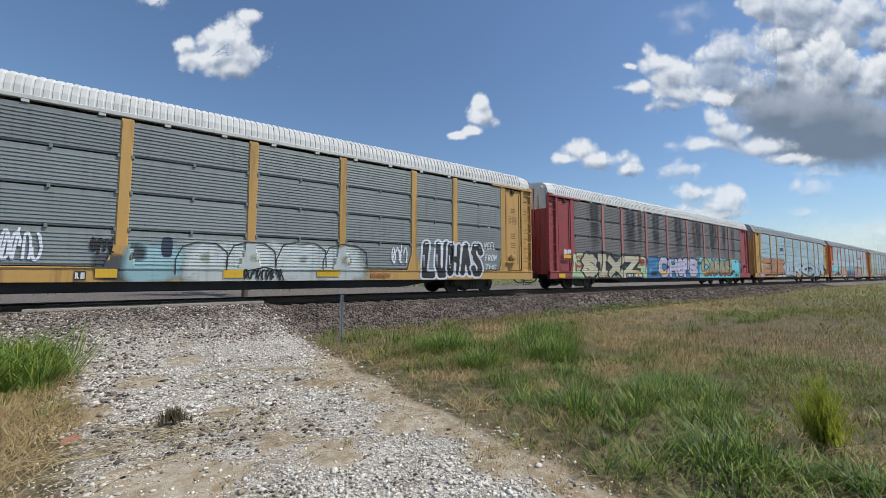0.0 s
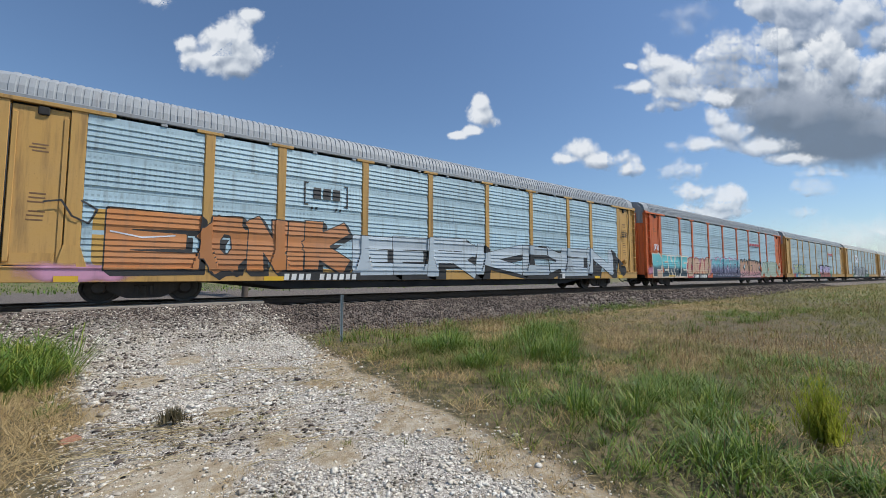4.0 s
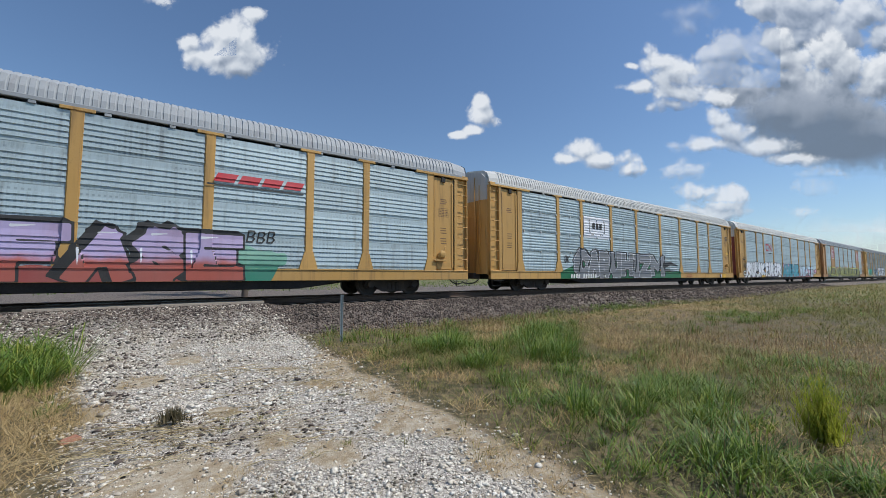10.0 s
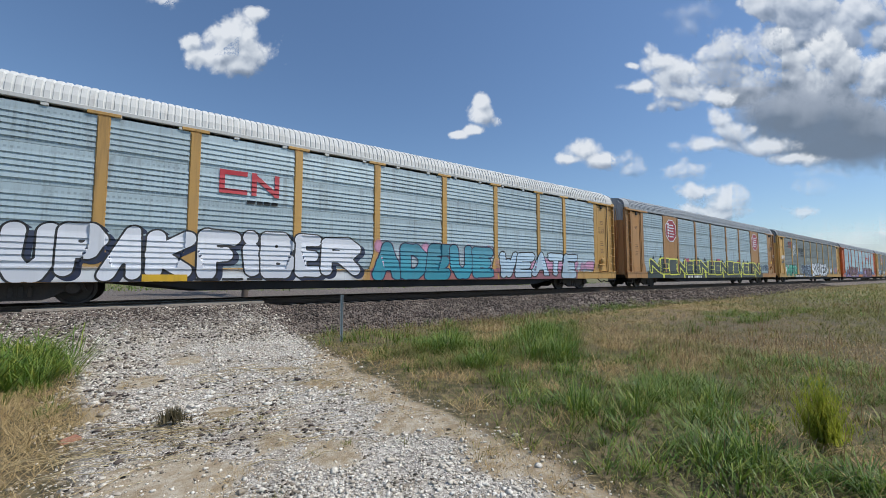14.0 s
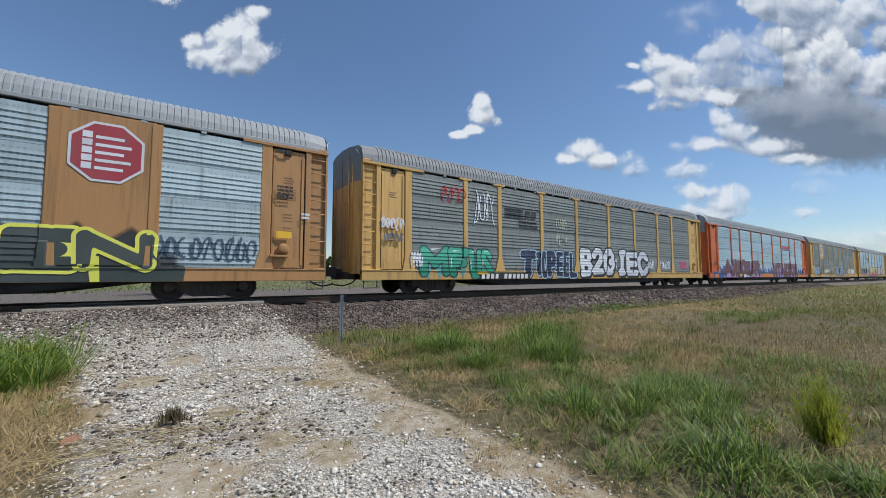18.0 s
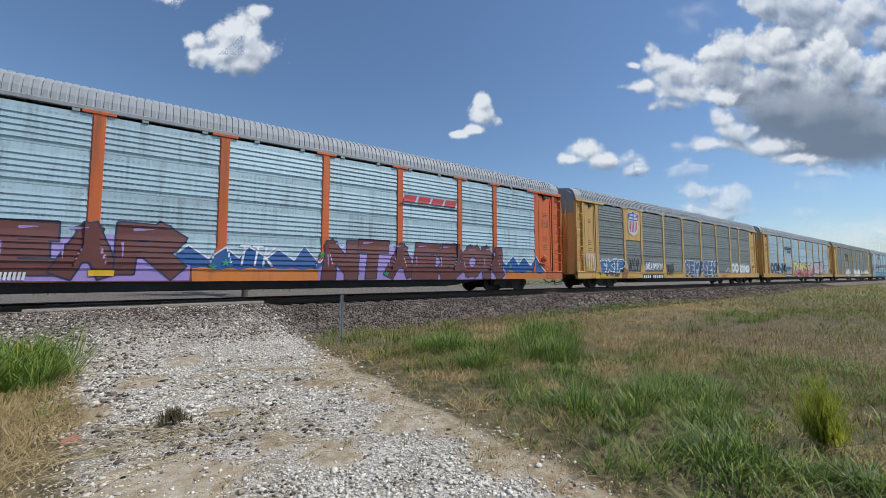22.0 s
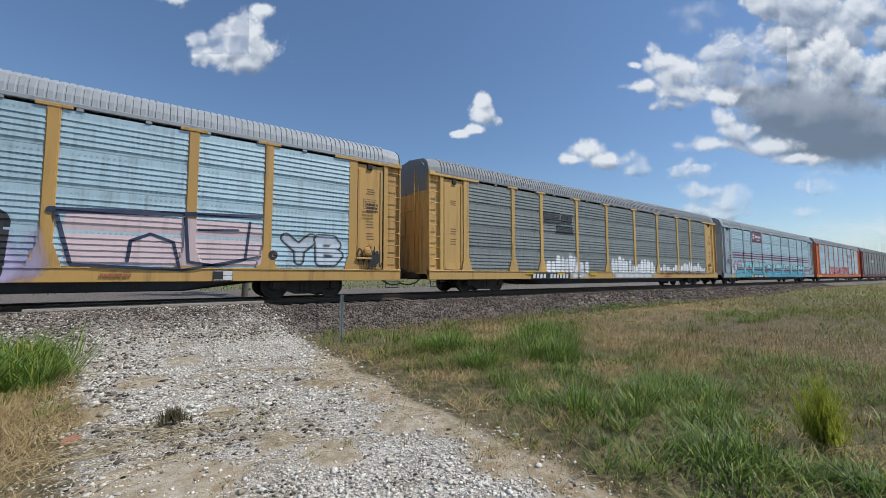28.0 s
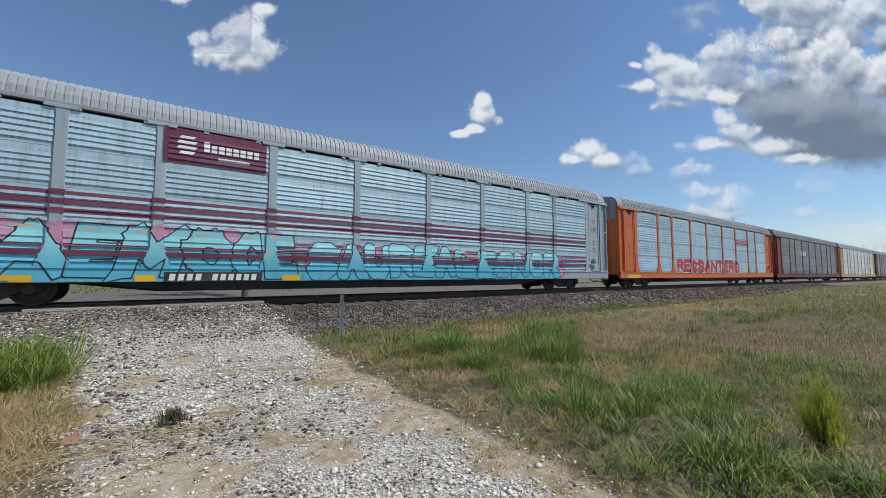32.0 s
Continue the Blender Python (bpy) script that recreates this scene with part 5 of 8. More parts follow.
def rack_car(spec):
    label, fr, sd_, rf, style, post_col = spec["label"], spec["frame"], spec["siding"], spec["roof"], spec.get("style", "screen"), spec.get("posts", spec["frame"])
    frame_m = painted("frame_paint_" + fr, FRAMES[fr], 0.55, 0.0, (0.13, 0.075, 0.04), 0.6)
    post_m = painted("frame_paint_" + post_col, FRAMES[post_col], 0.55, amount=0.4)
    c, r, mt = SIDINGS[sd_]
    side_m = painted("siding_" + sd_, c, r, mt, (0.12, 0.105, 0.09), spec.get("grime", 0.5), fade=spec.get("fade", 0.18), mesh=0.0 if style == "banded" else 2.2 if sd_ == "dull" else 1.0)
    c, r, mt = ROOFS[rf]
    roof_m = painted("roof_" + rf, c, r, mt, (0.16, 0.12, 0.09), 0.35)
    end_m = painted("end_paint_" + spec.get("ends", fr), FRAMES[spec.get("ends", fr)], 0.6, 0.0, (0.09, 0.055, 0.035), 0.75)
    car = tagged(new("rack_car"), label, "rail car", "cars of the freight train")
    part("deck", cached("deck", frame_shape), BLACK, car)
    part("far_side_wall", cached("far_side_wall", far_wall_shape), side_m, car)
    part("side_sill", cached("side_sill|n", lambda: sill_shape(-1)), frame_m, car, "painted side sill with stencilled data")
    part("far_side_sill", cached("far_side_sill", lambda: sill_shape(1)), frame_m, car)
    part("sill_ledge", cached("sill_ledge", ledge_shape), frame_m, car)
    part("centre_sill", cached("centre_sill", centre_sill_shape), BLACK, car, "black belly sill")
    part("roof", cached("roof", roof_shape), roof_m, car, "ribbed metal roof")
    part("eave_rail", cached("eave_rail", eave_rail_shape), roof_m, car)
    for k in range(18):
        part("eave_bracket", cached("eave_bracket", lambda: Shape().box(-0.07, 0.07, -0.03, 0.05, 0, 0.075, 0.008)), roof_m, car, at=pose(2.2 + k * (BODY - 4.4) / 17, -HALF - 0.005, EAVE - 0.07))
    ribs, depth, gap, edge = RIBS[style]
    for a, b in BAYS:
        for k in range(4):
            lo, hi = 0.045 if a < 2 else 0.1, 0.045 if b > BODY - 2 else 0.1
            w, tall = round(b - a - lo - hi, 2), ROWS_Z[1] - ROWS_Z[0] - 2 * gap
            data = cached("siding_panel|%s%.2f" % (style, w), lambda: ribbed(w, tall, ribs, depth, style))
            part("siding_panel", data, side_m, car, at=pose(a + lo, -HALF, ROWS_Z[k] + gap))
    cap = style not in ("banded", "plain")
    for x in POSTS:
        part("side_post", cached("side_post|%s" % style, lambda: post_shape(cap, style != "plain")), post_m, car, at=pose(x, -HALF, 0))
    if style in ("banded", "clipped"):
        for a, b in BAYS:
            for k in (1, 2, 3):
                for x in (a + 0.14, b - 0.14, (a + b) / 2):
                    part("clip", cached("clip", lambda: Shape().box(-0.03, 0.03, -0.03, 0.03, -0.05, 0.05, 0.008)), side_m if style == "banded" else WHITE_PAINT, car, at=pose(x, -HALF - 0.02, ROWS_Z[k]))
    for flip in (False, True):
        m = Matrix.Translation((BODY, 0, 0)) @ Matrix.Diagonal((-1, 1, 1, 1)) if flip else Matrix.Identity(4)
        end = part("corner", cached("corner", end_panel_shape), frame_m, car, at=m)
        for k in range(9):
            part("rung", cached("rung", rung_shape), frame_m, end, at=pose(0, 0, 0.95 + k * 0.445))
        part("corner_post", cached("corner_post", lambda: corner_post(0.53, 0.70)), frame_m, car, at=m)
        part("door_post", cached("door_post", lambda: corner_post(1.72, 2.02).prism([(1.62, SILL1 - 0.02), (2.16, SILL1 - 0.02), (2.02, SILL1 + 0.5), (1.72, SILL1 + 0.5)], -HALF - 0.05, -HALF)), frame_m, car, at=m)
        door = part("side_door", cached("side_door", door_leaf_shape), frame_m, car, at=m)
        part("edge_strip", cached("edge_strip|a", lambda: door_strip_shape(0.74, 0.83)), frame_m, door)
        part("edge_strip", cached("edge_strip|b", lambda: door_strip_shape(1.60, 1.69)), frame_m, door)
        part("kick_plate", cached("kick_plate", kick_plate_shape), frame_m, door)
        part("hinge_rod", cached("hinge_rod", hinge_rod_shape), BLACK, door)
        part("door_hook", cached("door_hook", door_hook_shape), BLACK, door)
        for px_, pz_ in PRINT_LINES:
            part("print_line", cached("print_line", print_line_shape), INK_FADED, door, at=pose(px_, 0, pz_))
        if flip:
            part("print_frame", cached("print_frame", data_frame_shape), INK_FADED, door)
            part("hand_brake", cached("hand_brake", brake_shape), frame_m, car, "hand brake housing", at=m)
            part("brake_step", cached("brake_step", brake_step_shape), frame_m, car, at=m)
        part("header", cached("header", header_shape), frame_m, car, at=m)
        for my in (-1, 1):
            mm = m @ Matrix.Diagonal((1, my, 1, 1))
            part("end_door", cached("end_door", end_door_shape), end_m, car, at=mm)
            part("end_door_fold", cached("end_door_fold", end_fold_shape), end_m, car, at=mm)
            part("end_cap", cached("end_cap", end_cap_shape), roof_m, car, at=mm)
        part("coupler", cached("coupler", coupler_shape), STEEL, car, at=m)
        part("air_hose", cached("air_hose", hose_shape), BLACK, car, at=m)
        part("stirrup", cached("stirrup", stirrup_shape), BLACK, car, at=m)
    wheels = []
    for x in (3.27, BODY - 3.27):
        truck = part("truck", cached("truck", bolster_shape), STEEL, car, "dark cast steel truck", at=pose(x, 0, 0))
        for y in (-0.99, 0.99):
            part("side_frame", cached("side_frame|%.2f" % y, lambda: side_frame_shape(y)), STEEL, truck)
        for dx in (-0.915, 0.915):
            wheels.append(part("wheelset", cached("wheelset", wheelset_shape), WHEEL, truck, at=pose(dx, 0, 0.42)))
    return car, wheels


CARS = [
    dict(label="grey rack car with amber posts and faded lettering", frame="yellow", siding="grey", roof="light", style="banded"),
    dict(label="dark grey rack car with pink-red ends, covered in lettering", frame="red", siding="dark", roof="light", style="banded", posts="rosy", grime=0.95),
    dict(label="silver rack car with amber ends and orange lettering", frame="yellow", siding="blue", roof="zinc"),
    dict(label="silver rack car with bright orange ends and posts", frame="orange", siding="blue", roof="zinc"),
    dict(label="silver rack car with amber posts and a red stripe mark", frame="yellow", siding="silver", roof="zinc"),
    dict(label="silver rack car with amber posts and a white sign panel", frame="yellow", siding="silver", roof="light", style="clipped"),
    dict(label="silver rack car with amber posts and white lettering", frame="yellow", siding="silver", roof="light", ends="maroon"),
    dict(label="silver rack car with tan ends and black-yellow lettering", frame="tan", siding="silver", roof="zinc", style="plain"),
    dict(label="grey rack car with pale yellow posts and white lettering", frame="gold", siding="dull", roof="dark"),
    dict(label="silver rack car with orange ends and blue-purple lettering", frame="orange", siding="blue", roof="zinc"),
    dict(label="grey rack car with amber posts and a shield sign", frame="gold", siding="dull", roof="zinc"),
    dict(label="silver rack car with amber posts and pink lettering", frame="yellow", siding="blue", roof="zinc"),
    dict(label="grey rack car with amber posts and white lettering blocks", frame="gold", siding="dull", roof="dark"),
    dict(label="silver rack car with maroon stripes and turquoise lettering", frame="silver", siding="blue", roof="zinc"),
    dict(label="silver rack car with orange ends and red lettering", frame="orange", siding="blue", roof="zinc"),
    dict(label="dull grey rack car with dark red ends", frame="maroon", siding="dull", roof="dark"),
    dict(label="pale rack car with tan ends", frame="pale", siding="white", roof="zinc"),
    dict(label="grey rack car with dark red ends", frame="maroon", siding="grey", roof="zinc"),
    dict(label="silver rack car with amber ends", frame="yellow", siding="silver", roof="zinc"),
]
TRAIN = [rack_car(s) for s in CARS]
# ---- paint, signs and stencils on the cars ----
def paint(name, colour, amount=0.3, rough=0.5, top=None, cover=1.0):
    return painted("paint_" + name, colour, rough, 0.0, (0.10, 0.085, 0.07), amount, 0.3, 0.004, top=top, cover=cover)


TEAL, TURQ, TURQ_D = paint("teal", (0.10, 0.38, 0.40)), paint("turquoise", (0.14, 0.55, 0.62)), paint("deep_turquoise", (0.09, 0.42, 0.52))
CHALK, SMOKE, SILVER_P = paint("chalk", (0.72, 0.74, 0.78), 0.15), paint("smoke", (0.16, 0.17, 0.19)), paint("silver", (0.56, 0.57, 0.60))
LIME = paint("lime", (0.38, 0.55, 0.25))
BLUE, ULTRA, NAVY, STEEL_B = paint("blue", (0.03, 0.20, 0.42)), paint("ultramarine", (0.015, 0.10, 0.33)), paint("navy", (0.012, 0.022, 0.06)), paint("steel_blue", (0.05, 0.17, 0.33))
WINE = paint("wine", (0.085, 0.025, 0.045))
RED, RUST, ORANGE_P, PEACH = paint("red", (0.42, 0.03, 0.03)), paint("rust", (0.36, 0.11, 0.03)), paint("orange", (0.50, 0.20, 0.06)), paint("peach", (0.60, 0.40, 0.26))
PINK_B, SALMON = paint("hot_pink", (0.55, 0.07, 0.16)), paint("salmon", (0.58, 0.22, 0.16))
SLATE, SAGE, ICE = paint("slate", (0.035, 0.065, 0.12)), paint("sage", (0.34, 0.42, 0.33)), paint("ice", (0.42, 0.58, 0.70))
GREEN_P, GREEN_B = paint("dark_green", (0.01, 0.15, 0.06)), paint("green", (0.025, 0.33, 0.20))
PALE_Y, MAROON = paint("faded_yellow", (0.42, 0.46, 0.34), 0.5), paint("maroon", (0.14, 0.015, 0.05))
SHIELD_BLUE, SHIELD_RED = paint("shield_blue", (0.03, 0.09, 0.42)), paint("shield_red", (0.48, 0.03, 0.04))


THIN_W, THIN_T, THIN_P = paint("thin_white", (0.74, 0.76, 0.76), 0.2, cover=0.8), paint("thin_teal", (0.28, 0.46, 0.48), 0.4, cover=0.75), paint("thin_pink", (0.62, 0.30, 0.44), 0.3, cover=0.85)
THIN_S, THIN_L, THIN_N = paint("thin_smoke", (0.06, 0.065, 0.07), 0.3, cover=0.75), paint("thin_lilac", (0.48, 0.42, 0.62), 0.3, cover=0.8), paint("thin_night", (0.035, 0.04, 0.042), 0.3, cover=0.8)
LEMON_E, GREY_P = paint("bright_lemon", (0.78, 0.78, 0.10), 0.15), paint("mid_grey", (0.20, 0.21, 0.225), 0.3)
FADE_CYAN = paint("cyan_over_slate", (0.028, 0.06, 0.085), 0.25, top=((0.16, 0.60, 0.64), 1.15, 1.5))
FADE_AQUA = paint("teal_over_navy", (0.045, 0.04, 0.11), 0.25, top=((0.14, 0.44, 0.50), 1.2, 1.75))
FADE_PLUM = paint("lilac_over_red", (0.42, 0.10, 0.07), 0.2, top=((0.46, 0.40, 0.64), 1.0, 1.35))
FADE_GOLD = paint("lemon_over_salmon", (0.66, 0.17, 0.13), 0.2, top=((0.72, 0.65, 0.20), 1.0, 1.7))
FADE_SAND = paint("khaki_over_brown", (0.34, 0.13, 0.055), 0.25, top=((0.42, 0.37, 0.20), 0.85, 1.3))
FADE_TURQ = paint("pale_over_deep_turquoise", (0.10, 0.46, 0.60), 0.2, top=((0.30, 0.66, 0.68), 0.9, 1.7))
FADE_MINT = paint("mint_over_green", (0.04, 0.26, 0.17), 0.3, top=((0.30, 0.55, 0.42), 0.8, 1.5))
FADE_PEACH = paint("peach_over_pink", (0.60, 0.27, 0.30), 0.3, top=((0.50, 0.29, 0.16), 0.9, 1.3))
FADE_FAINT = paint("faint_yellow_over_green", (0.24, 0.36, 0.22), 0.4, top=((0.42, 0.44, 0.20), 0.9, 1.6), cover=0.9)
BROWN_P, GRAPE, SPRUCE = paint("red_brown", (0.15, 0.042, 0.035), 0.25), paint("grape", (0.34, 0.24, 0.55), 0.25), paint("spruce", (0.045, 0.06, 0.055), 0.3)
FLAME = paint("flame_orange", (0.62, 0.19, 0.03), 0.3)


def letter_meshes(chars, offsets):
    """Flat outlines of the built-in letters, thin and fat: (vertices, faces), scaled to a unit cell."""
    made = {}
    for ch in chars:
        for o in offsets:
            cu = bpy.data.curves.new("letter", "FONT")
            cu.body, cu.size, cu.fill_mode, cu.offset, cu.resolution_u = ch, 1.0, "FRONT", o, 3
            made[ch, o] = new("letter", cu)
    dg = bpy.context.evaluated_depsgraph_get()
    raw = {}
    for k, ob in made.items():
        me = bpy.data.meshes.new_from_object(ob.evaluated_get(dg))
        raw[k] = ([v.co.copy() for v in me.vertices], [tuple(p.vertices) for p in me.polygons])
        cu = ob.data
        bpy.data.meshes.remove(me)
        bpy.data.objects.remove(ob)
        bpy.data.curves.remove(cu)
    out = {}
    for ch in chars:
        base = raw[ch, offsets[2]][0]
        x0, x1 = min(v.x for v in base), max(v.x for v in base)
        y0, y1 = min(v.y for v in base), max(v.y for v in base)
        if ch in "I":
            x0, x1 = x0 - 0.05, x1 + 0.05
        for o in offsets:
            vs, fs = raw[ch, o]
            out[ch, o] = ([((v.x - x0) / (x1 - x0), (v.y - y0) / (y1 - y0)) for v in vs], fs)
    return out


OFFS = (0.032, 0.05, 0.085, 0.14)
LETTERS = letter_meshes("1R", OFFS)
LAYER = {}
PLATES = []


def front(x, z, style, n):
    """How far out the car's side stands at a spot."""
    if z < SILL1 - 0.05:
        return -HALF - 0.036
    if z < SILL1 - 0.008:
        return -HALF - 0.061
    if any(n == m and a < x < b and c < z < d for m, a, b, c, d in PLATES):
        return -HALF - 0.03
    if x < 1.98 or x > BODY - 1.98:
        return -HALF - 0.052
    foot = 0.30 if style != "plain" else 0.18
    half = foot if z < SILL1 + 0.08 else max(0.14, foot + (0.14 - foot) * (z - SILL1 - 0.08) / 0.47)
    if any(abs(x - p) < half for p in POSTS):
        return -HALF - (0.062 if z < SILL1 + 0.56 or style != "plain" else 0.035)
    ribs, depth, gap, edge = RIBS[style]
    pitch = ROWS_Z[1] - ROWS_Z[0]
    u = (z - SILL1) % pitch - gap
    tall = pitch - 2 * gap
    step = (tall - 2 * edge) / ribs
    w = ((u - edge) / step) % 1.0 if edge <= u <= tall - edge else 0.99
    if style in LAPPED:
        out = w / 0.02 if w < 0.02 else 1.0 - 0.55 * (w - 0.02) / 0.53 if w < 0.55 else 0.45 * (1 - w) / 0.45
    else:
        out = w / 0.02 if w < 0.02 else 1.0 if w < 0.35 else max(0.0, (0.75 - w) / 0.40)
    return -HALF - depth * out


def lay_each(n, name, groups, material, layer, label=""):
    """Lays each group of shapes as a part of its own, all at one height."""
    LAYER[n] = LAYER.get(n, 0) + 1
    for i, g in enumerate(groups):
        if g:
            lay(n, name, g, material, layer, label, 5 * i)


def lay(n, name, pieces, material, layer, label="", shift=None):
    """Lays flat shapes, lists of ((x, z) points, faces), on the side of car n so that they follow its ribs and posts."""
    car = TRAIN[n][0]
    style = CARS[n].get("style", "screen")
    if shift is None:
        LAYER[n] = LAYER.get(n, 0) + 1
        shift = 0
    lift = 0.003 * layer + 0.0004 * LAYER[n]
    bm = bmesh.new()
    for k, (pts, faces) in enumerate(pieces):
        vs = [bm.verts.new((x, 0.0002 * ((k + shift) % 12), min(max(z, SILL0 + 0.006), EAVE - 0.02))) for x, z in pts]
        for f in faces:
            try:
                bm.faces.new([vs[i] for i in f])
            except ValueError:
                pass
    xs, zs = [v.co.x for v in bm.verts], [v.co.z for v in bm.verts]
    cuts = []
    ribs, depth, gap, edge = RIBS[style]
    pitch = ROWS_Z[1] - ROWS_Z[0]
    step = (pitch - 2 * gap - 2 * edge) / ribs
    for z in (SILL1 - 0.055, SILL1 - 0.045, SILL1 - 0.01, SILL1 - 0.004):
        cuts.append((2, z))
    for r in range(4):
        for k in range(ribs):
            for q in ((0.0, 0.02, 0.55) if style in LAPPED else (0.0, 0.02, 0.35, 0.75)):
                cuts.append((2, SILL1 + r * pitch + gap + edge + (k + q) * step))
    for p in POSTS + [1.98, BODY - 1.98]:
        for d in (-0.15, -0.138, 0.138, 0.15) if p in POSTS else (-0.01, 0.01):
            cuts.append((0, p + d))
    for ax, c in cuts:
        lo, hi = (min(xs), max(xs)) if ax == 0 else (min(zs), max(zs))
        if lo + 0.002 < c < hi - 0.002:
            no = (1, 0, 0) if ax == 0 else (0, 0, 1)
            bmesh.ops.bisect_plane(bm, geom=bm.verts[:] + bm.edges[:] + bm.faces[:], plane_co=(c, 0, 0) if ax == 0 else (0, 0, c), plane_no=no, dist=0.0005)
    for v in bm.verts:
        v.co.y = front(v.co.x, v.co.z, style, n) - lift - v.co.y
    for f in bm.faces:
        if f.normal.y > 0:
            f.normal_flip()
    me = bpy.data.meshes.new(name)
    bm.to_mesh(me)
    bm.free()
    me.materials.append(None)
    return part(name, me, material, car, label)


def rect(x0, x1, z0, z1, slant=0.0):
    return ([(x0, z0), (x1, z0), (x1 + slant, z1), (x0 + slant, z1)], [(0, 1, 2, 3)])


# Sprayed shapes are fields over the car's side, below zero inside; their level lines become outlines, fills and shadows.
GLYPHS = dict(A="00 5A A0|24 84", B="00 0A 7A 98 65 05|65 A3 70 00", C="A8 7A 3A 07 03 30 70 A2", D="00 0A 6A A7 A3 60 00", E="AA 0A 00 A0|05 85", F="AA 0A 00|05 75", G="A8 7A 3A 07 03 30 70 A3 A5 65",
              H="00 0A|A0 AA|05 A5", I="50 5A|20 80|2A 8A", K="00 0A|AA 05 A0", L="0A 00 A0", M="00 0A 54 AA A0", N="00 0A A0 AA", O="3A 07 03 30 70 A3 A7 7A 3A", P="00 0A 7A A8 75 05", R="00 0A 7A A8 75 05|55 A0",
              S="A8 7A 2A 08 26 74 A2 70 20 02", T="0A AA|5A 50", U="0A 03 30 70 A3 AA", V="0A 50 AA", W="0A 30 56 70 AA", X="0A A0|00 AA", Y="0A 55 AA|55 50", Z="0A AA 00 A0", e="05 A5 A8 7A 3A 07 03 30 70 A1", i="50 56|5A 5A", l="50 5A")
GLYPHS["2"] = "08 3A 7A A8 96 00 A0"


def limb_field(p, q, w0, w1, square=False):
    """A stroke from p to q whose half width goes from w0 to w1."""
    (ax, az), (bx, bz) = p, q
    d = math.hypot(bx - ax, bz - az)

    def field(x, z):
        if d < 1e-6:
            return np.maximum(abs(x - ax), abs(z - az)) - w0 if square else np.hypot(x - ax, z - az) - w0
        u, v = (bx - ax) / d, (bz - az) / d
        along, across = (x - ax) * u + (z - az) * v, (z - az) * u - (x - ax) * v
        t = np.clip(along / d, 0, 1)
        w = w0 + (w1 - w0) * t
        if square:
            return np.maximum(np.abs(across) - w, np.maximum(-along - w0 * 0.9, along - d - w1 * 0.9))
        return np.hypot(across, along - t * d) - w
    return field


def glyph_field(ch, x0, x1, z0, z1, w, lean=0.0, square=False, spur=0.0, r=None):
    """A letter of strokes in the box, with spurs that run out to points."""
    fields = []
    zc = 0.5 * (z0 + z1)
    at = lambda c: (x0 + w + (x1 - x0 - 2 * w) * int(c[0], 16) / 10, z0 + w + (z1 - z0 - 2 * w) * int(c[1], 16) / 10)
    ends = []
    for line in GLYPHS[ch].split("|"):
        pts = [at(c) for c in line.split()]
        fields += [limb_field(p, q, w * r.uniform(0.85, 1.15), w * r.uniform(0.85, 1.15), square) for p, q in zip(pts, pts[1:])]
        ends += [pts[0], pts[-1]]
    if spur:
        for p in ends:
            if r.random() < 0.6:
                sx, sz = (1 if p[0] > 0.5 * (x0 + x1) else -1), (1 if p[1] > zc else -1)
                fields.append(limb_field(p, (p[0] + sx * spur * r.uniform(0.5, 1.2), p[1] + sz * spur * r.uniform(0.3, 1.0)), w, 0.0))

    def field(x, z):
        xx = x - lean * (z - zc)
        out = fields[0](xx, z)
        for f in fields[1:]:
            out = np.minimum(out, f(xx, z))
        return out
    return field


def cloud_field(x0, x1, z0, z1, bump=0.12, seed=0, power=4.0):
    """A rounded patch with a billowing rim."""
    r = random.Random(seed)
    ph = [r.uniform(0, 6.28) for _ in range(4)]
    cx, cz, hx, hz = 0.5 * (x0 + x1), 0.5 * (z0 + z1), 0.5 * (x1 - x0), 0.5 * (z1 - z0)

    def field(x, z):
        d = (np.abs((x - cx) / hx) ** (power * max(1.0, hx / hz / 3)) + np.abs((z - cz) / hz) ** power) ** (1 / power) - 1
        wob = np.abs(np.sin(x * 2.3 + ph[0])) + 0.5 * np.sin(x * 5.1 + z * 3 + ph[1]) + 0.6 * np.sin(z * 4.2 + ph[2]) + 0.35 * np.sin(x * 11 + ph[3])
        return d * hz + bump * (0.6 - wob * 0.6)
    return field


def ridge_field(x0, x1, z0, z1, step, seed, rise=0.4):
    """Ground below a crest of peaks of uneven height."""
    r = random.Random(seed)
    k = max(2, int((x1 - x0) / step))
    px = np.array([x0] + [x0 + (x1 - x0) * (i + r.uniform(-0.3, 0.3)) / k for i in range(1, k)] + [x1])
    pz = np.array([z0 + (z1 - z0) * (r.uniform(0.85, 1.0) if i % 2 else r.uniform(1 - rise, 0.9 - 0.5 * rise)) for i in range(k + 1)])
    pz[0] = pz[-1] = z0 + 0.3 * (z1 - z0)
    return lambda x, z: np.maximum((z - np.interp(x, px, pz)) * 0.8, np.maximum(x0 - x, x - x1))


def star_field(cx, cz, size):
    def field(x, z):
        a, d = np.arctan2(x - cx, z - cz), np.hypot(x - cx, z - cz)
        return d - size * (0.62 + 0.38 * np.cos(5 * a))
    return field


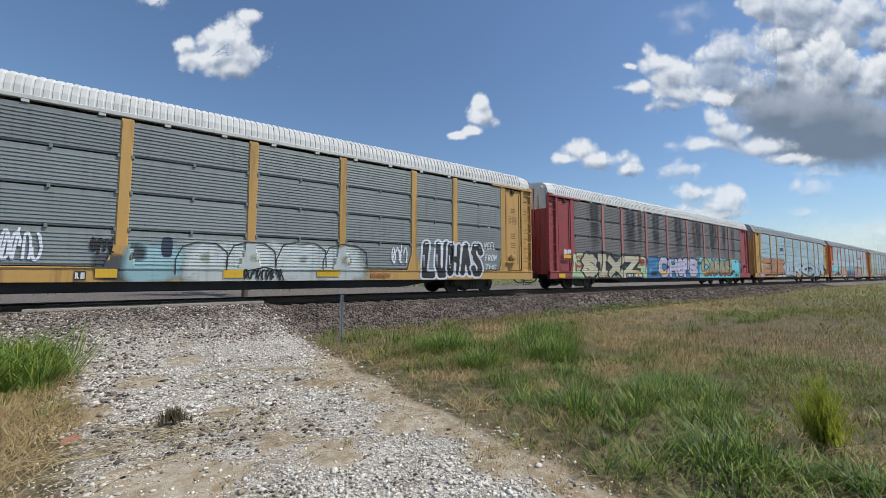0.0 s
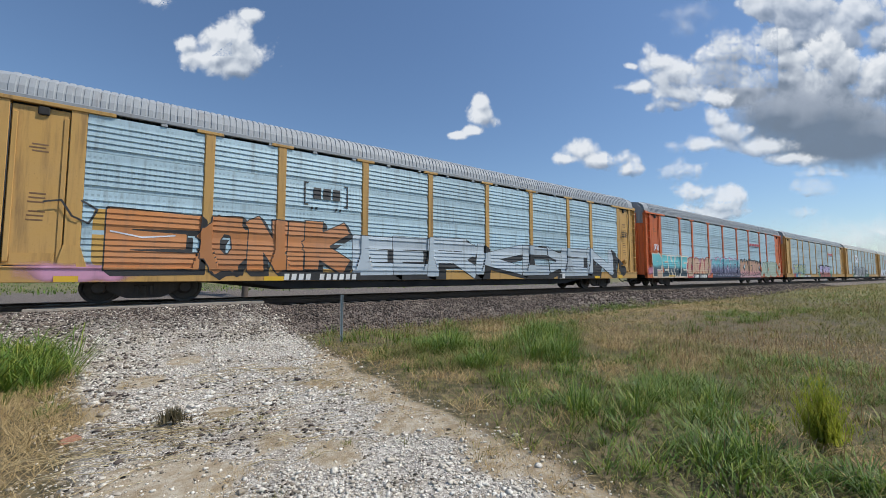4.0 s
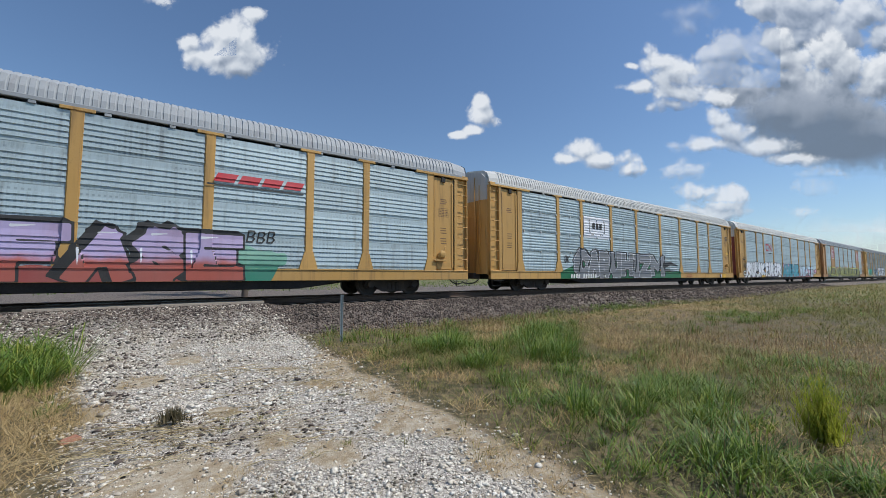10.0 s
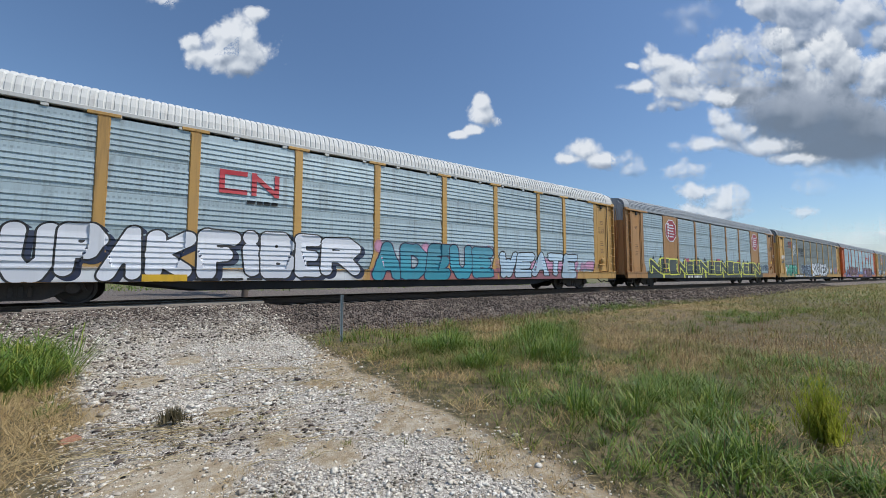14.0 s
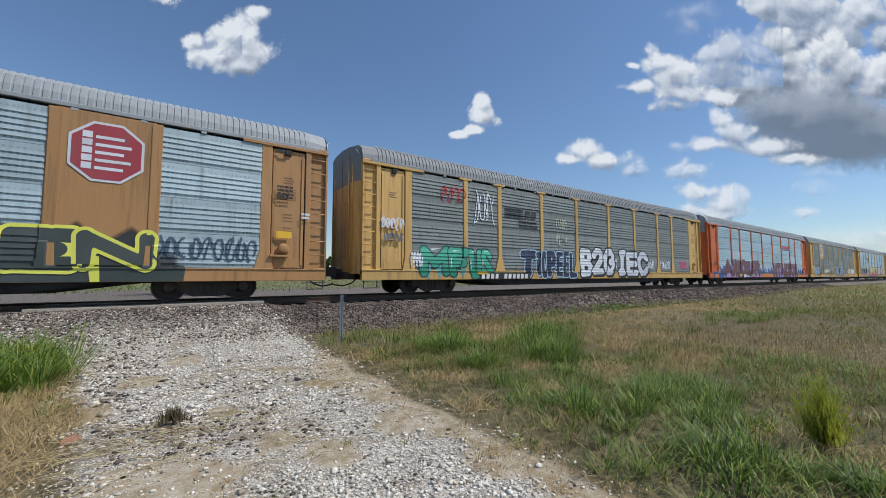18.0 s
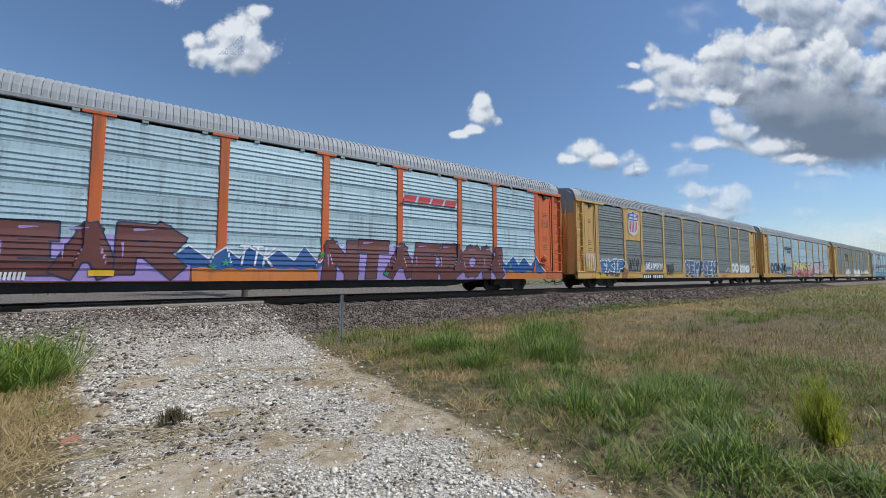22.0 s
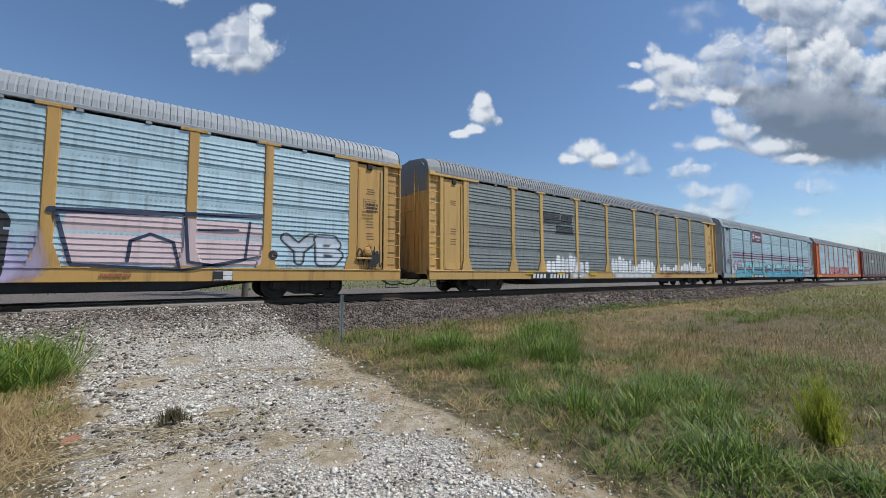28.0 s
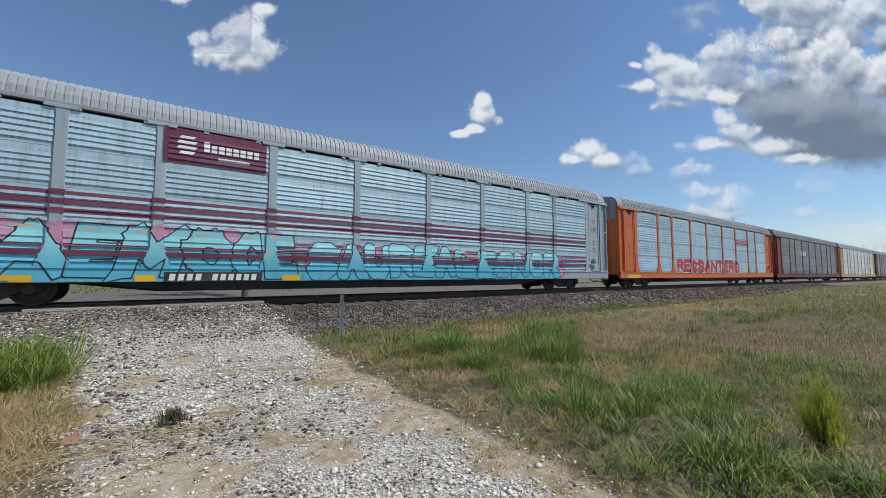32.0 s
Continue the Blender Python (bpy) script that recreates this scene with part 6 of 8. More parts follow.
def spray(n, name, field, level, box, material, layer, label="", step=0.040, soft=0.16):
    """Lays what lies under a field's level on the side of car n, following its ribs, posts and sill."""
    style = CARS[n].get("style", "screen")
    x0, x1, z0, z1 = max(box[0], 0.03), min(box[1], BODY - 0.03), max(box[2], SILL0 + 0.006), min(box[3], EAVE - 0.02)
    ribs, depth, gap, edge = RIBS[style]
    pitch = ROWS_Z[1] - ROWS_Z[0]
    rib = (pitch - 2 * gap - 2 * edge) / ribs
    zs = [SILL1 - 0.055, SILL1 - 0.045, SILL1 - 0.01, SILL1 - 0.004] + [SILL1 + k * pitch + gap + edge + (i + q) * rib for k in range(4) for i in range(ribs) for q in ((0.0, 0.02, 0.55) if style in LAPPED else (0.0, 0.02, 0.35, 0.75))]
    zs = [z for z in zs if z0 < z < z1]
    even = np.linspace(z0, z1, max(2, int((z1 - z0) / step) + 1))
    zs = np.array(sorted(zs + [z for z in even if all(abs(z - k) > 0.008 for k in zs)]))
    jumps = sorted({round(p + d, 3) for p in POSTS for d in (-0.306, -0.294, -0.145, -0.135, 0.135, 0.145, 0.294, 0.306)} | {1.975, 1.985, BODY - 1.985, BODY - 1.975})
    jumps = [x for x in jumps if x0 < x < x1]
    even = np.linspace(x0, x1, max(2, int((x1 - x0) / step) + 1))
    xs = np.array(sorted(jumps + [x for x in even if all(abs(x - k) > 0.004 for k in jumps)]))
    stop = {i for i, x in enumerate(xs) if any(abs(x - k) < 1e-6 for k in jumps)}
    val = field(*np.meshgrid(xs, zs)) - level
    ins = val < 0
    if not ins.any():
        return None
    index, verts, faces, body = {}, [], [], []
    fades = material.name in THIN
    lift = 0.002 * layer + 0.0003 * LAYER.get(n, 0)

    def vert(key, x, z, v=0.0):
        if key not in index:
            index[key] = len(verts)
            body.append(min(1.0, max(0.0, -v / soft)))
            verts.append((x, front(x, z, style, n) - lift, z))
        return index[key]

    def corner(i, j):
        return vert((i, j), xs[i], zs[j], val[j, i])

    def cross(i, j, k, m):
        key = (i, j, k, m) if (i, j) < (k, m) else (k, m, i, j)
        a, b = val[j, i], val[m, k]
        u = a / (a - b)
        return vert(key, xs[i] + (xs[k] - xs[i]) * u, zs[j] + (zs[m] - zs[j]) * u)

    for j in range(len(zs) - 1):
        full = ins[j, :-1] & ins[j, 1:] & ins[j + 1, :-1] & ins[j + 1, 1:]
        some = ins[j, :-1] | ins[j, 1:] | ins[j + 1, :-1] | ins[j + 1, 1:]
        i = 0
        while i < len(xs) - 1:
            if full[i]:
                k = i + 1
                near_foot = zs[j] < SILL1 + 0.6 and any(abs(xs[i] - p) < 0.32 for p in POSTS)
                while k < len(xs) - 1 and full[k] and k not in stop and not near_foot and not fades and k - i < 24:
                    k += 1
                faces.append((corner(i, j), corner(k, j), corner(k, j + 1), corner(i, j + 1)))
                i = k
                continue
            if some[i]:
                ring = [(i, j), (i + 1, j), (i + 1, j + 1), (i, j + 1)]
                f = []
                for a, b in zip(ring, ring[1:] + ring[:1]):
                    if ins[a[1], a[0]]:
                        f.append(corner(*a))
                    if ins[a[1], a[0]] != ins[b[1], b[0]]:
                        f.append(cross(*a, *b))
                if len(f) > 2:
                    faces.append(tuple(f))
            i += 1
    me = bpy.data.meshes.new(name)
    me.from_pydata(verts, [], faces)
    if fades:
        me.attributes.new("body", "FLOAT", "POINT").data.foreach_set("value", body)
    me.materials.append(None)
    return part(name, me, material, TRAIN[n][0], label)


def blob(n, x0, x1, z0, z1, material, label, bump=0.10, power=4.0, soft=0.16):
    LAYER[n] = LAYER.get(n, 0) + 1
    m = bump + 0.05
    spray(n, "painted_ground", cloud_field(x0, x1, z0, z1, bump, int(x0 * 100) + n, power), 0.0, (x0 - m, x1 + m, z0 - m, z1 + m), material, 1, label, 0.05 if material.name not in THIN else 0.08, soft)


def ridge(n, x0, x1, z0, z1, material, step, seed, label="", crest=None, rise=0.4):
    LAYER[n] = LAYER.get(n, 0) + 1
    f = ridge_field(x0, x1, z0, z1, step, seed, rise)
    if crest:
        spray(n, "painted_crest", f, 0.045, (x0, x1, z0, z1 + 0.1), crest, 1, "light line along the painted crest", 0.04)
        LAYER[n] += 1
    spray(n, "painted_ground", f, 0.0, (x0, x1, z0, z1), material, 1.2, label, 0.05)


def star(n, cx, cz, size, material):
    spray(n, "painted_star", star_field(cx, cz, size), 0.0, (cx - size, cx + size, cz - size, cz + size), material, 9, "", 0.02)


def line(n, pts, w0, w1, material, layer=7, name="paint_line", square=False):
    """One sprayed line through points."""
    k = len(pts) - 1
    fs = [limb_field(p, q, w0 + (w1 - w0) * i / k, w0 + (w1 - w0) * (i + 1) / k, square) for i, (p, q) in enumerate(zip(pts, pts[1:]))]

    def field(x, z):
        out = fs[0](x, z)
        for f in fs[1:]:
            out = np.minimum(out, f(x, z))
        return out
    m = max(w0, w1) + 0.03
    spray(n, name, field, 0.0, (min(p[0] for p in pts) - m, max(p[0] for p in pts) + m, min(p[1] for p in pts) - m, max(p[1] for p in pts) + m), material, layer, "", 0.03)


def piece(n, x0, x1, z0, z1, text, fill, edge=None, w=0.17, rim=0.05, square=False, spur=0.0, drop=None, halo=None, gloss=None, cuts=None, sway=0.05, soft=0.05):
    """Fat sprayed letters side by side: a glow, a cast block shadow, an outline, a fill and gloss, letter by letter.

    cuts gives the letters' own borders along the car; drop=(dx, dz, paint); halo=(width, paint)."""
    r = random.Random(int(x0 * 100) + n)
    LAYER[n] = LAYER.get(n, 0) + 1
    size = [0.45 if ch in "il" else 0.75 if ch == "I" else 1.0 for ch in text]
    if not cuts:
        cuts = [x0 + (x1 - x0) * sum(size[:i]) / sum(size) for i in range(len(text) + 1)]
    letters = []
    for i, ch in enumerate(text):
        a, b = cuts[i] - 0.02, cuts[i + 1] + 0.02
        lo, hi = z0 + r.uniform(-0.02, 0.07) * (z1 - z0), z1 - r.uniform(-0.02, 0.07) * (z1 - z0)
        ww = min(w, (b - a) * (0.185 if ch in "AXMNWK" else 0.20) if ch not in "il" else (b - a) * 0.42, (hi - lo) * 0.155)
        f = glyph_field(ch, a, b, lo, hi, ww, r.uniform(-sway, sway * 2), square, spur, r)
        m = 0.12 + spur + rim
        letters.append((f, (a - m, b + m, lo - m, hi + m), a, b, lo, hi, ww))
    if halo:
        for f, box, *_ in letters:
            g = halo[0]
            spray(n, "paint_glow", f, rim + g, (box[0] - g, box[1] + g, box[2] - g, box[3] + g), halo[1], 1.5, "", 0.05)
        LAYER[n] += 1
    if drop:
        dx, dz, dm = drop
        for f, box, *_ in letters:
            shadow = lambda x, z, f=f: np.minimum(np.minimum(f(x - dx, z - dz), f(x - dx * 0.66, z - dz * 0.66)), f(x - dx * 0.33, z - dz * 0.33))
            spray(n, "block_shadow", shadow, rim, (box[0] + min(dx, 0), box[1] + max(dx, 0), box[2] + min(dz, 0), box[3] + max(dz, 0)), dm, 2, "", 0.045)
        LAYER[n] += 1
    for i, (f, box, a, b, lo, hi, ww) in enumerate(letters):
        if edge:
            spray(n, "letter_outline", f, rim, box, edge, 3 + 0.4 * i, soft=0.05)
        spray(n, "letter", f, 0.0, box, fill, 3.2 + 0.4 * i, soft=soft)
        if gloss:
            gx, gz = a + (b - a) * r.uniform(0.2, 0.4), hi - ww * r.uniform(0.5, 0.8)
            line(n, [(gx, gz), (gx + (b - a) * 0.28, gz + 0.03)], 0.035, 0.012, gloss, 3.4 + 0.4 * i, "paint_gloss")
            line(n, [(a + ww * 0.6, lo + (hi - lo) * 0.62), (a + ww * 0.7, lo + (hi - lo) * 0.3)], 0.028, 0.008, gloss, 3.4 + 0.4 * i, "paint_gloss")


def tag(n, x0, x1, z0, z1, text, material, w=0.022):
    """A quick written tag in thin strokes."""
    r = random.Random(int(x0 * 100) + n)
    step = (x1 - x0) / len(text)
    for i, ch in enumerate(text):
        if ch != " ":
            a = x0 + step * i
            f = glyph_field(ch, a, a + step * 0.86, z0 + r.uniform(0, 0.1) * (z1 - z0), z1 - r.uniform(0, 0.1) * (z1 - z0), w, 0.15, False, 0.0, r)
            spray(n, "tag_letter", f, 0.0, (a - 0.1, a + step + 0.1, z0 - 0.03, z1 + 0.03), material, 7, "", 0.022)


def stroke(p, q, w0, w1):
    (x0, z0), (x1, z1) = p, q
    d = math.hypot(x1 - x0, z1 - z0) or 1
    nx_, nz_ = -(z1 - z0) / d, (x1 - x0) / d
    return ([(x0 - nx_ * w0, z0 - nz_ * w0), (x1 - nx_ * w1, z1 - nz_ * w1), (x1 + nx_ * w1, z1 + nz_ * w1), (x0 + nx_ * w0, z0 + nz_ * w0)], [(0, 1, 2, 3)])


def scrawl(n, x0, x1, z0, z1, material, thick_=0.026):
    """A quick looping tag in a thin line."""
    r = random.Random(int(x0 * 100) + int(z0 * 100))
    w, h = x1 - x0, z1 - z0
    out = []
    rows = 1 if h < 0.75 * w + 0.3 else max(1, min(5, round(h / max(w, 0.2))))
    for row in range(rows):
        hh = h / rows
        zc = z0 + hh * (row + 0.5)
        k = max(4, int(w / hh * 3.2))
        t = min(thick_, hh * 0.07)
        for i in range(k):
            cx, cw = x0 + w * (i + 0.5) / k, w / k
            a0, turn = r.uniform(0, 6.28), r.uniform(2.6, 6.5) * r.choice((-1, 1))
            pts = []
            for q in range(9):
                u = q / 8
                rad = 0.62 - 0.25 * u * r.random()
                pts.append((cx + cw * rad * math.cos(a0 + turn * u) * 0.75, zc + hh * 0.62 * rad * math.sin(a0 + turn * u) + hh * 0.1 * (u - 0.5)))
            out += [stroke(a, b, t, t * r.uniform(0.8, 1.15)) for a, b in zip(pts, pts[1:])]
            if r.random() < 0.7:
                out.append(stroke((cx - cw * 0.3, zc - hh * r.uniform(0.2, 0.5)), (cx + cw * r.uniform(-0.2, 0.4), zc + hh * r.uniform(0.2, 0.5)), t, t * 0.8))
    lay(n, "tag", out, material, 6)


def bars(n, x0, x1, z0, z1, material, rows=0):
    r = random.Random(int(x0 * 100) + int(z0 * 50))
    rows = rows or max(1, min(4, int((z1 - z0) / 0.1)))
    out, hh = [], (z1 - z0) / rows
    for k in range(rows):
        x = x0
        while x < x1 - 0.02:
            l = min(x1 - x, (x1 - x0) * r.uniform(0.12, 0.35))
            out.append(rect(x, x + l * 0.85, z0 + hh * (k + 0.2), z0 + hh * (k + 0.8)))
            x += l
    lay_each(n, "stencil_bar", [[q] for q in out], material, 6)


def plate(n, x0, x1, z0, z1, text):
    lay(n, "data_plate", [rect(x0, x1, z0, z1)], INK, 5, "black data plate")
    if text:
        word_small = []
        w = (x1 - x0) * 0.42
        for i, ch in enumerate(text):
            vs, fs = LETTERS[ch, OFFS[2]]
            word_small.append(([(x0 + (x1 - x0) * 0.08 + i * (x1 - x0) * 0.46 + w * 0.85 * u, z0 + (z1 - z0) * (0.15 + 0.7 * v)) for u, v in vs], fs))
        lay(n, "plate_lettering", word_small, WHITE_PAINT, 6)
    else:
        m, t = (x1 - x0) / 2, 0.012
        lay(n, "plate_frame", [rect(x0 + t, x0 + m - t, z0 + t, z0 + 2.4 * t), rect(x0 + t, x0 + m - t, z1 - 2.4 * t, z1 - t), rect(x0 + m, x1 - t, (z0 + z1) / 2, z1 - t), rect(x0 + m, x1 - t, z0 + t, (z0 + z1) / 2 - t)], WHITE_PAINT, 6)


def numbers(n, x0, x1, z0, z1, flat=False):
    """The car's own number, as plain bars on a dark strip."""
    if not flat:
        lay(n, "number_strip", [rect(x0 - 0.1, x1 + 0.1, z0 - 0.02, z1 + 0.03)], INK, 4, "black number strip")
    out, k = [], 11
    for i in range(k):
        if i != 4:
            x = x0 + (x1 - x0) * i / k
            out.append([rect(x, x + (x1 - x0) / k * 0.66, z0 + 0.03, z1 - 0.02, 0.025)])
    lay_each(n, "number_bar", out, WHITE_PAINT, 5)


def mark(n, x0, x1, z0, z1):
    lay(n, "reflector", [rect(x0, x1, max(z0, SILL0 + 0.01), z1)], YELLOW_MARK, 6, "yellow reflective strip")


def stripe(n, x0, x1, z0, z1):
    """Owner's mark: a slanted red bar broken in four over a thin black line."""
    h, w = z1 - z0, (x1 - x0) / 4
    lay(n, "owner_mark", [rect(x0 + w * k, x0 + w * (k + 0.84), z0 + h * 0.38, z1, 0.12) for k in range(4)], SHIELD_RED, 5, "red owner's mark")
    lay(n, "owner_line", [rect(x0 - 0.15, x1, z0 + h * 0.08, z0 + h * 0.2)], INK, 5)


def sign(n, x0, x1, z0, z1, kind):
    w, h = x1 - x0, z1 - z0
    if kind == "white":
        lay(n, "sign_panel", [rect(x0, x1, z0, z1)], CHALK, 3, "white sign panel")
    if kind == "red":
        t = h * 0.2
        out = [rect(x0, x0 + t, z0, z1), rect(x0, x0 + w * 0.45, z0, z0 + t), rect(x0, x0 + w * 0.45, z1 - t, z1), rect(x0 + w * 0.52, x0 + w * 0.52 + t, z0, z1), rect(x1 - t, x1, z0, z1), stroke((x0 + w * 0.56, z1 - t * 0.6), (x1 - t * 0.6, z0 + t * 0.6), t * 0.5, t * 0.5)]
        lay(n, "owner_mark", out, SHIELD_RED, 5, "red owner's mark")
        bars(n, x0 + w * 0.45, x1, z0 - 0.28, z0 - 0.12, INK, 1)
        return
    a, b, c, d = (x0 + w * 0.22, x1 - w * 0.18, z0 + h * 0.25, z1 - h * 0.15) if kind == "white" else (x0, x1, z0, z1)
    t = 0.045
    out = [rect(a, a + t, c, d), rect(a, a + 3 * t, d - t, d), rect(a, a + 3 * t, c, c + t), rect(b - t, b, c, d), rect(b - 3 * t, b, d - t, d), rect(b - 3 * t, b, c, c + t)]
    m = (d - c)
    for k in range(3):
        out.append(rect(a + (b - a) * (0.2 + 0.22 * k), a + (b - a) * (0.37 + 0.22 * k), c + m * 0.3, d - m * 0.22))
    for k in (0.15, 0.25, 0.70, 0.80):
        out.append(rect(a + (b - a) * k, a + (b - a) * k + 0.07, c - 0.13, c - 0.06))
    lay(n, "owner_mark", out, INK, 5, "black bracketed owner's mark")


def octagon(n, x0, x1, z0, z1):
    w, h = x1 - x0, z1 - z0

    def ring(k):
        q = [(0.3, 0), (0.7, 0), (1, 0.25), (1, 0.75), (0.7, 1), (0.3, 1), (0, 0.75), (0, 0.25)]
        return ([(x0 + w * (0.5 + (u - 0.5) * k), z0 + h * (0.5 + (v - 0.5) * k)) for u, v in q], [tuple(range(8))])
    lay(n, "sign_border", [ring(1.0)], CHALK, 4, "white sign border")
    lay(n, "sign_face", [ring(0.92)], paint("sign_red", (0.36, 0.03, 0.045)), 5, "red octagonal sign face")
    out = []
    for k in range(5):
        z = z0 + h * (0.72 - 0.13 * k)
        out += [rect(x0 + w * 0.17, x0 + w * 0.30, z, z + h * 0.105), rect(x0 + w * 0.34, x0 + w * (0.72 + 0.1 * (k % 2)), z, z + h * 0.05)]
    lay_each(n, "sign_bar", [[q] for q in out], CHALK, 6)


def shield(n, x0, x1, z0, z1):
    w, h = x1 - x0, z1 - z0

    def face(k):
        q = [(0.5, 0.0), (0.85, 0.12), (1.0, 0.35), (0.92, 0.62), (1.0, 0.86), (0.82, 0.92), (0.66, 0.92), (0.5, 1.0), (0.34, 0.92), (0.18, 0.92), (0.0, 0.86), (0.08, 0.62), (0.0, 0.35), (0.15, 0.12)]
        return [(x0 + w * (0.5 + (u - 0.5) * k), z0 + h * (0.5 + (v - 0.5) * k)) for u, v in q]
    lay(n, "shield_ground", [(face(1.0), [tuple(range(14))])], CHALK, 4, "white shield ground")
    f = face(0.94)
    top = [f[3], f[4], f[5], f[6], f[7], f[8], f[9], f[10], f[11]]
    lay(n, "shield_top", [(top, [tuple(range(9))])], SHIELD_BLUE, 5, "blue shield top")
    lay_each(n, "shield_bar", [[rect(x0 + w * (0.10 + 0.135 * k), x0 + w * (0.165 + 0.135 * k), z0 + h * (0.16 if 0 < k < 5 else 0.25), z0 + h * 0.58)] for k in range(6)], SHIELD_RED, 5, "red shield bar")
    lay(n, "shield_lettering", [rect(x0 + w * (0.2 + 0.13 * k), x0 + w * (0.29 + 0.13 * k), z0 + h * 0.77, z0 + h * 0.86) for k in range(5)] + [rect(x0 + w * (0.14 + 0.105 * k), x0 + w * (0.215 + 0.105 * k), z0 + h * 0.65, z0 + h * 0.74) for k in range(7)], CHALK, 6)


def hauler(n, x0, x1, z0, z1):
    """Owner's mark: thinning black lines that run into a block, with two rows of bars below."""
    w, h = x1 - x0, z1 - z0
    out = [rect(x0, x0 + w * 0.55, z1 - h * (0.08 + 0.11 * k), z1 - h * (0.02 + 0.11 * k)) for k in range(5)]
    out += [rect(x0 + w * 0.58, x0 + w * 0.74, z1 - h * 0.48, z1 - h * 0.05, 0.08), rect(x0 + w * 0.77, x0 + w * 0.93, z1 - h * 0.48, z1 - h * 0.05, 0.08)]
    for k in range(7):
        out.append(rect(x0 + w * (0.42 + 0.08 * k), x0 + w * (0.48 + 0.08 * k), z0 + h * 0.24, z0 + h * 0.38))
        out.append(rect(x0 + w * (0.42 + 0.083 * k), x0 + w * (0.482 + 0.083 * k), z0, z0 + h * 0.16))
    lay(n, "owner_mark", out, INK, 5, "faded black owner's mark")


def maroonsign(n, x0, x1, z0, z1):
    w, h = x1 - x0, min(z1, EAVE - 0.03) - z0
    lay(n, "sign_panel", [rect(x0, x1, z0, z0 + h)], MAROON, 4, "maroon sign panel")
    out = []
    for k in range(4):
        a = 0.1 + 0.2 * k
        out.append(rect(x0 + w * (0.10 + 0.02 * abs(k - 1.5)), x0 + w * (0.29 - 0.02 * abs(k - 1.5)), z0 + h * (0.2 + a * 0.75), z0 + h * (0.29 + a * 0.75), 0.06))
    for k in range(8):
        out.append(rect(x0 + w * (0.36 + 0.072 * k), x0 + w * (0.415 + 0.072 * k), z0 + h * 0.42, z0 + h * (0.72 if k == 0 else 0.64)))
    out.append(rect(x0 + w * 0.5, x0 + w * 0.82, z0 + h * 0.20, z0 + h * 0.29))
    lay_each(n, "sign_bar", [[q] for q in out], WHITE_PAINT, 5)


def bay_plate(n, x0, x1, z0, z1, fr):
    """A flat steel plate in place of siding."""
    PLATES.append((n, x0 - 0.01, x1 + 0.01, z0, z1))
    part("bay_plate", Shape().box(x0, x1, -HALF - 0.028, -HALF + 0.04, z0, z1, 0.01), painted("frame_paint_" + fr, FRAMES[fr], 0.55, amount=0.4), TRAIN[n][0], "flat painted plate between the posts")


bay_plate(7, 4.64, 6.55, 0.98, 4.78, "tan")
bay_plate(7, 20.74, 22.66, 0.98, 4.78, "tan")
octagon(7, 4.86, 6.34, 3.05, 4.55)
octagon(7, 20.97, 22.43, 3.05, 4.55)
bay_plate(10, 4.76, 6.43, 2.88, 4.78, "gold")
for zz in (2.22, 2.44, 2.66, 1.22, 1.44, 1.66):
    lay(13, "livery_stripe", [rect(2.0, BODY - 2.0, zz, zz + 0.12)], MAROON, 0.5, "maroon livery stripe")
# car 0
blob(0, 11.6, 12.6, 0.5, 1.3, THIN_S, "thin black smudge")
blob(0, 12.05, 13.7, 0.5, 1.68, THIN_T, "thin pale teal paint")
blob(0, 13.2, 19.0, 0.5, 1.0, THIN_T, "thin pale teal paint on the sill")
blob(0, 12.25, 12.75, 1.0, 1.6, THIN_S, "black smudge")
blob(0, 12.95, 13.2, 1.2, 1.75, NAVY, "dark blue smudge", 0.03)
blob(0, 13.2, 18.9, 0.45, 1.82, paint("washed_white", (0.58, 0.63, 0.60), 0.4, cover=0.72), "washed-out white and pale teal paint", 0.12, 6.0, 0.12)
for cx_, wide, top_ in ((13.9, 0.62, 1.66), (15.15, 0.66, 1.72), (16.6, 0.78, 1.80), (18.05, 0.78, 1.78)):
    line(0, [(cx_ - wide, 0.75), (cx_ - wide, 1.2), (cx_ - wide * 0.75, top_ - 0.12), (cx_ - wide * 0.2, top_), (cx_ + wide * 0.5, top_ - 0.02), (cx_ + wide * 0.95, top_ - 0.25), (cx_ + wide, 1.0)], 0.016, 0.016, INK)
    blob(0, cx_ - 0.18, cx_ + 0.22, 1.05, 1.4, paint("thin_khaki", (0.34, 0.36, 0.27), 0.3, cover=0.6), "dull khaki smudge", 0.08, 2.5)
line(0, [(14.95, 0.62), (15.05, 0.88), (15.5, 0.98), (15.95, 0.86), (16.05, 0.6)], 0.018, 0.018, INK)
piece(0, 21.12, 24.15, 0.64, 2.10, "LUHAS", INK, CHALK, w=0.2, rim=0.085, gloss=CHALK)
tag(0, 24.25, 24.95, 1.85, 2.2, "WEEL", CHALK)
tag(0, 24.3, 25.0, 1.35, 1.65, "FROM", CHALK)
tag(0, 24.3, 25.0, 0.98, 1.22, "THE", CHALK)
scrawl(0, 10.05, 10.72, 0.96, 1.86, CHALK)
scrawl(0, 19.77, 20.43, 1.02, 1.90, CHALK)
scrawl(0, 11.55, 12.03, 1.26, 1.71, INK)
scrawl(0, 14.92, 16.02, 0.58, 0.97, INK)
plate(0, 11.30, 11.51, 0.62, 0.84, "R1")
bars(0, 18.95, 19.73, 0.65, 0.85, RUST)
mark(0, 11.67, 12.09, 0.68, 0.90)
mark(0, 14.41, 14.92, 0.67, 0.90)
mark(0, 17.06, 17.82, 0.70, 0.92)
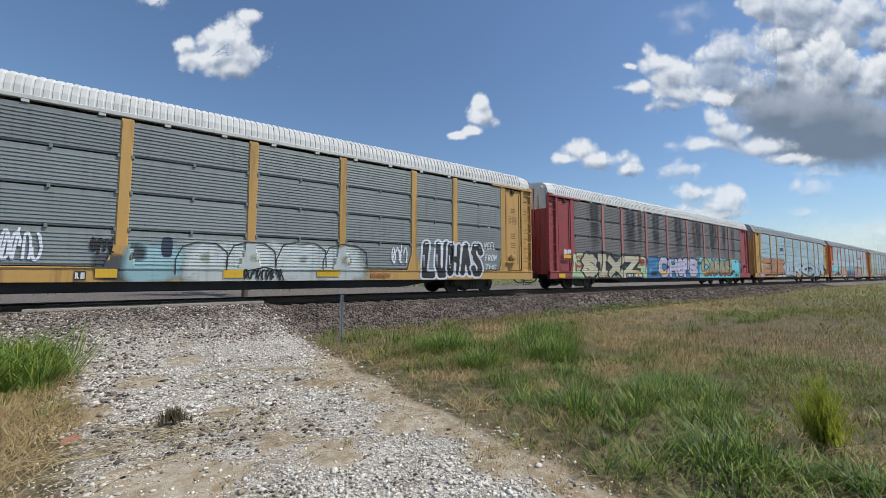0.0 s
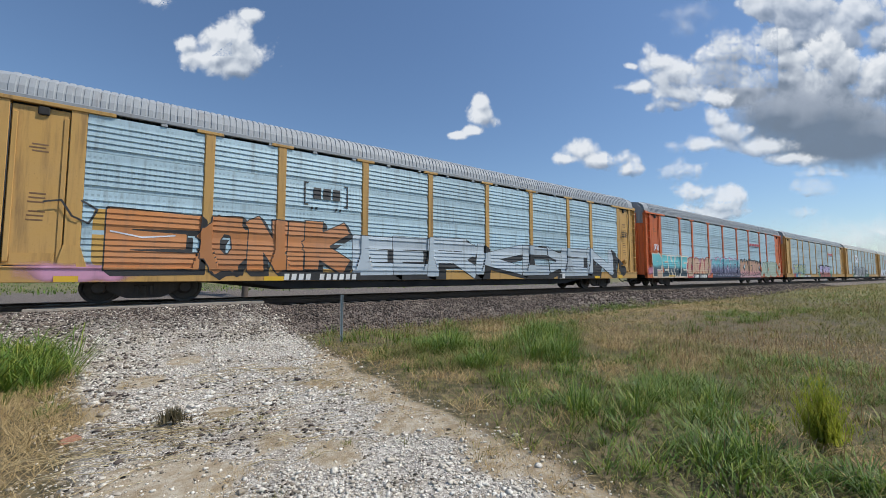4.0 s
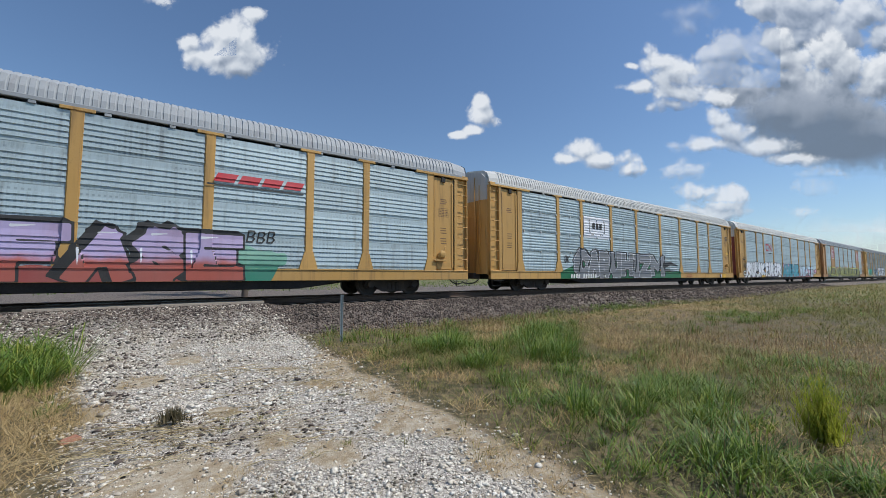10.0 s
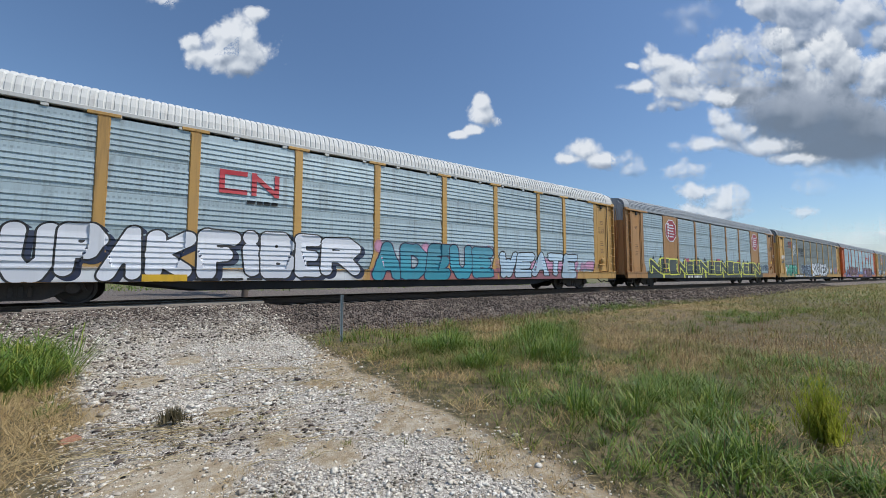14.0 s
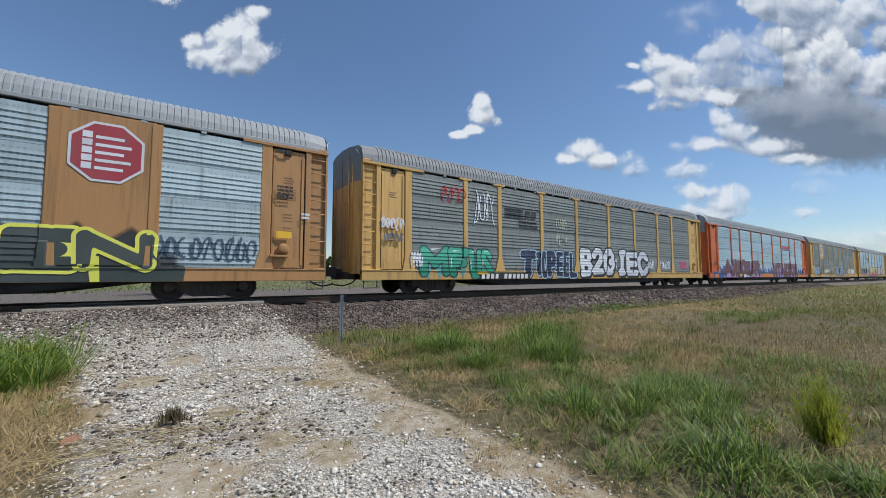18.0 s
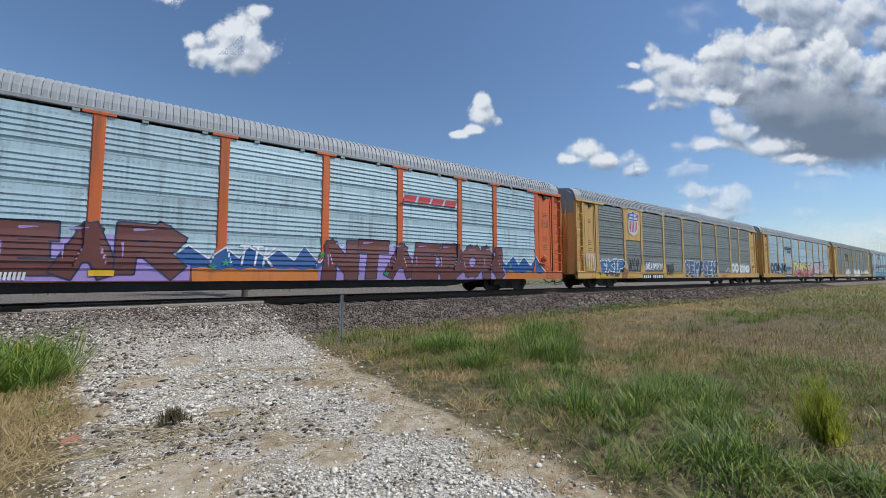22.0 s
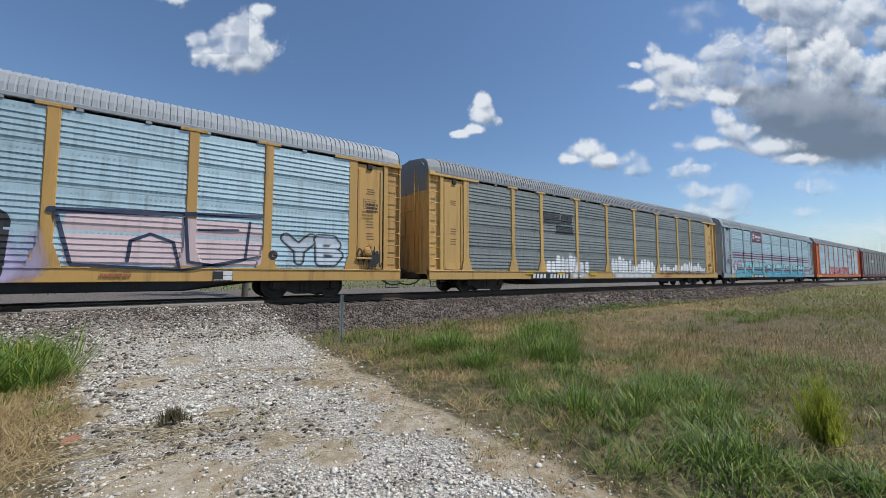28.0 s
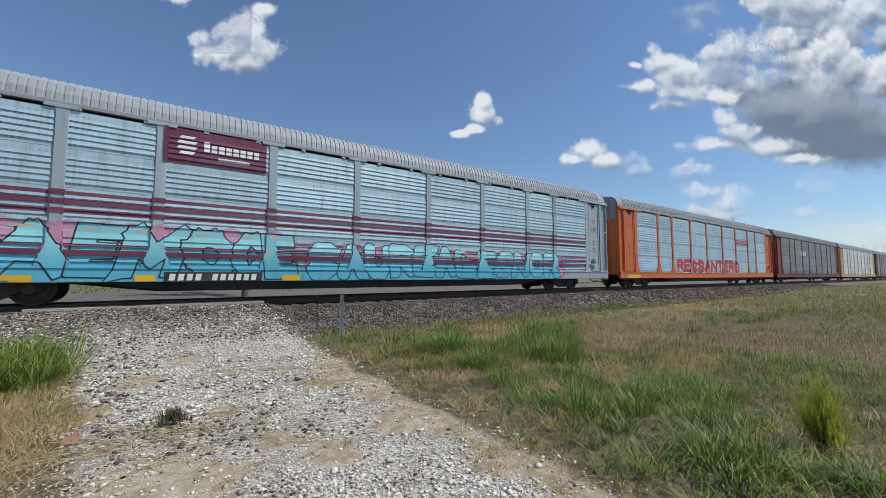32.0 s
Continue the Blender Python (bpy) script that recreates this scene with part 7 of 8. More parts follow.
# car 1
SOOT = paint("soot_streak", (0.028, 0.022, 0.018), 0.2, cover=0.86)
RUST_RUN = paint("rust_run", (0.10, 0.05, 0.03), 0.2, cover=0.7)
for x0_, x1_, z0_, m_ in ((3.3, 4.4, 1.9, SOOT), (6.9, 8.2, 1.8, SOOT), (8.3, 9.0, 2.3, RUST_RUN), (10.1, 11.2, 1.9, SOOT), (13.1, 14.5, 1.85, SOOT), (15.9, 16.9, 2.0, RUST_RUN), (16.6, 17.5, 1.9, SOOT), (18.9, 19.9, 2.0, SOOT), (19.5, 20.4, 2.3, RUST_RUN), (21.4, 22.2, 2.2, SOOT), (23.2, 24.1, 1.9, RUST_RUN)):
    blob(1, x0_, x1_, z0_ - 0.2, 7.4, m_, "dark streak run down from the roof", 0.14, 3.0, 2.3)
blob(1, 1.72, 9.25, 0.45, 1.92, paint("pale_lime", (0.46, 0.60, 0.34), 0.3), "pale lime green paint", 0.03, 10.0)
blob(1, 3.4, 8.3, 0.7, 1.95, INK, "black ground behind letters", 0.06)
blob(1, 1.0, 9.4, 0.45, 0.72, THIN_S, "black overspray on the sill", 0.05)
for sx, sz in ((2.2, 1.55), (2.35, 1.0), (8.9, 1.0), (8.75, 1.6), (6.9, 1.15)):
    blob(1, sx - 0.13, sx + 0.13, sz - 0.13, sz + 0.13, LIME, "lime spot", 0.02, 2.0)
piece(1, 2.63, 8.4, 0.64, 1.92, "SIXZ", paint("pale_stone", (0.60, 0.54, 0.37), 0.2, top=((0.50, 0.45, 0.30), 1.2, 1.8)), INK, w=0.2, rim=0.05, square=True, halo=(0.06, INK), drop=(0.20, 0.10, INK), cuts=[2.66, 3.95, 5.05, 6.62, 8.35], sway=0.02)
tag(1, 2.1, 2.62, 1.66, 1.84, "THIS", RED, 0.016)
tag(1, 2.2, 2.5, 1.42, 1.58, "OF", RED, 0.016)
tag(1, 2.08, 2.62, 1.16, 1.34, "TRAIN", RED, 0.016)
tag(1, 4.2, 5.0, 0.66, 0.80, "WATER", RUST, 0.016)
blob(1, 9.3, 17.0, 0.45, 1.92, BLUE, "bright blue paint", 0.03, 12.0)
for k in range(9):
    blob(1, 9.45 + k * 0.85, 9.95 + k * 0.85, 0.9 + 0.35 * (k % 3), 1.25 + 0.35 * (k % 3), TURQ_D, "turquoise splash on the blue", 0.1, 2.5)
blob(1, 16.9, 24.75, 0.45, 2.06, TURQ, "turquoise paint", 0.03, 14.0)
piece(1, 10.8, 16.6, 0.62, 1.96, "CHePS", paint("pale_lilac", (0.60, 0.55, 0.70), 0.2, top=((0.56, 0.53, 0.66), 1.0, 1.6)), INK, w=0.27, rim=0.035, halo=(0.045, NAVY), gloss=CHALK, cuts=[10.82, 12.2, 13.42, 14.28, 15.15, 16.58], sway=0.03)
piece(1, 17.3, 23.2, 0.72, 2.0, "CANAS", FADE_SAND, INK, w=0.2, rim=0.075, gloss=LIME, cuts=[17.32, 18.72, 19.7, 20.72, 21.72, 23.1], sway=0.06)
line(1, [(22.9, 0.9), (23.5, 1.15), (23.95, 0.85)], 0.16, 0.02, INK)
tag(1, 23.6, 24.5, 0.64, 0.86, "FRETE", INK)
tag(1, 16.75, 17.25, 1.55, 1.8, "NITO", NAVY)
scrawl(1, 8.31, 9.04, 1.30, 1.87, RED)
scrawl(1, 9.78, 10.63, 0.73, 1.01, INK)
numbers(1, 6.94, 8.67, 0.64, 0.85)
mark(1, 7.96, 8.50, 0.83, 0.99)
mark(1, 11.04, 11.77, 0.83, 1.01)
mark(1, 17.29, 17.89, 0.83, 1.01)
scrawl(1, 1.01, 1.61, 1.82, 2.12, CHALK)
mark(1, 1.02, 1.62, 1.62, 1.81)
mark(1, 0.64, 1.13, 0.63, 0.83)
# car 2
blob(2, 0.9, 3.2, 0.5, 1.05, THIN_P, "pink paint mist")
blob(2, 2.22, 2.9, 0.95, 2.4, paint("ochre", (0.52, 0.30, 0.06), 0.3), "ochre paint", 0.03, 8.0)
piece(2, 2.25, 8.75, 0.86, 2.5, "EONlK", ORANGE_P, INK, w=0.34, rim=0.03, square=True, drop=(0.12, -0.12, INK), cuts=[2.5, 4.5, 5.7, 6.75, 7.35, 8.75], sway=0.02)
blob(2, 2.5, 4.05, 1.12, 1.92, INK, "black block inside a letter", 0.04, 8.0)
line(2, [(2.55, 1.85), (3.2, 1.72), (3.9, 1.8)], 0.02, 0.02, CHALK)
line(2, [(1.35, 2.45), (1.65, 2.52), (1.85, 2.15), (2.15, 2.0), (2.3, 2.35), (2.0, 2.55)], 0.022, 0.022, INK)
piece(2, 9.1, 25.7, 0.72, 2.2, "EERKDEN", paint("bare_silver", (0.46, 0.53, 0.575), 0.35), INK, w=0.38, rim=0.02, square=True, drop=(0.34, -0.20, INK), cuts=[8.95, 10.5, 12.05, 14.5, 17.3, 20.1, 22.3, 24.7], sway=0.03)
blob(2, 19.68, 20.36, 1.45, 1.97, INK, "black block inside a letter", 0.03, 8.0)
blob(2, 19.75, 21.2, 0.5, 1.08, INK, "black painted corner", 0.06, 6.0)
blob(2, 22.4, 23.6, 0.45, 1.35, INK, "black painted corner", 0.08, 6.0)
line(2, [(24.6, 2.15), (25.75, 1.02)], 0.06, 0.3, INK)
line(2, [(17.9, 1.65), (18.7, 1.62), (19.05, 1.55)], 0.03, 0.06, INK)
line(2, [(18.4, 2.12), (19.0, 2.1), (19.15, 1.3), (19.2, 0.7)], 0.03, 0.03, INK)
tag(2, 20.45, 20.9, 0.95, 1.25, "NTL", SMOKE, 0.016)
sign(2, 7.26, 8.73, 3.02, 3.77, "bracket")
numbers(2, 6.70, 9.12, 0.57, 0.81)
mark(2, 1.60, 2.03, 0.55, 0.72)
mark(2, 6.14, 6.70, 0.58, 0.71)
plate(2, 19.89, 20.33, 0.58, 0.85, "")
bars(2, 25.65, 26.25, 2.98, 3.33, INK)
mark(2, 25.20, 25.62, 0.57, 0.77)
mark(2, 22.87, 23.35, 0.59, 0.72)
# car 3
blob(3, 0.1, 2.0, 0.75, 1.5, THIN_P, "pink paint mist")
blob(3, 0.65, 5.7, 0.45, 1.05, PEACH, "peach paint along the sill", 0.06, 8.0)
piece(3, 0.72, 5.6, 0.66, 2.14, "PENSE", FADE_CYAN, paint("cream_edge", (0.66, 0.58, 0.46), 0.2), w=0.23, rim=0.075, square=True, spur=0.16, cuts=[0.74, 1.95, 2.85, 3.75, 4.65, 5.55], sway=0.12)
blob(3, 5.55, 9.8, 0.45, 2.05, THIN_P, "pink paint mist", 0.1)
piece(3, 5.72, 9.5, 0.68, 2.1, "DRAG", PEACH, RED, w=0.25, rim=0.055, drop=(-0.14, -0.10, RED), spur=0.05, cuts=[5.78, 6.75, 7.65, 8.55, 9.45], sway=0.08)
for x in (6.25, 7.2, 8.1):
    line(3, [(x - 0.1, 1.75), (x + 0.12, 1.6), (x, 1.25), (x + 0.1, 1.05)], 0.015, 0.01, INK, 8)
blob(3, 9.65, 15.7, 0.45, 2.26, THIN_P, "purple pink paint mist", 0.12)
blob(3, 9.75, 15.8, 0.45, 1.2, NAVY, "dark navy paint", 0.1, 8.0)
piece(3, 9.85, 15.5, 0.72, 2.1, "SORKUES", FADE_AQUA, paint("pale_grey_lilac", (0.46, 0.44, 0.56), 0.3), w=0.24, rim=0.032, drop=(0.10, -0.10, NAVY), spur=0.14, sway=0.12, gloss=ICE)
blob(3, 15.5, 20.75, 0.45, 1.2, paint("rose_sill", (0.62, 0.36, 0.38), 0.3), "rose pink paint along the sill", 0.05, 8.0)
piece(3, 15.72, 20.55, 0.74, 2.05, "KAERK", FADE_PEACH, INK, w=0.19, rim=0.05, square=True, spur=0.22, drop=(0.12, 0.08, INK), sway=0.12)
tag(3, 15.9, 16.5, 0.64, 0.80, "DERT", INK)
piece(3, 20.85, 26.3, 0.68, 2.0, "ADEN", SAGE, paint("pale_lime_edge", (0.48, 0.54, 0.40), 0.3), w=0.24, rim=0.05, halo=(0.10, paint("thin_lime", (0.36, 0.42, 0.28), 0.3, cover=0.85)), spur=0.16, sway=0.1)
numbers(3, 6.61, 8.79, 0.51, 0.82)
stripe(3, 18.02, 20.62, 3.28, 3.64)
scrawl(3, 0.82, 1.45, 2.32, 2.84, CHALK)
bars(3, 2.79, 3.55, 0.62, 0.81, YELLOW_MARK)
# car 4
blob(4, 2.5, 3.0, 1.1, 2.0, paint("thin_red", (0.52, 0.10, 0.16), 0.3, cover=0.55), "faint red paint mist")
piece(4, 2.62, 7.9, 0.95, 2.02, "2ONSEl", FADE_FAINT, paint("soft_blue", (0.17, 0.30, 0.50), 0.3, cover=0.9), w=0.26, rim=0.075, cuts=[2.7, 3.5, 4.55, 5.4, 6.15, 6.9, 7.75], sway=0.08)
for x0_, x1_, m_ in ((2.6, 3.6, RED), (3.3, 4.0, BLUE), (3.9, 4.6, SAGE), (4.4, 5.4, SALMON), (5.0, 5.8, LIME), (5.6, 6.9, SAGE)):
    blob(4, x0_, x1_, 0.45, 0.94, m_, "paint splash on the sill", 0.08, 3.0)
blob(4, 13.0, 14.3, 0.45, 1.72, FADE_MINT, "mint green paint", 0.14, 2.5)
blob(4, 18.3, 20.0, 0.45, 1.55, FADE_MINT, "mint green paint", 0.14, 2.5)
blob(4, 13.6, 18.7, 0.45, 0.96, paint("deep_red", (0.30, 0.06, 0.05), 0.3), "dark red paint on the sill", 0.06, 8.0)
piece(4, 13.75, 18.95, 0.52, 1.98, "FASE", FADE_PLUM, INK, w=0.25, rim=0.055, square=True, spur=0.2, drop=(-0.16, 0.08, INK), gloss=CHALK, cuts=[13.82, 15.15, 16.35, 17.45, 18.85], sway=0.10)
tag(4, 12.95, 13.68, 1.62, 2.05, "AOP", INK)
tag(4, 12.5, 13.15, 1.32, 1.52, "HAPPY", INK)
tag(4, 12.15, 13.3, 1.02, 1.25, "HALLOWEEN", INK, 0.018)
tag(4, 18.92, 19.75, 1.68, 2.08, "BBB", INK)
numbers(4, 6.76, 9.13, 0.49, 0.80)
stripe(4, 18.00, 20.52, 3.27, 3.68)
# car 5
ridge(5, 4.72, 8.0, 0.55, 1.75, GREEN_P, 3.0, 2, "dark green painted hill")
blob(5, 5.6, 17.9, 0.45, 1.02, GREEN_P, "dark green paint along the sill", 0.05, 12.0)
blob(5, 6.6, 14.5, 0.9, 1.6, GREEN_P, "dark green painted hills", 0.2)
piece(5, 5.92, 15.5, 0.62, 2.06, "CABUHIZM", GREY_P, CHALK, w=0.27, rim=0.028, square=True, halo=(0.07, INK), drop=(0.16, 0.05, INK), cuts=[5.95, 7.15, 8.15, 9.15, 10.35, 11.6, 12.4, 13.75, 15.42], sway=0.05)
line(5, [(15.4, 1.4), (16.4, 1.55), (17.45, 1.4)], 0.2, 0.02, INK)
line(5, [(15.5, 1.1), (16.6, 1.05), (17.4, 1.0)], 0.18, 0.04, THIN_S)
line(5, [(15.9, 1.3), (16.4, 1.42), (16.3, 1.2), (17.2, 1.22)], 0.02, 0.02, SILVER_P)
tag(5, 5.08, 5.5, 1.38, 1.78, "UK", INK, 0.03)
sign(5, 6.70, 9.16, 2.79, 3.97, "white")
numbers(5, 5.52, 7.83, 0.57, 0.84, flat=True)
bars(5, 18.64, 19.52, 0.63, 0.84, RUST)
plate(5, 8.42, 8.67, 0.60, 0.80, "R1")
plate(5, 24.40, 24.83, 0.55, 0.86, "")
mark(5, 24.95, 25.57, 0.57, 0.85)
bars(5, 25.68, 26.21, 3.44, 3.91, INK)
mark(5, 25.71, 26.15, 2.41, 2.62)
# car 6
blob(6, 0.95, 11.7, 0.45, 0.98, THIN_W, "thin white paint along the sill", 0.06, 12.0)
piece(6, 1.0, 1.75, 0.72, 1.22, "O", THIN_W, INK, w=0.2, rim=0.035)
piece(6, 1.72, 6.6, 0.62, 2.0, "RUPAK", CHALK, INK, w=0.25, rim=0.045, spur=0.10, drop=(0.10, -0.08, NAVY), cuts=[1.75, 3.0, 3.92, 4.8, 5.6, 6.62], sway=0.1)
piece(6, 6.72, 11.5, 0.64, 2.04, "FiBER", CHALK, INK, w=0.25, rim=0.045, spur=0.06, drop=(0.12, -0.08, NAVY), cuts=[6.75, 7.8, 8.35, 9.35, 10.15, 11.5], sway=0.06)
blob(6, 11.8, 18.0, 0.45, 1.0, paint("rust_rose", (0.44, 0.16, 0.14), 0.3), "rust and rose paint on the sill", 0.08, 8.0)
for cx_ in (12.2, 14.2, 16.4, 17.5):
    blob(6, cx_ - 0.25, cx_ + 0.25, 1.5, 2.08, THIN_P, "pink dot of paint", 0.05, 2.0)
piece(6, 12.0, 17.7, 0.56, 1.98, "ADEUE", paint("deep_teal", (0.05, 0.33, 0.42), 0.25, top=((0.06, 0.26, 0.34), 1.2, 1.7)), NAVY, w=0.28, rim=0.04, spur=0.22, halo=(0.04, THIN_P), sway=0.10)
blob(6, 17.9, 23.9, 0.45, 1.1, paint("rust_plum", (0.34, 0.13, 0.15), 0.3), "rust and plum paint on the sill", 0.08, 8.0)
blob(6, 17.95, 23.8, 0.9, 1.55, THIN_P, "pink paint mist", 0.15)
piece(6, 18.05, 23.6, 0.64, 1.86, "WEATE", paint("pale_ice", (0.46, 0.60, 0.70), 0.2), INK, w=0.18, rim=0.055, spur=0.2, sway=0.12)
blob(6, 23.9, 25.4, 0.95, 1.65, THIN_P, "pale pink paint", 0.12, 2.5)
sign(6, 7.18, 8.80, 3.11, 3.80, "red")
scrawl(6, 0.97, 1.72, 1.31, 1.94, INK)
scrawl(6, 1.01, 1.54, 2.04, 2.45, INK)
mark(6, 5.53, 6.51, 0.51, 0.76)
bars(6, 6.68, 9.09, 0.47, 0.68, INK)
# car 7
ridge(7, 2.5, 23.3, 0.9, 2.22, THIN_N, 0.55, 77, "dark grey ground with a spiky crest", rise=0.62)
blob(7, 2.3, 23.4, 0.4, 1.02, SPRUCE, "dark green-grey paint along the sill", 0.03, 14.0)
piece(7, 2.7, 22.7, 0.86, 1.84, "NEENEENEENEENEEN", SPRUCE, LEMON_E, w=0.155, rim=0.085, cuts=[2.7, 4.12, 5.24, 6.4, 7.8, 8.92, 10.05, 11.56, 12.68, 13.82, 15.15, 16.5, 17.7, 18.75, 20.0, 21.25, 22.7], sway=0.05)
for x in (4.1, 7.1, 10.6, 13.95, 17.75, 21.3):
    line(7, [(x + 0.25, 1.1), (x + 0.3, 0.6)], 0.11, 0.09, LEMON_E, 3, square=True)
for x in (7.9, 13.4, 17.6):
    piece(7, x - 0.28, x + 0.28, 1.72, 2.02, "X", PINK_B, None, w=0.05)
numbers(7, 7.85, 10.14, 0.54, 0.76)
scrawl(7, 22.67, 25.20, 1.05, 1.91, SLATE)
scrawl(7, 7.76, 8.21, 1.66, 1.99, PINK_B)
scrawl(7, 13.06, 13.71, 1.88, 2.11, PINK_B)
bars(7, 26.46, 26.72, 2.51, 2.74, CHALK)
mark(7, 25.71, 26.17, 1.89, 2.10)
bars(7, 25.71, 26.19, 3.10, 3.54, INK)
bars(7, 25.70, 26.10, 4.52, 4.70, INK)
# car 8
piece(8, 2.35, 6.1, 0.62, 1.92, "MFUS", paint("emerald", (0.02, 0.29, 0.17), 0.2, top=((0.06, 0.44, 0.29), 1.0, 1.8)), paint("bottle_green", (0.012, 0.05, 0.045), 0.2), w=0.33, rim=0.05, halo=(0.05, paint("thin_aqua", (0.16, 0.42, 0.50), 0.3, cover=0.85)), gloss=CHALK, cuts=[2.4, 3.78, 4.82, 5.5, 6.08], sway=0.06)
for x in (2.75, 3.25, 4.1, 4.45):
    line(8, [(x, 1.05), (x + 0.03, 0.6)], 0.14, 0.02, TEAL, 2.5)
piece(8, 7.84, 12.05, 0.64, 1.95, "TiOPEEL", NAVY, ICE, w=0.2, rim=0.055, drop=(0.06, -0.05, INK), cuts=[7.86, 8.95, 9.3, 9.75, 10.45, 11.0, 11.5, 12.05], sway=0.04)
piece(8, 12.42, 15.6, 0.70, 2.24, "B2G", CHALK, INK, w=0.175, rim=0.085, drop=(0.05, -0.06, INK), sway=0.03)
piece(8, 15.95, 19.4, 0.70, 2.22, "IEC", CHALK, INK, w=0.19, rim=0.085, drop=(0.05, -0.06, INK), sway=0.03)
for zz in (1.25, 1.6):
    blob(8, 15.62, 15.86, zz - 0.13, zz + 0.13, CHALK, "white dot", 0.01, 2.0)
hauler(8, 6.86, 9.08, 2.98, 3.84)
scrawl(8, 5.00, 6.43, 2.82, 4.58, CHALK)
scrawl(8, 3.36, 4.58, 3.66, 4.49, RED)
scrawl(8, 10.45, 11.27, 2.15, 3.72, PALE_Y)
numbers(8, 5.45, 8.37, 0.57, 0.83)
scrawl(8, 20.91, 22.21, 1.10, 1.75, CHALK)
bars(8, 23.77, 24.73, 1.22, 1.74, PINK_B)
scrawl(8, 19.33, 20.10, 1.08, 1.80, CHALK)
mark(8, 5.23, 5.83, 0.79, 0.91)
scrawl(8, 0.69, 1.65, 2.37, 2.91, CHALK)
scrawl(8, 0.82, 1.67, 1.94, 2.34, SMOKE)
scrawl(8, 1.94, 2.46, 0.98, 1.71, CHALK)
# car 9
blob(9, 0.6, 2.2, 0.45, 1.12, ULTRA, "deep blue paint on the corner", 0.14)
ridge(9, 1.75, 26.0, 0.55, 1.66, ULTRA, 0.38, 51, "deep blue painted mountains", CHALK, 0.5)
for x0_, x1_ in ((0.7, 2.6), (11.2, 15.3), (22.8, 26.2)):
    blob(9, x0_, x1_, 0.4, 0.96, FLAME, "flame orange paint on the sill", 0.12, 6.0)
blob(9, 2.75, 11.5, 0.45, 1.0, BROWN_P, "red-brown paint on the sill", 0.05, 10.0)
ridge(9, 2.75, 11.4, 0.6, 1.98, GRAPE, 0.9, 52, "purple ground behind letters", None, 0.3)
piece(9, 2.9, 11.3, 0.66, 2.06, "ANSOEAR", BROWN_P, NAVY, w=0.36, rim=0.04, square=True, cuts=[2.85, 4.6, 5.6, 6.5, 7.75, 8.75, 9.85, 11.2], sway=0.05, gloss=GRAPE)
ridge(9, 14.9, 23.3, 0.55, 1.9, GRAPE, 0.8, 53, "purple ground behind letters", None, 0.3)
piece(9, 15.1, 23.1, 0.60, 1.98, "NTAESON", BROWN_P, NAVY, w=0.27, rim=0.035, square=True, spur=0.2, sway=0.08, gloss=GRAPE)
for cx_, cz_ in ((1.9, 1.35), (2.9, 0.82), (7.0, 1.35), (11.95, 0.98), (12.25, 1.1), (15.0, 1.4), (17.35, 0.8), (23.6, 1.15), (1.4, 1.05)):
    star(9, cx_, cz_, 0.11, GREEN_B)
tag(9, 12.55, 13.6, 1.0, 1.65, "TTK", CHALK, 0.03)
tag(9, 0.85, 1.55, 1.55, 1.85, "GRAKE", INK)
stripe(9, 18.00, 20.56, 3.35, 3.79)
plate(9, 6.62, 7.49, 0.54, 0.87, "")
numbers(9, 7.49, 8.29, 0.60, 0.83, flat=True)
mark(9, 6.11, 6.62, 0.71, 0.85)
mark(9, 9.34, 9.82, 0.72, 0.86)
# car 10
blob(10, 4.1, 5.0, 0.45, 1.2, paint("thin_rust", (0.34, 0.12, 0.05), 0.3, cover=0.6), "rust stain", 0.1)
piece(10, 2.0, 4.55, 0.90, 1.66, "SKIP", STEEL_B, CHALK, w=0.2, rim=0.055, drop=(-0.05, -0.26, paint("thin_slate", (0.07, 0.09, 0.11), 0.3, cover=0.8)), gloss=ICE, cuts=[2.02, 2.72, 3.42, 3.85, 4.52], sway=0.12)
piece(10, 12.35, 17.75, 0.80, 1.84, "SEMPSEN", paint("washed_navy", (0.05, 0.11, 0.22), 0.3, cover=0.95), CHALK, w=0.16, rim=0.032, spur=0.42, drop=(0.05, -0.14, NAVY), sway=0.24)
for k in range(6):
    line(10, [(12.6 + k * 0.8, 0.95), (12.9 + k * 0.8, 0.66), (13.15 + k * 0.8, 0.6)], 0.03, 0.015, CHALK, 8)
piece(10, 20.85, 22.4, 0.98, 1.76, "OO", THIN_W, CHALK, w=0.26, rim=0.02)
piece(10, 22.55, 24.9, 0.98, 1.66, "ESMD", THIN_W, CHALK, w=0.2, rim=0.02)
line(10, [(19.6, 1.25), (19.75, 1.05), (20.0, 1.3), (20.3, 1.35), (20.4, 1.05), (20.6, 1.3)], 0.02, 0.02, CHALK)
scrawl(10, 4.83, 6.20, 0.95, 1.94, INK)
scrawl(10, 6.91, 9.16, 1.05, 1.61, CHALK)
scrawl(10, 9.61, 10.63, 0.59, 1.64, INK)
numbers(10, 6.65, 9.16, 0.55, 0.79)
shield(10, 4.96, 6.23, 3.13, 4.72)
mark(10, 5.14, 5.58, 0.68, 0.81)
mark(10, 9.18, 9.56, 0.69, 0.80)
bars(10, 18.81, 19.64, 0.56, 0.79, RUST)
scrawl(10, 0.72, 1.54, 0.92, 2.11, CHALK)
mark(10, 1.56, 2.00, 0.56, 0.75)
mark(10, 2.06, 2.52, 0.62, 0.81)
scrawl(10, 0.13, 0.42, 1.56, 2.11, RUST)
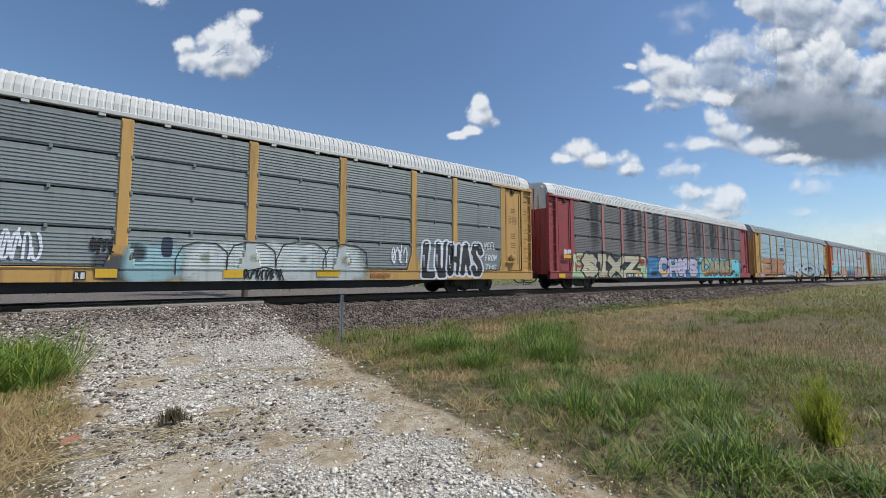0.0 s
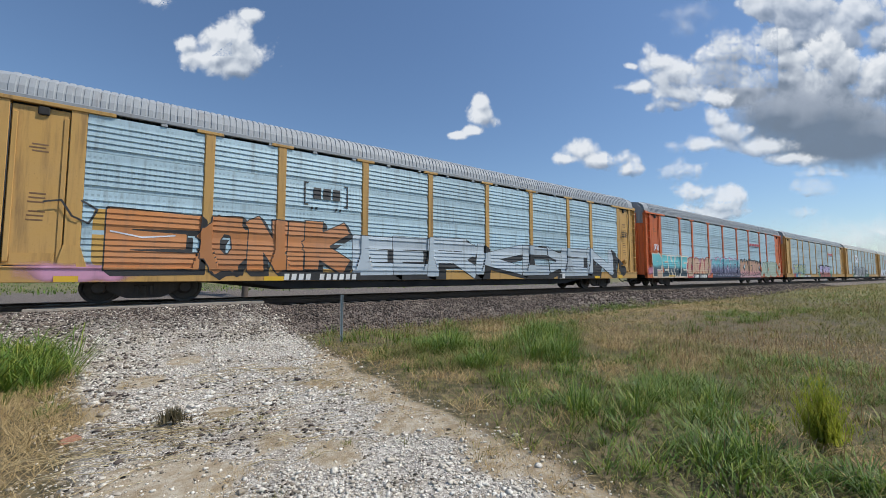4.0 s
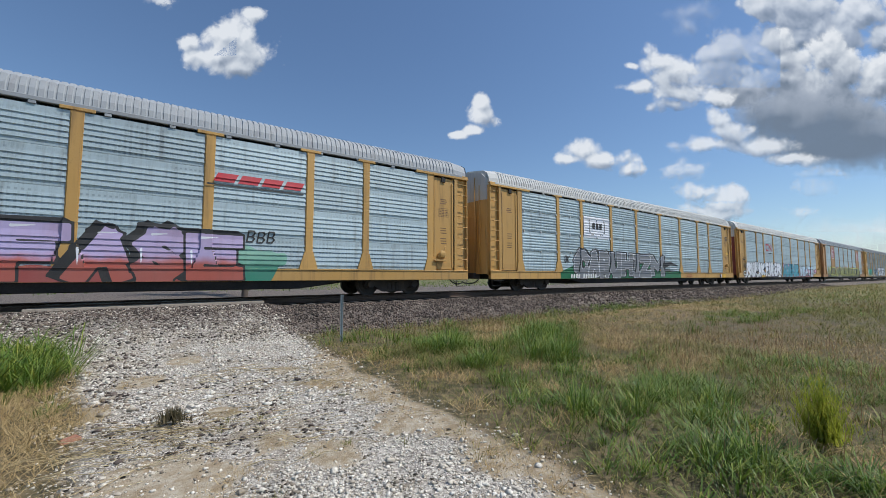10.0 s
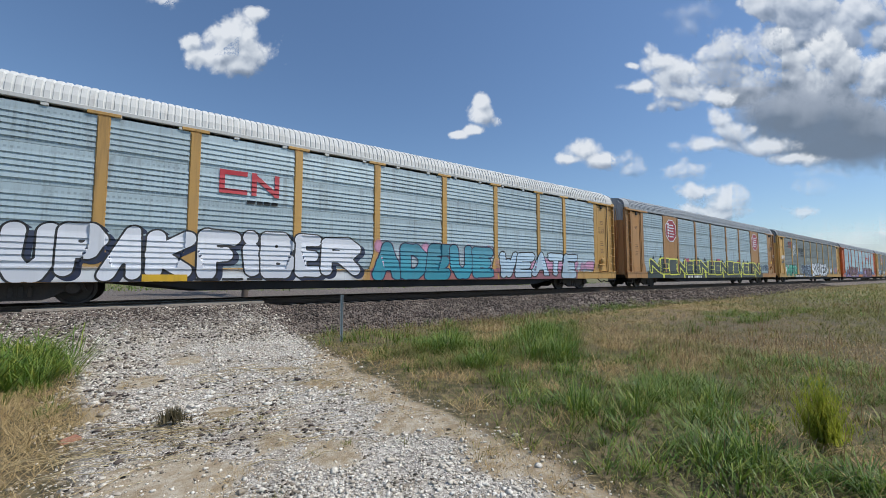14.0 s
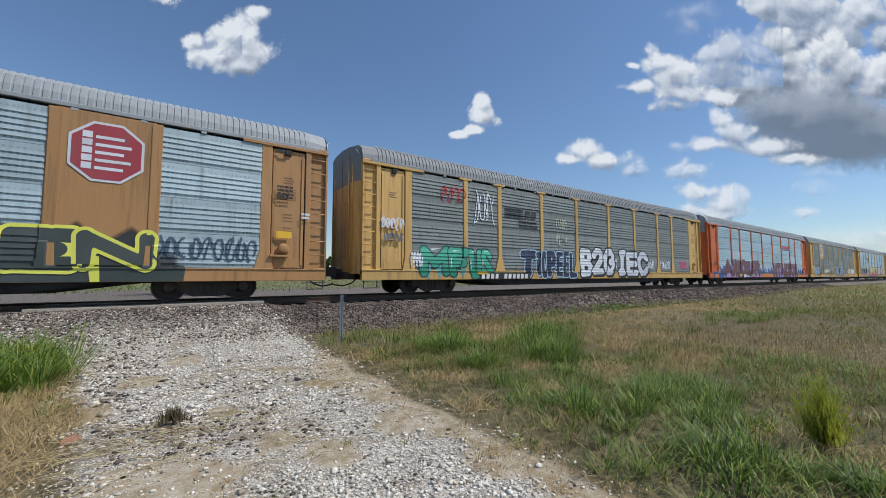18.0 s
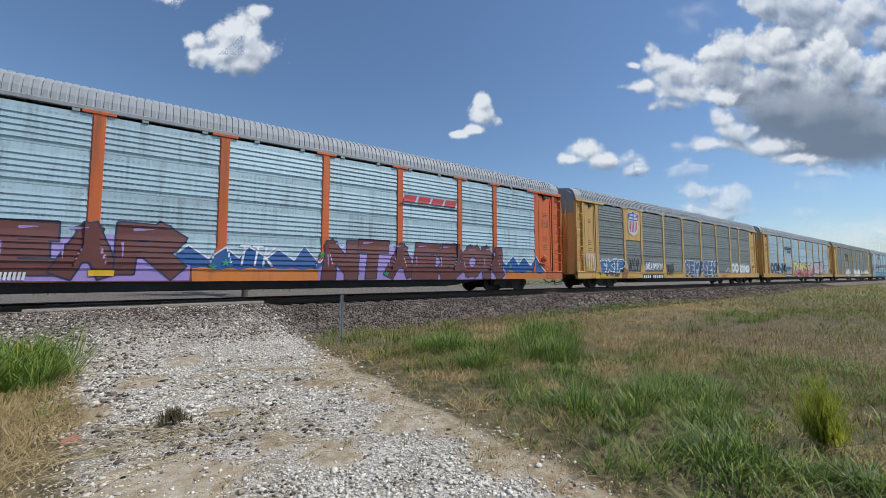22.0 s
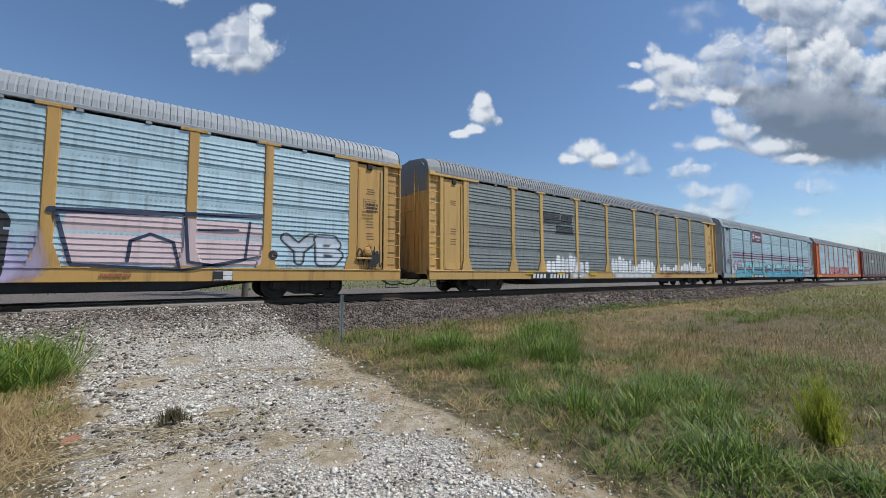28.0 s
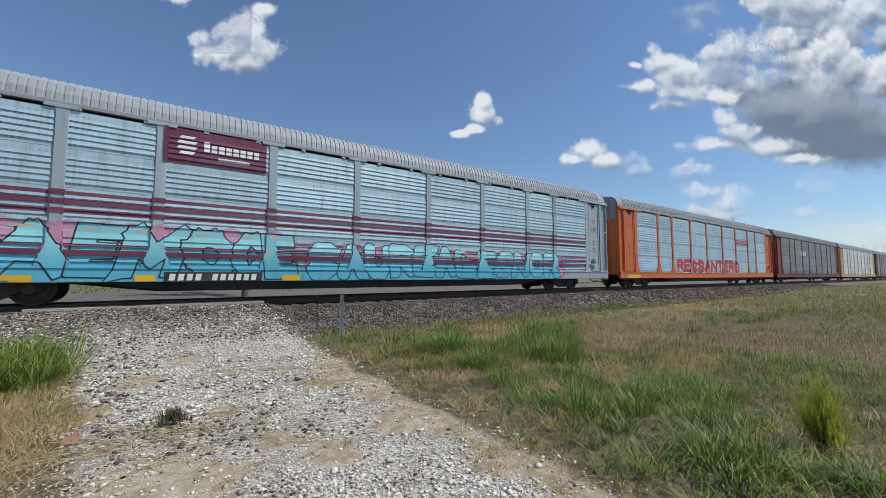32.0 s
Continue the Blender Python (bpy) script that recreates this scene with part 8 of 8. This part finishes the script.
# car 11
piece(11, 2.15, 7.2, 0.97, 2.02, "OGNK", NAVY, None, w=0.27, square=True, cuts=[2.18, 3.2, 4.42, 5.85, 7.2], sway=0.12)
tag(11, 3.7, 4.7, 1.02, 1.22, "NARB", CHALK)
blob(11, 9.6, 18.0, 0.45, 2.0, THIN_L, "thin lilac paint", 0.15)
piece(11, 9.85, 17.2, 0.62, 2.26, "DRCiN", FADE_GOLD, INK, w=0.34, rim=0.07, drop=(0.10, -0.06, INK), gloss=CHALK, cuts=[9.85, 11.6, 12.98, 14.32, 14.98, 17.1], sway=0.04)
blob(11, 12.0, 16.2, 0.4, 0.92, SALMON, "salmon paint on the sill", 0.08, 8.0)
blob(11, 18.15, 22.55, 0.98, 2.3, paint("pale_rose", (0.60, 0.46, 0.46), 0.35), "pale rose paint", 0.03, 12.0)
line(11, [(17.95, 2.28), (22.5, 2.5)], 0.07, 0.05, NAVY)
line(11, [(18.05, 2.2), (18.35, 1.0), (20.6, 0.88), (22.5, 1.3)], 0.045, 0.03, NAVY)
line(11, [(19.4, 1.1), (19.45, 1.62), (19.85, 1.82), (20.35, 1.62), (20.5, 0.95)], 0.04, 0.035, NAVY)
line(11, [(20.6, 2.3), (20.7, 1.1), (21.4, 1.0), (22.1, 1.2), (22.2, 2.3)], 0.04, 0.035, NAVY)
line(11, [(20.9, 2.0), (21.9, 2.05)], 0.03, 0.03, NAVY)
piece(11, 22.9, 25.1, 1.0, 2.05, "YB", paint("thin_ice", (0.50, 0.56, 0.62), 0.3, cover=0.8), INK, w=0.26, rim=0.035, cuts=[23.1, 24.15, 25.05])
blob(11, 22.72, 23.0, 1.2, 1.5, INK, "black dot", 0.01, 2.0)
tag(11, 16.0, 16.9, 0.66, 0.82, "DERTEN", INK, 0.014)
tag(11, 0.75, 1.45, 3.55, 3.95, "VOL", INK)
tag(11, 0.72, 1.55, 3.1, 3.45, "HEP", INK)
hauler(11, 6.74, 9.22, 3.14, 3.77)
numbers(11, 6.46, 8.92, 0.63, 0.85)
scrawl(11, 6.93, 9.15, 1.14, 1.80, SLATE)
scrawl(11, 25.56, 26.33, 1.02, 1.79, INK)
plate(11, 21.30, 21.79, 0.59, 0.88, "")
bars(11, 18.90, 19.50, 0.66, 0.81, RUST)
mark(11, 13.53, 13.83, 0.68, 0.81)
scrawl(11, 25.97, 26.50, 0.96, 1.73, INK)
bars(11, 25.88, 26.32, 2.94, 3.29, INK)
# car 12
SCRAPED = paint("scraped_white", (0.78, 0.79, 0.79), 0.2, cover=0.72)
r12 = random.Random(12)
for a12, b12, low, high in ((6.8, 9.35, 0.66, 1.98), (9.45, 10.4, 0.66, 1.75), (12.5, 17.5, 0.64, 2.0), (18.0, 20.8, 0.86, 1.6), (21.0, 25.1, 0.72, 1.86)):
    x12 = a12
    while x12 < b12 - 0.15:
        wide = min(b12 - x12, r12.uniform(0.38, 0.62))
        blob(12, x12, x12 + wide, low + r12.uniform(0, 0.08), high - r12.uniform(0, 0.45) * (high - low), SCRAPED, "scratchy white painted shape", 0.09, 2.8, 0.10)
        line(12, [(x12 + wide * 0.5, low + 0.15), (x12 + wide * r12.uniform(0.35, 0.65), low + (high - low) * r12.uniform(0.4, 0.65))], 0.022, 0.012, THIN_S)
        x12 += wide * r12.uniform(0.72, 0.95)
blob(12, 8.6, 10.3, 0.5, 0.94, THIN_W, "thin white paint on the sill", 0.06)
blob(12, 12.4, 17.4, 0.5, 0.98, THIN_W, "thin white paint on the sill", 0.06, 8.0)
blob(12, 17.9, 25.2, 0.75, 1.12, paint("thin_brown", (0.30, 0.15, 0.09), 0.3, cover=0.6), "brown rusty overspray", 0.08, 8.0)
hauler(12, 6.69, 9.07, 2.89, 3.93)
numbers(12, 5.86, 8.57, 0.58, 0.84)
plate(12, 9.35, 9.60, 0.60, 0.83, "R1")
mark(12, 5.44, 5.89, 0.79, 0.94)
mark(12, 7.67, 8.21, 0.79, 0.92)
mark(12, 10.38, 10.97, 0.78, 0.95)
bars(12, 18.68, 19.55, 0.60, 0.83, RUST)
# car 13
blob(13, 2.3, 10.4, 0.5, 2.06, THIN_P, "soft pink paint mist", 0.2)
blob(13, 10.0, 23.6, 0.5, 1.82, THIN_P, "soft pink paint mist", 0.2)
blob(13, 3.2, 23.0, 0.4, 0.98, TURQ_D, "turquoise paint on the sill", 0.06, 14.0)
ridge(13, 2.6, 10.3, 0.6, 1.75, FADE_TURQ, 0.9, 91, "turquoise paint", INK, 0.5)
ridge(13, 10.4, 23.0, 0.6, 1.65, FADE_TURQ, 0.7, 92, "turquoise paint", INK, 0.45)
piece(13, 2.75, 10.2, 0.62, 1.98, "AEMOCE", FADE_TURQ, INK, w=0.26, rim=0.035, square=True, spur=0.32, cuts=[3.5, 4.95, 5.85, 7.2, 8.4, 9.2, 10.1], sway=0.14, gloss=PEACH)
piece(13, 10.5, 17.4, 0.62, 1.88, "SAUREAL", FADE_TURQ, INK, w=0.21, rim=0.032, spur=0.28, sway=0.12, gloss=CHALK)
piece(13, 17.6, 22.9, 0.60, 1.86, "ESNOR", FADE_TURQ, INK, w=0.21, rim=0.032, spur=0.28, sway=0.12, gloss=CHALK)
tag(13, 0.7, 1.62, 1.72, 2.12, "HUEYS", WINE, 0.03)
maroonsign(13, 6.62, 9.17, 3.81, 5.05)
numbers(13, 6.86, 9.04, 0.57, 0.80)
mark(13, 3.94, 4.31, 0.58, 0.74)
mark(13, 6.15, 6.58, 0.56, 0.75)
mark(13, 9.71, 10.25, 0.56, 0.75)
scrawl(13, 1.54, 1.91, 0.86, 1.42, CHALK)
scrawl(13, 2.27, 2.88, 1.18, 1.72, CHALK)
mark(13, 1.52, 1.99, 0.58, 0.78)
mark(13, 3.81, 4.22, 0.62, 0.74)
bars(13, 1.13, 1.46, 2.17, 2.45, INK)
# car 14
piece(14, 7.1, 10.3, 0.9, 1.9, "RES", RED, CHALK, w=0.2, rim=0.04, spur=0.1)
piece(14, 10.4, 18.5, 0.92, 2.0, "SANTERO", RED, CHALK, w=0.22, rim=0.04, spur=0.1)
blob(14, 2.17, 4.39, 1.03, 2.16, ICE, "pale blue paint")
bars(14, 17.82, 20.88, 3.31, 3.81, RED)
mark(14, 0.79, 2.23, 0.50, 0.79)
# car 15
bars(15, 8.65, 10.71, 3.01, 3.50, CHALK)
scrawl(15, 4.13, 19.35, 0.91, 1.40, SMOKE)
# ---- what moves ----
def motions():
    times = [0.0, 0.5] + [float(t) for t in range(1, 32)] + [31.5, 32.0]
    for n, (car, wheels) in enumerate(TRAIN):
        walk(car, [(t, pose(FRONT0 + n * PITCH_CAR - travel(t), TRACK, 0.0)) for t in times])
        # wheels roll while the car is near
        near_ = [k for k in range(0, 961) if -24 < FRONT0 + n * PITCH_CAR + BODY / 2 - travel(k / FPS) < 40]
        if near_:
            ks = sorted({0, *near_, 960})
            for w in wheels:
                x, z = w.location.x, w.location.z
                turn = lambda k: -math.degrees((travel(min(max(k, near_[0]), near_[-1]) / FPS)) / z)
                walk(w, [(k / FPS, pose(x, 0, z, 0, turn(k), 0)) for k in ks])
    for ob, (a, b) in CLOUDS:
        walk(ob, [(0.0, a), (32.0, b)])


motions()
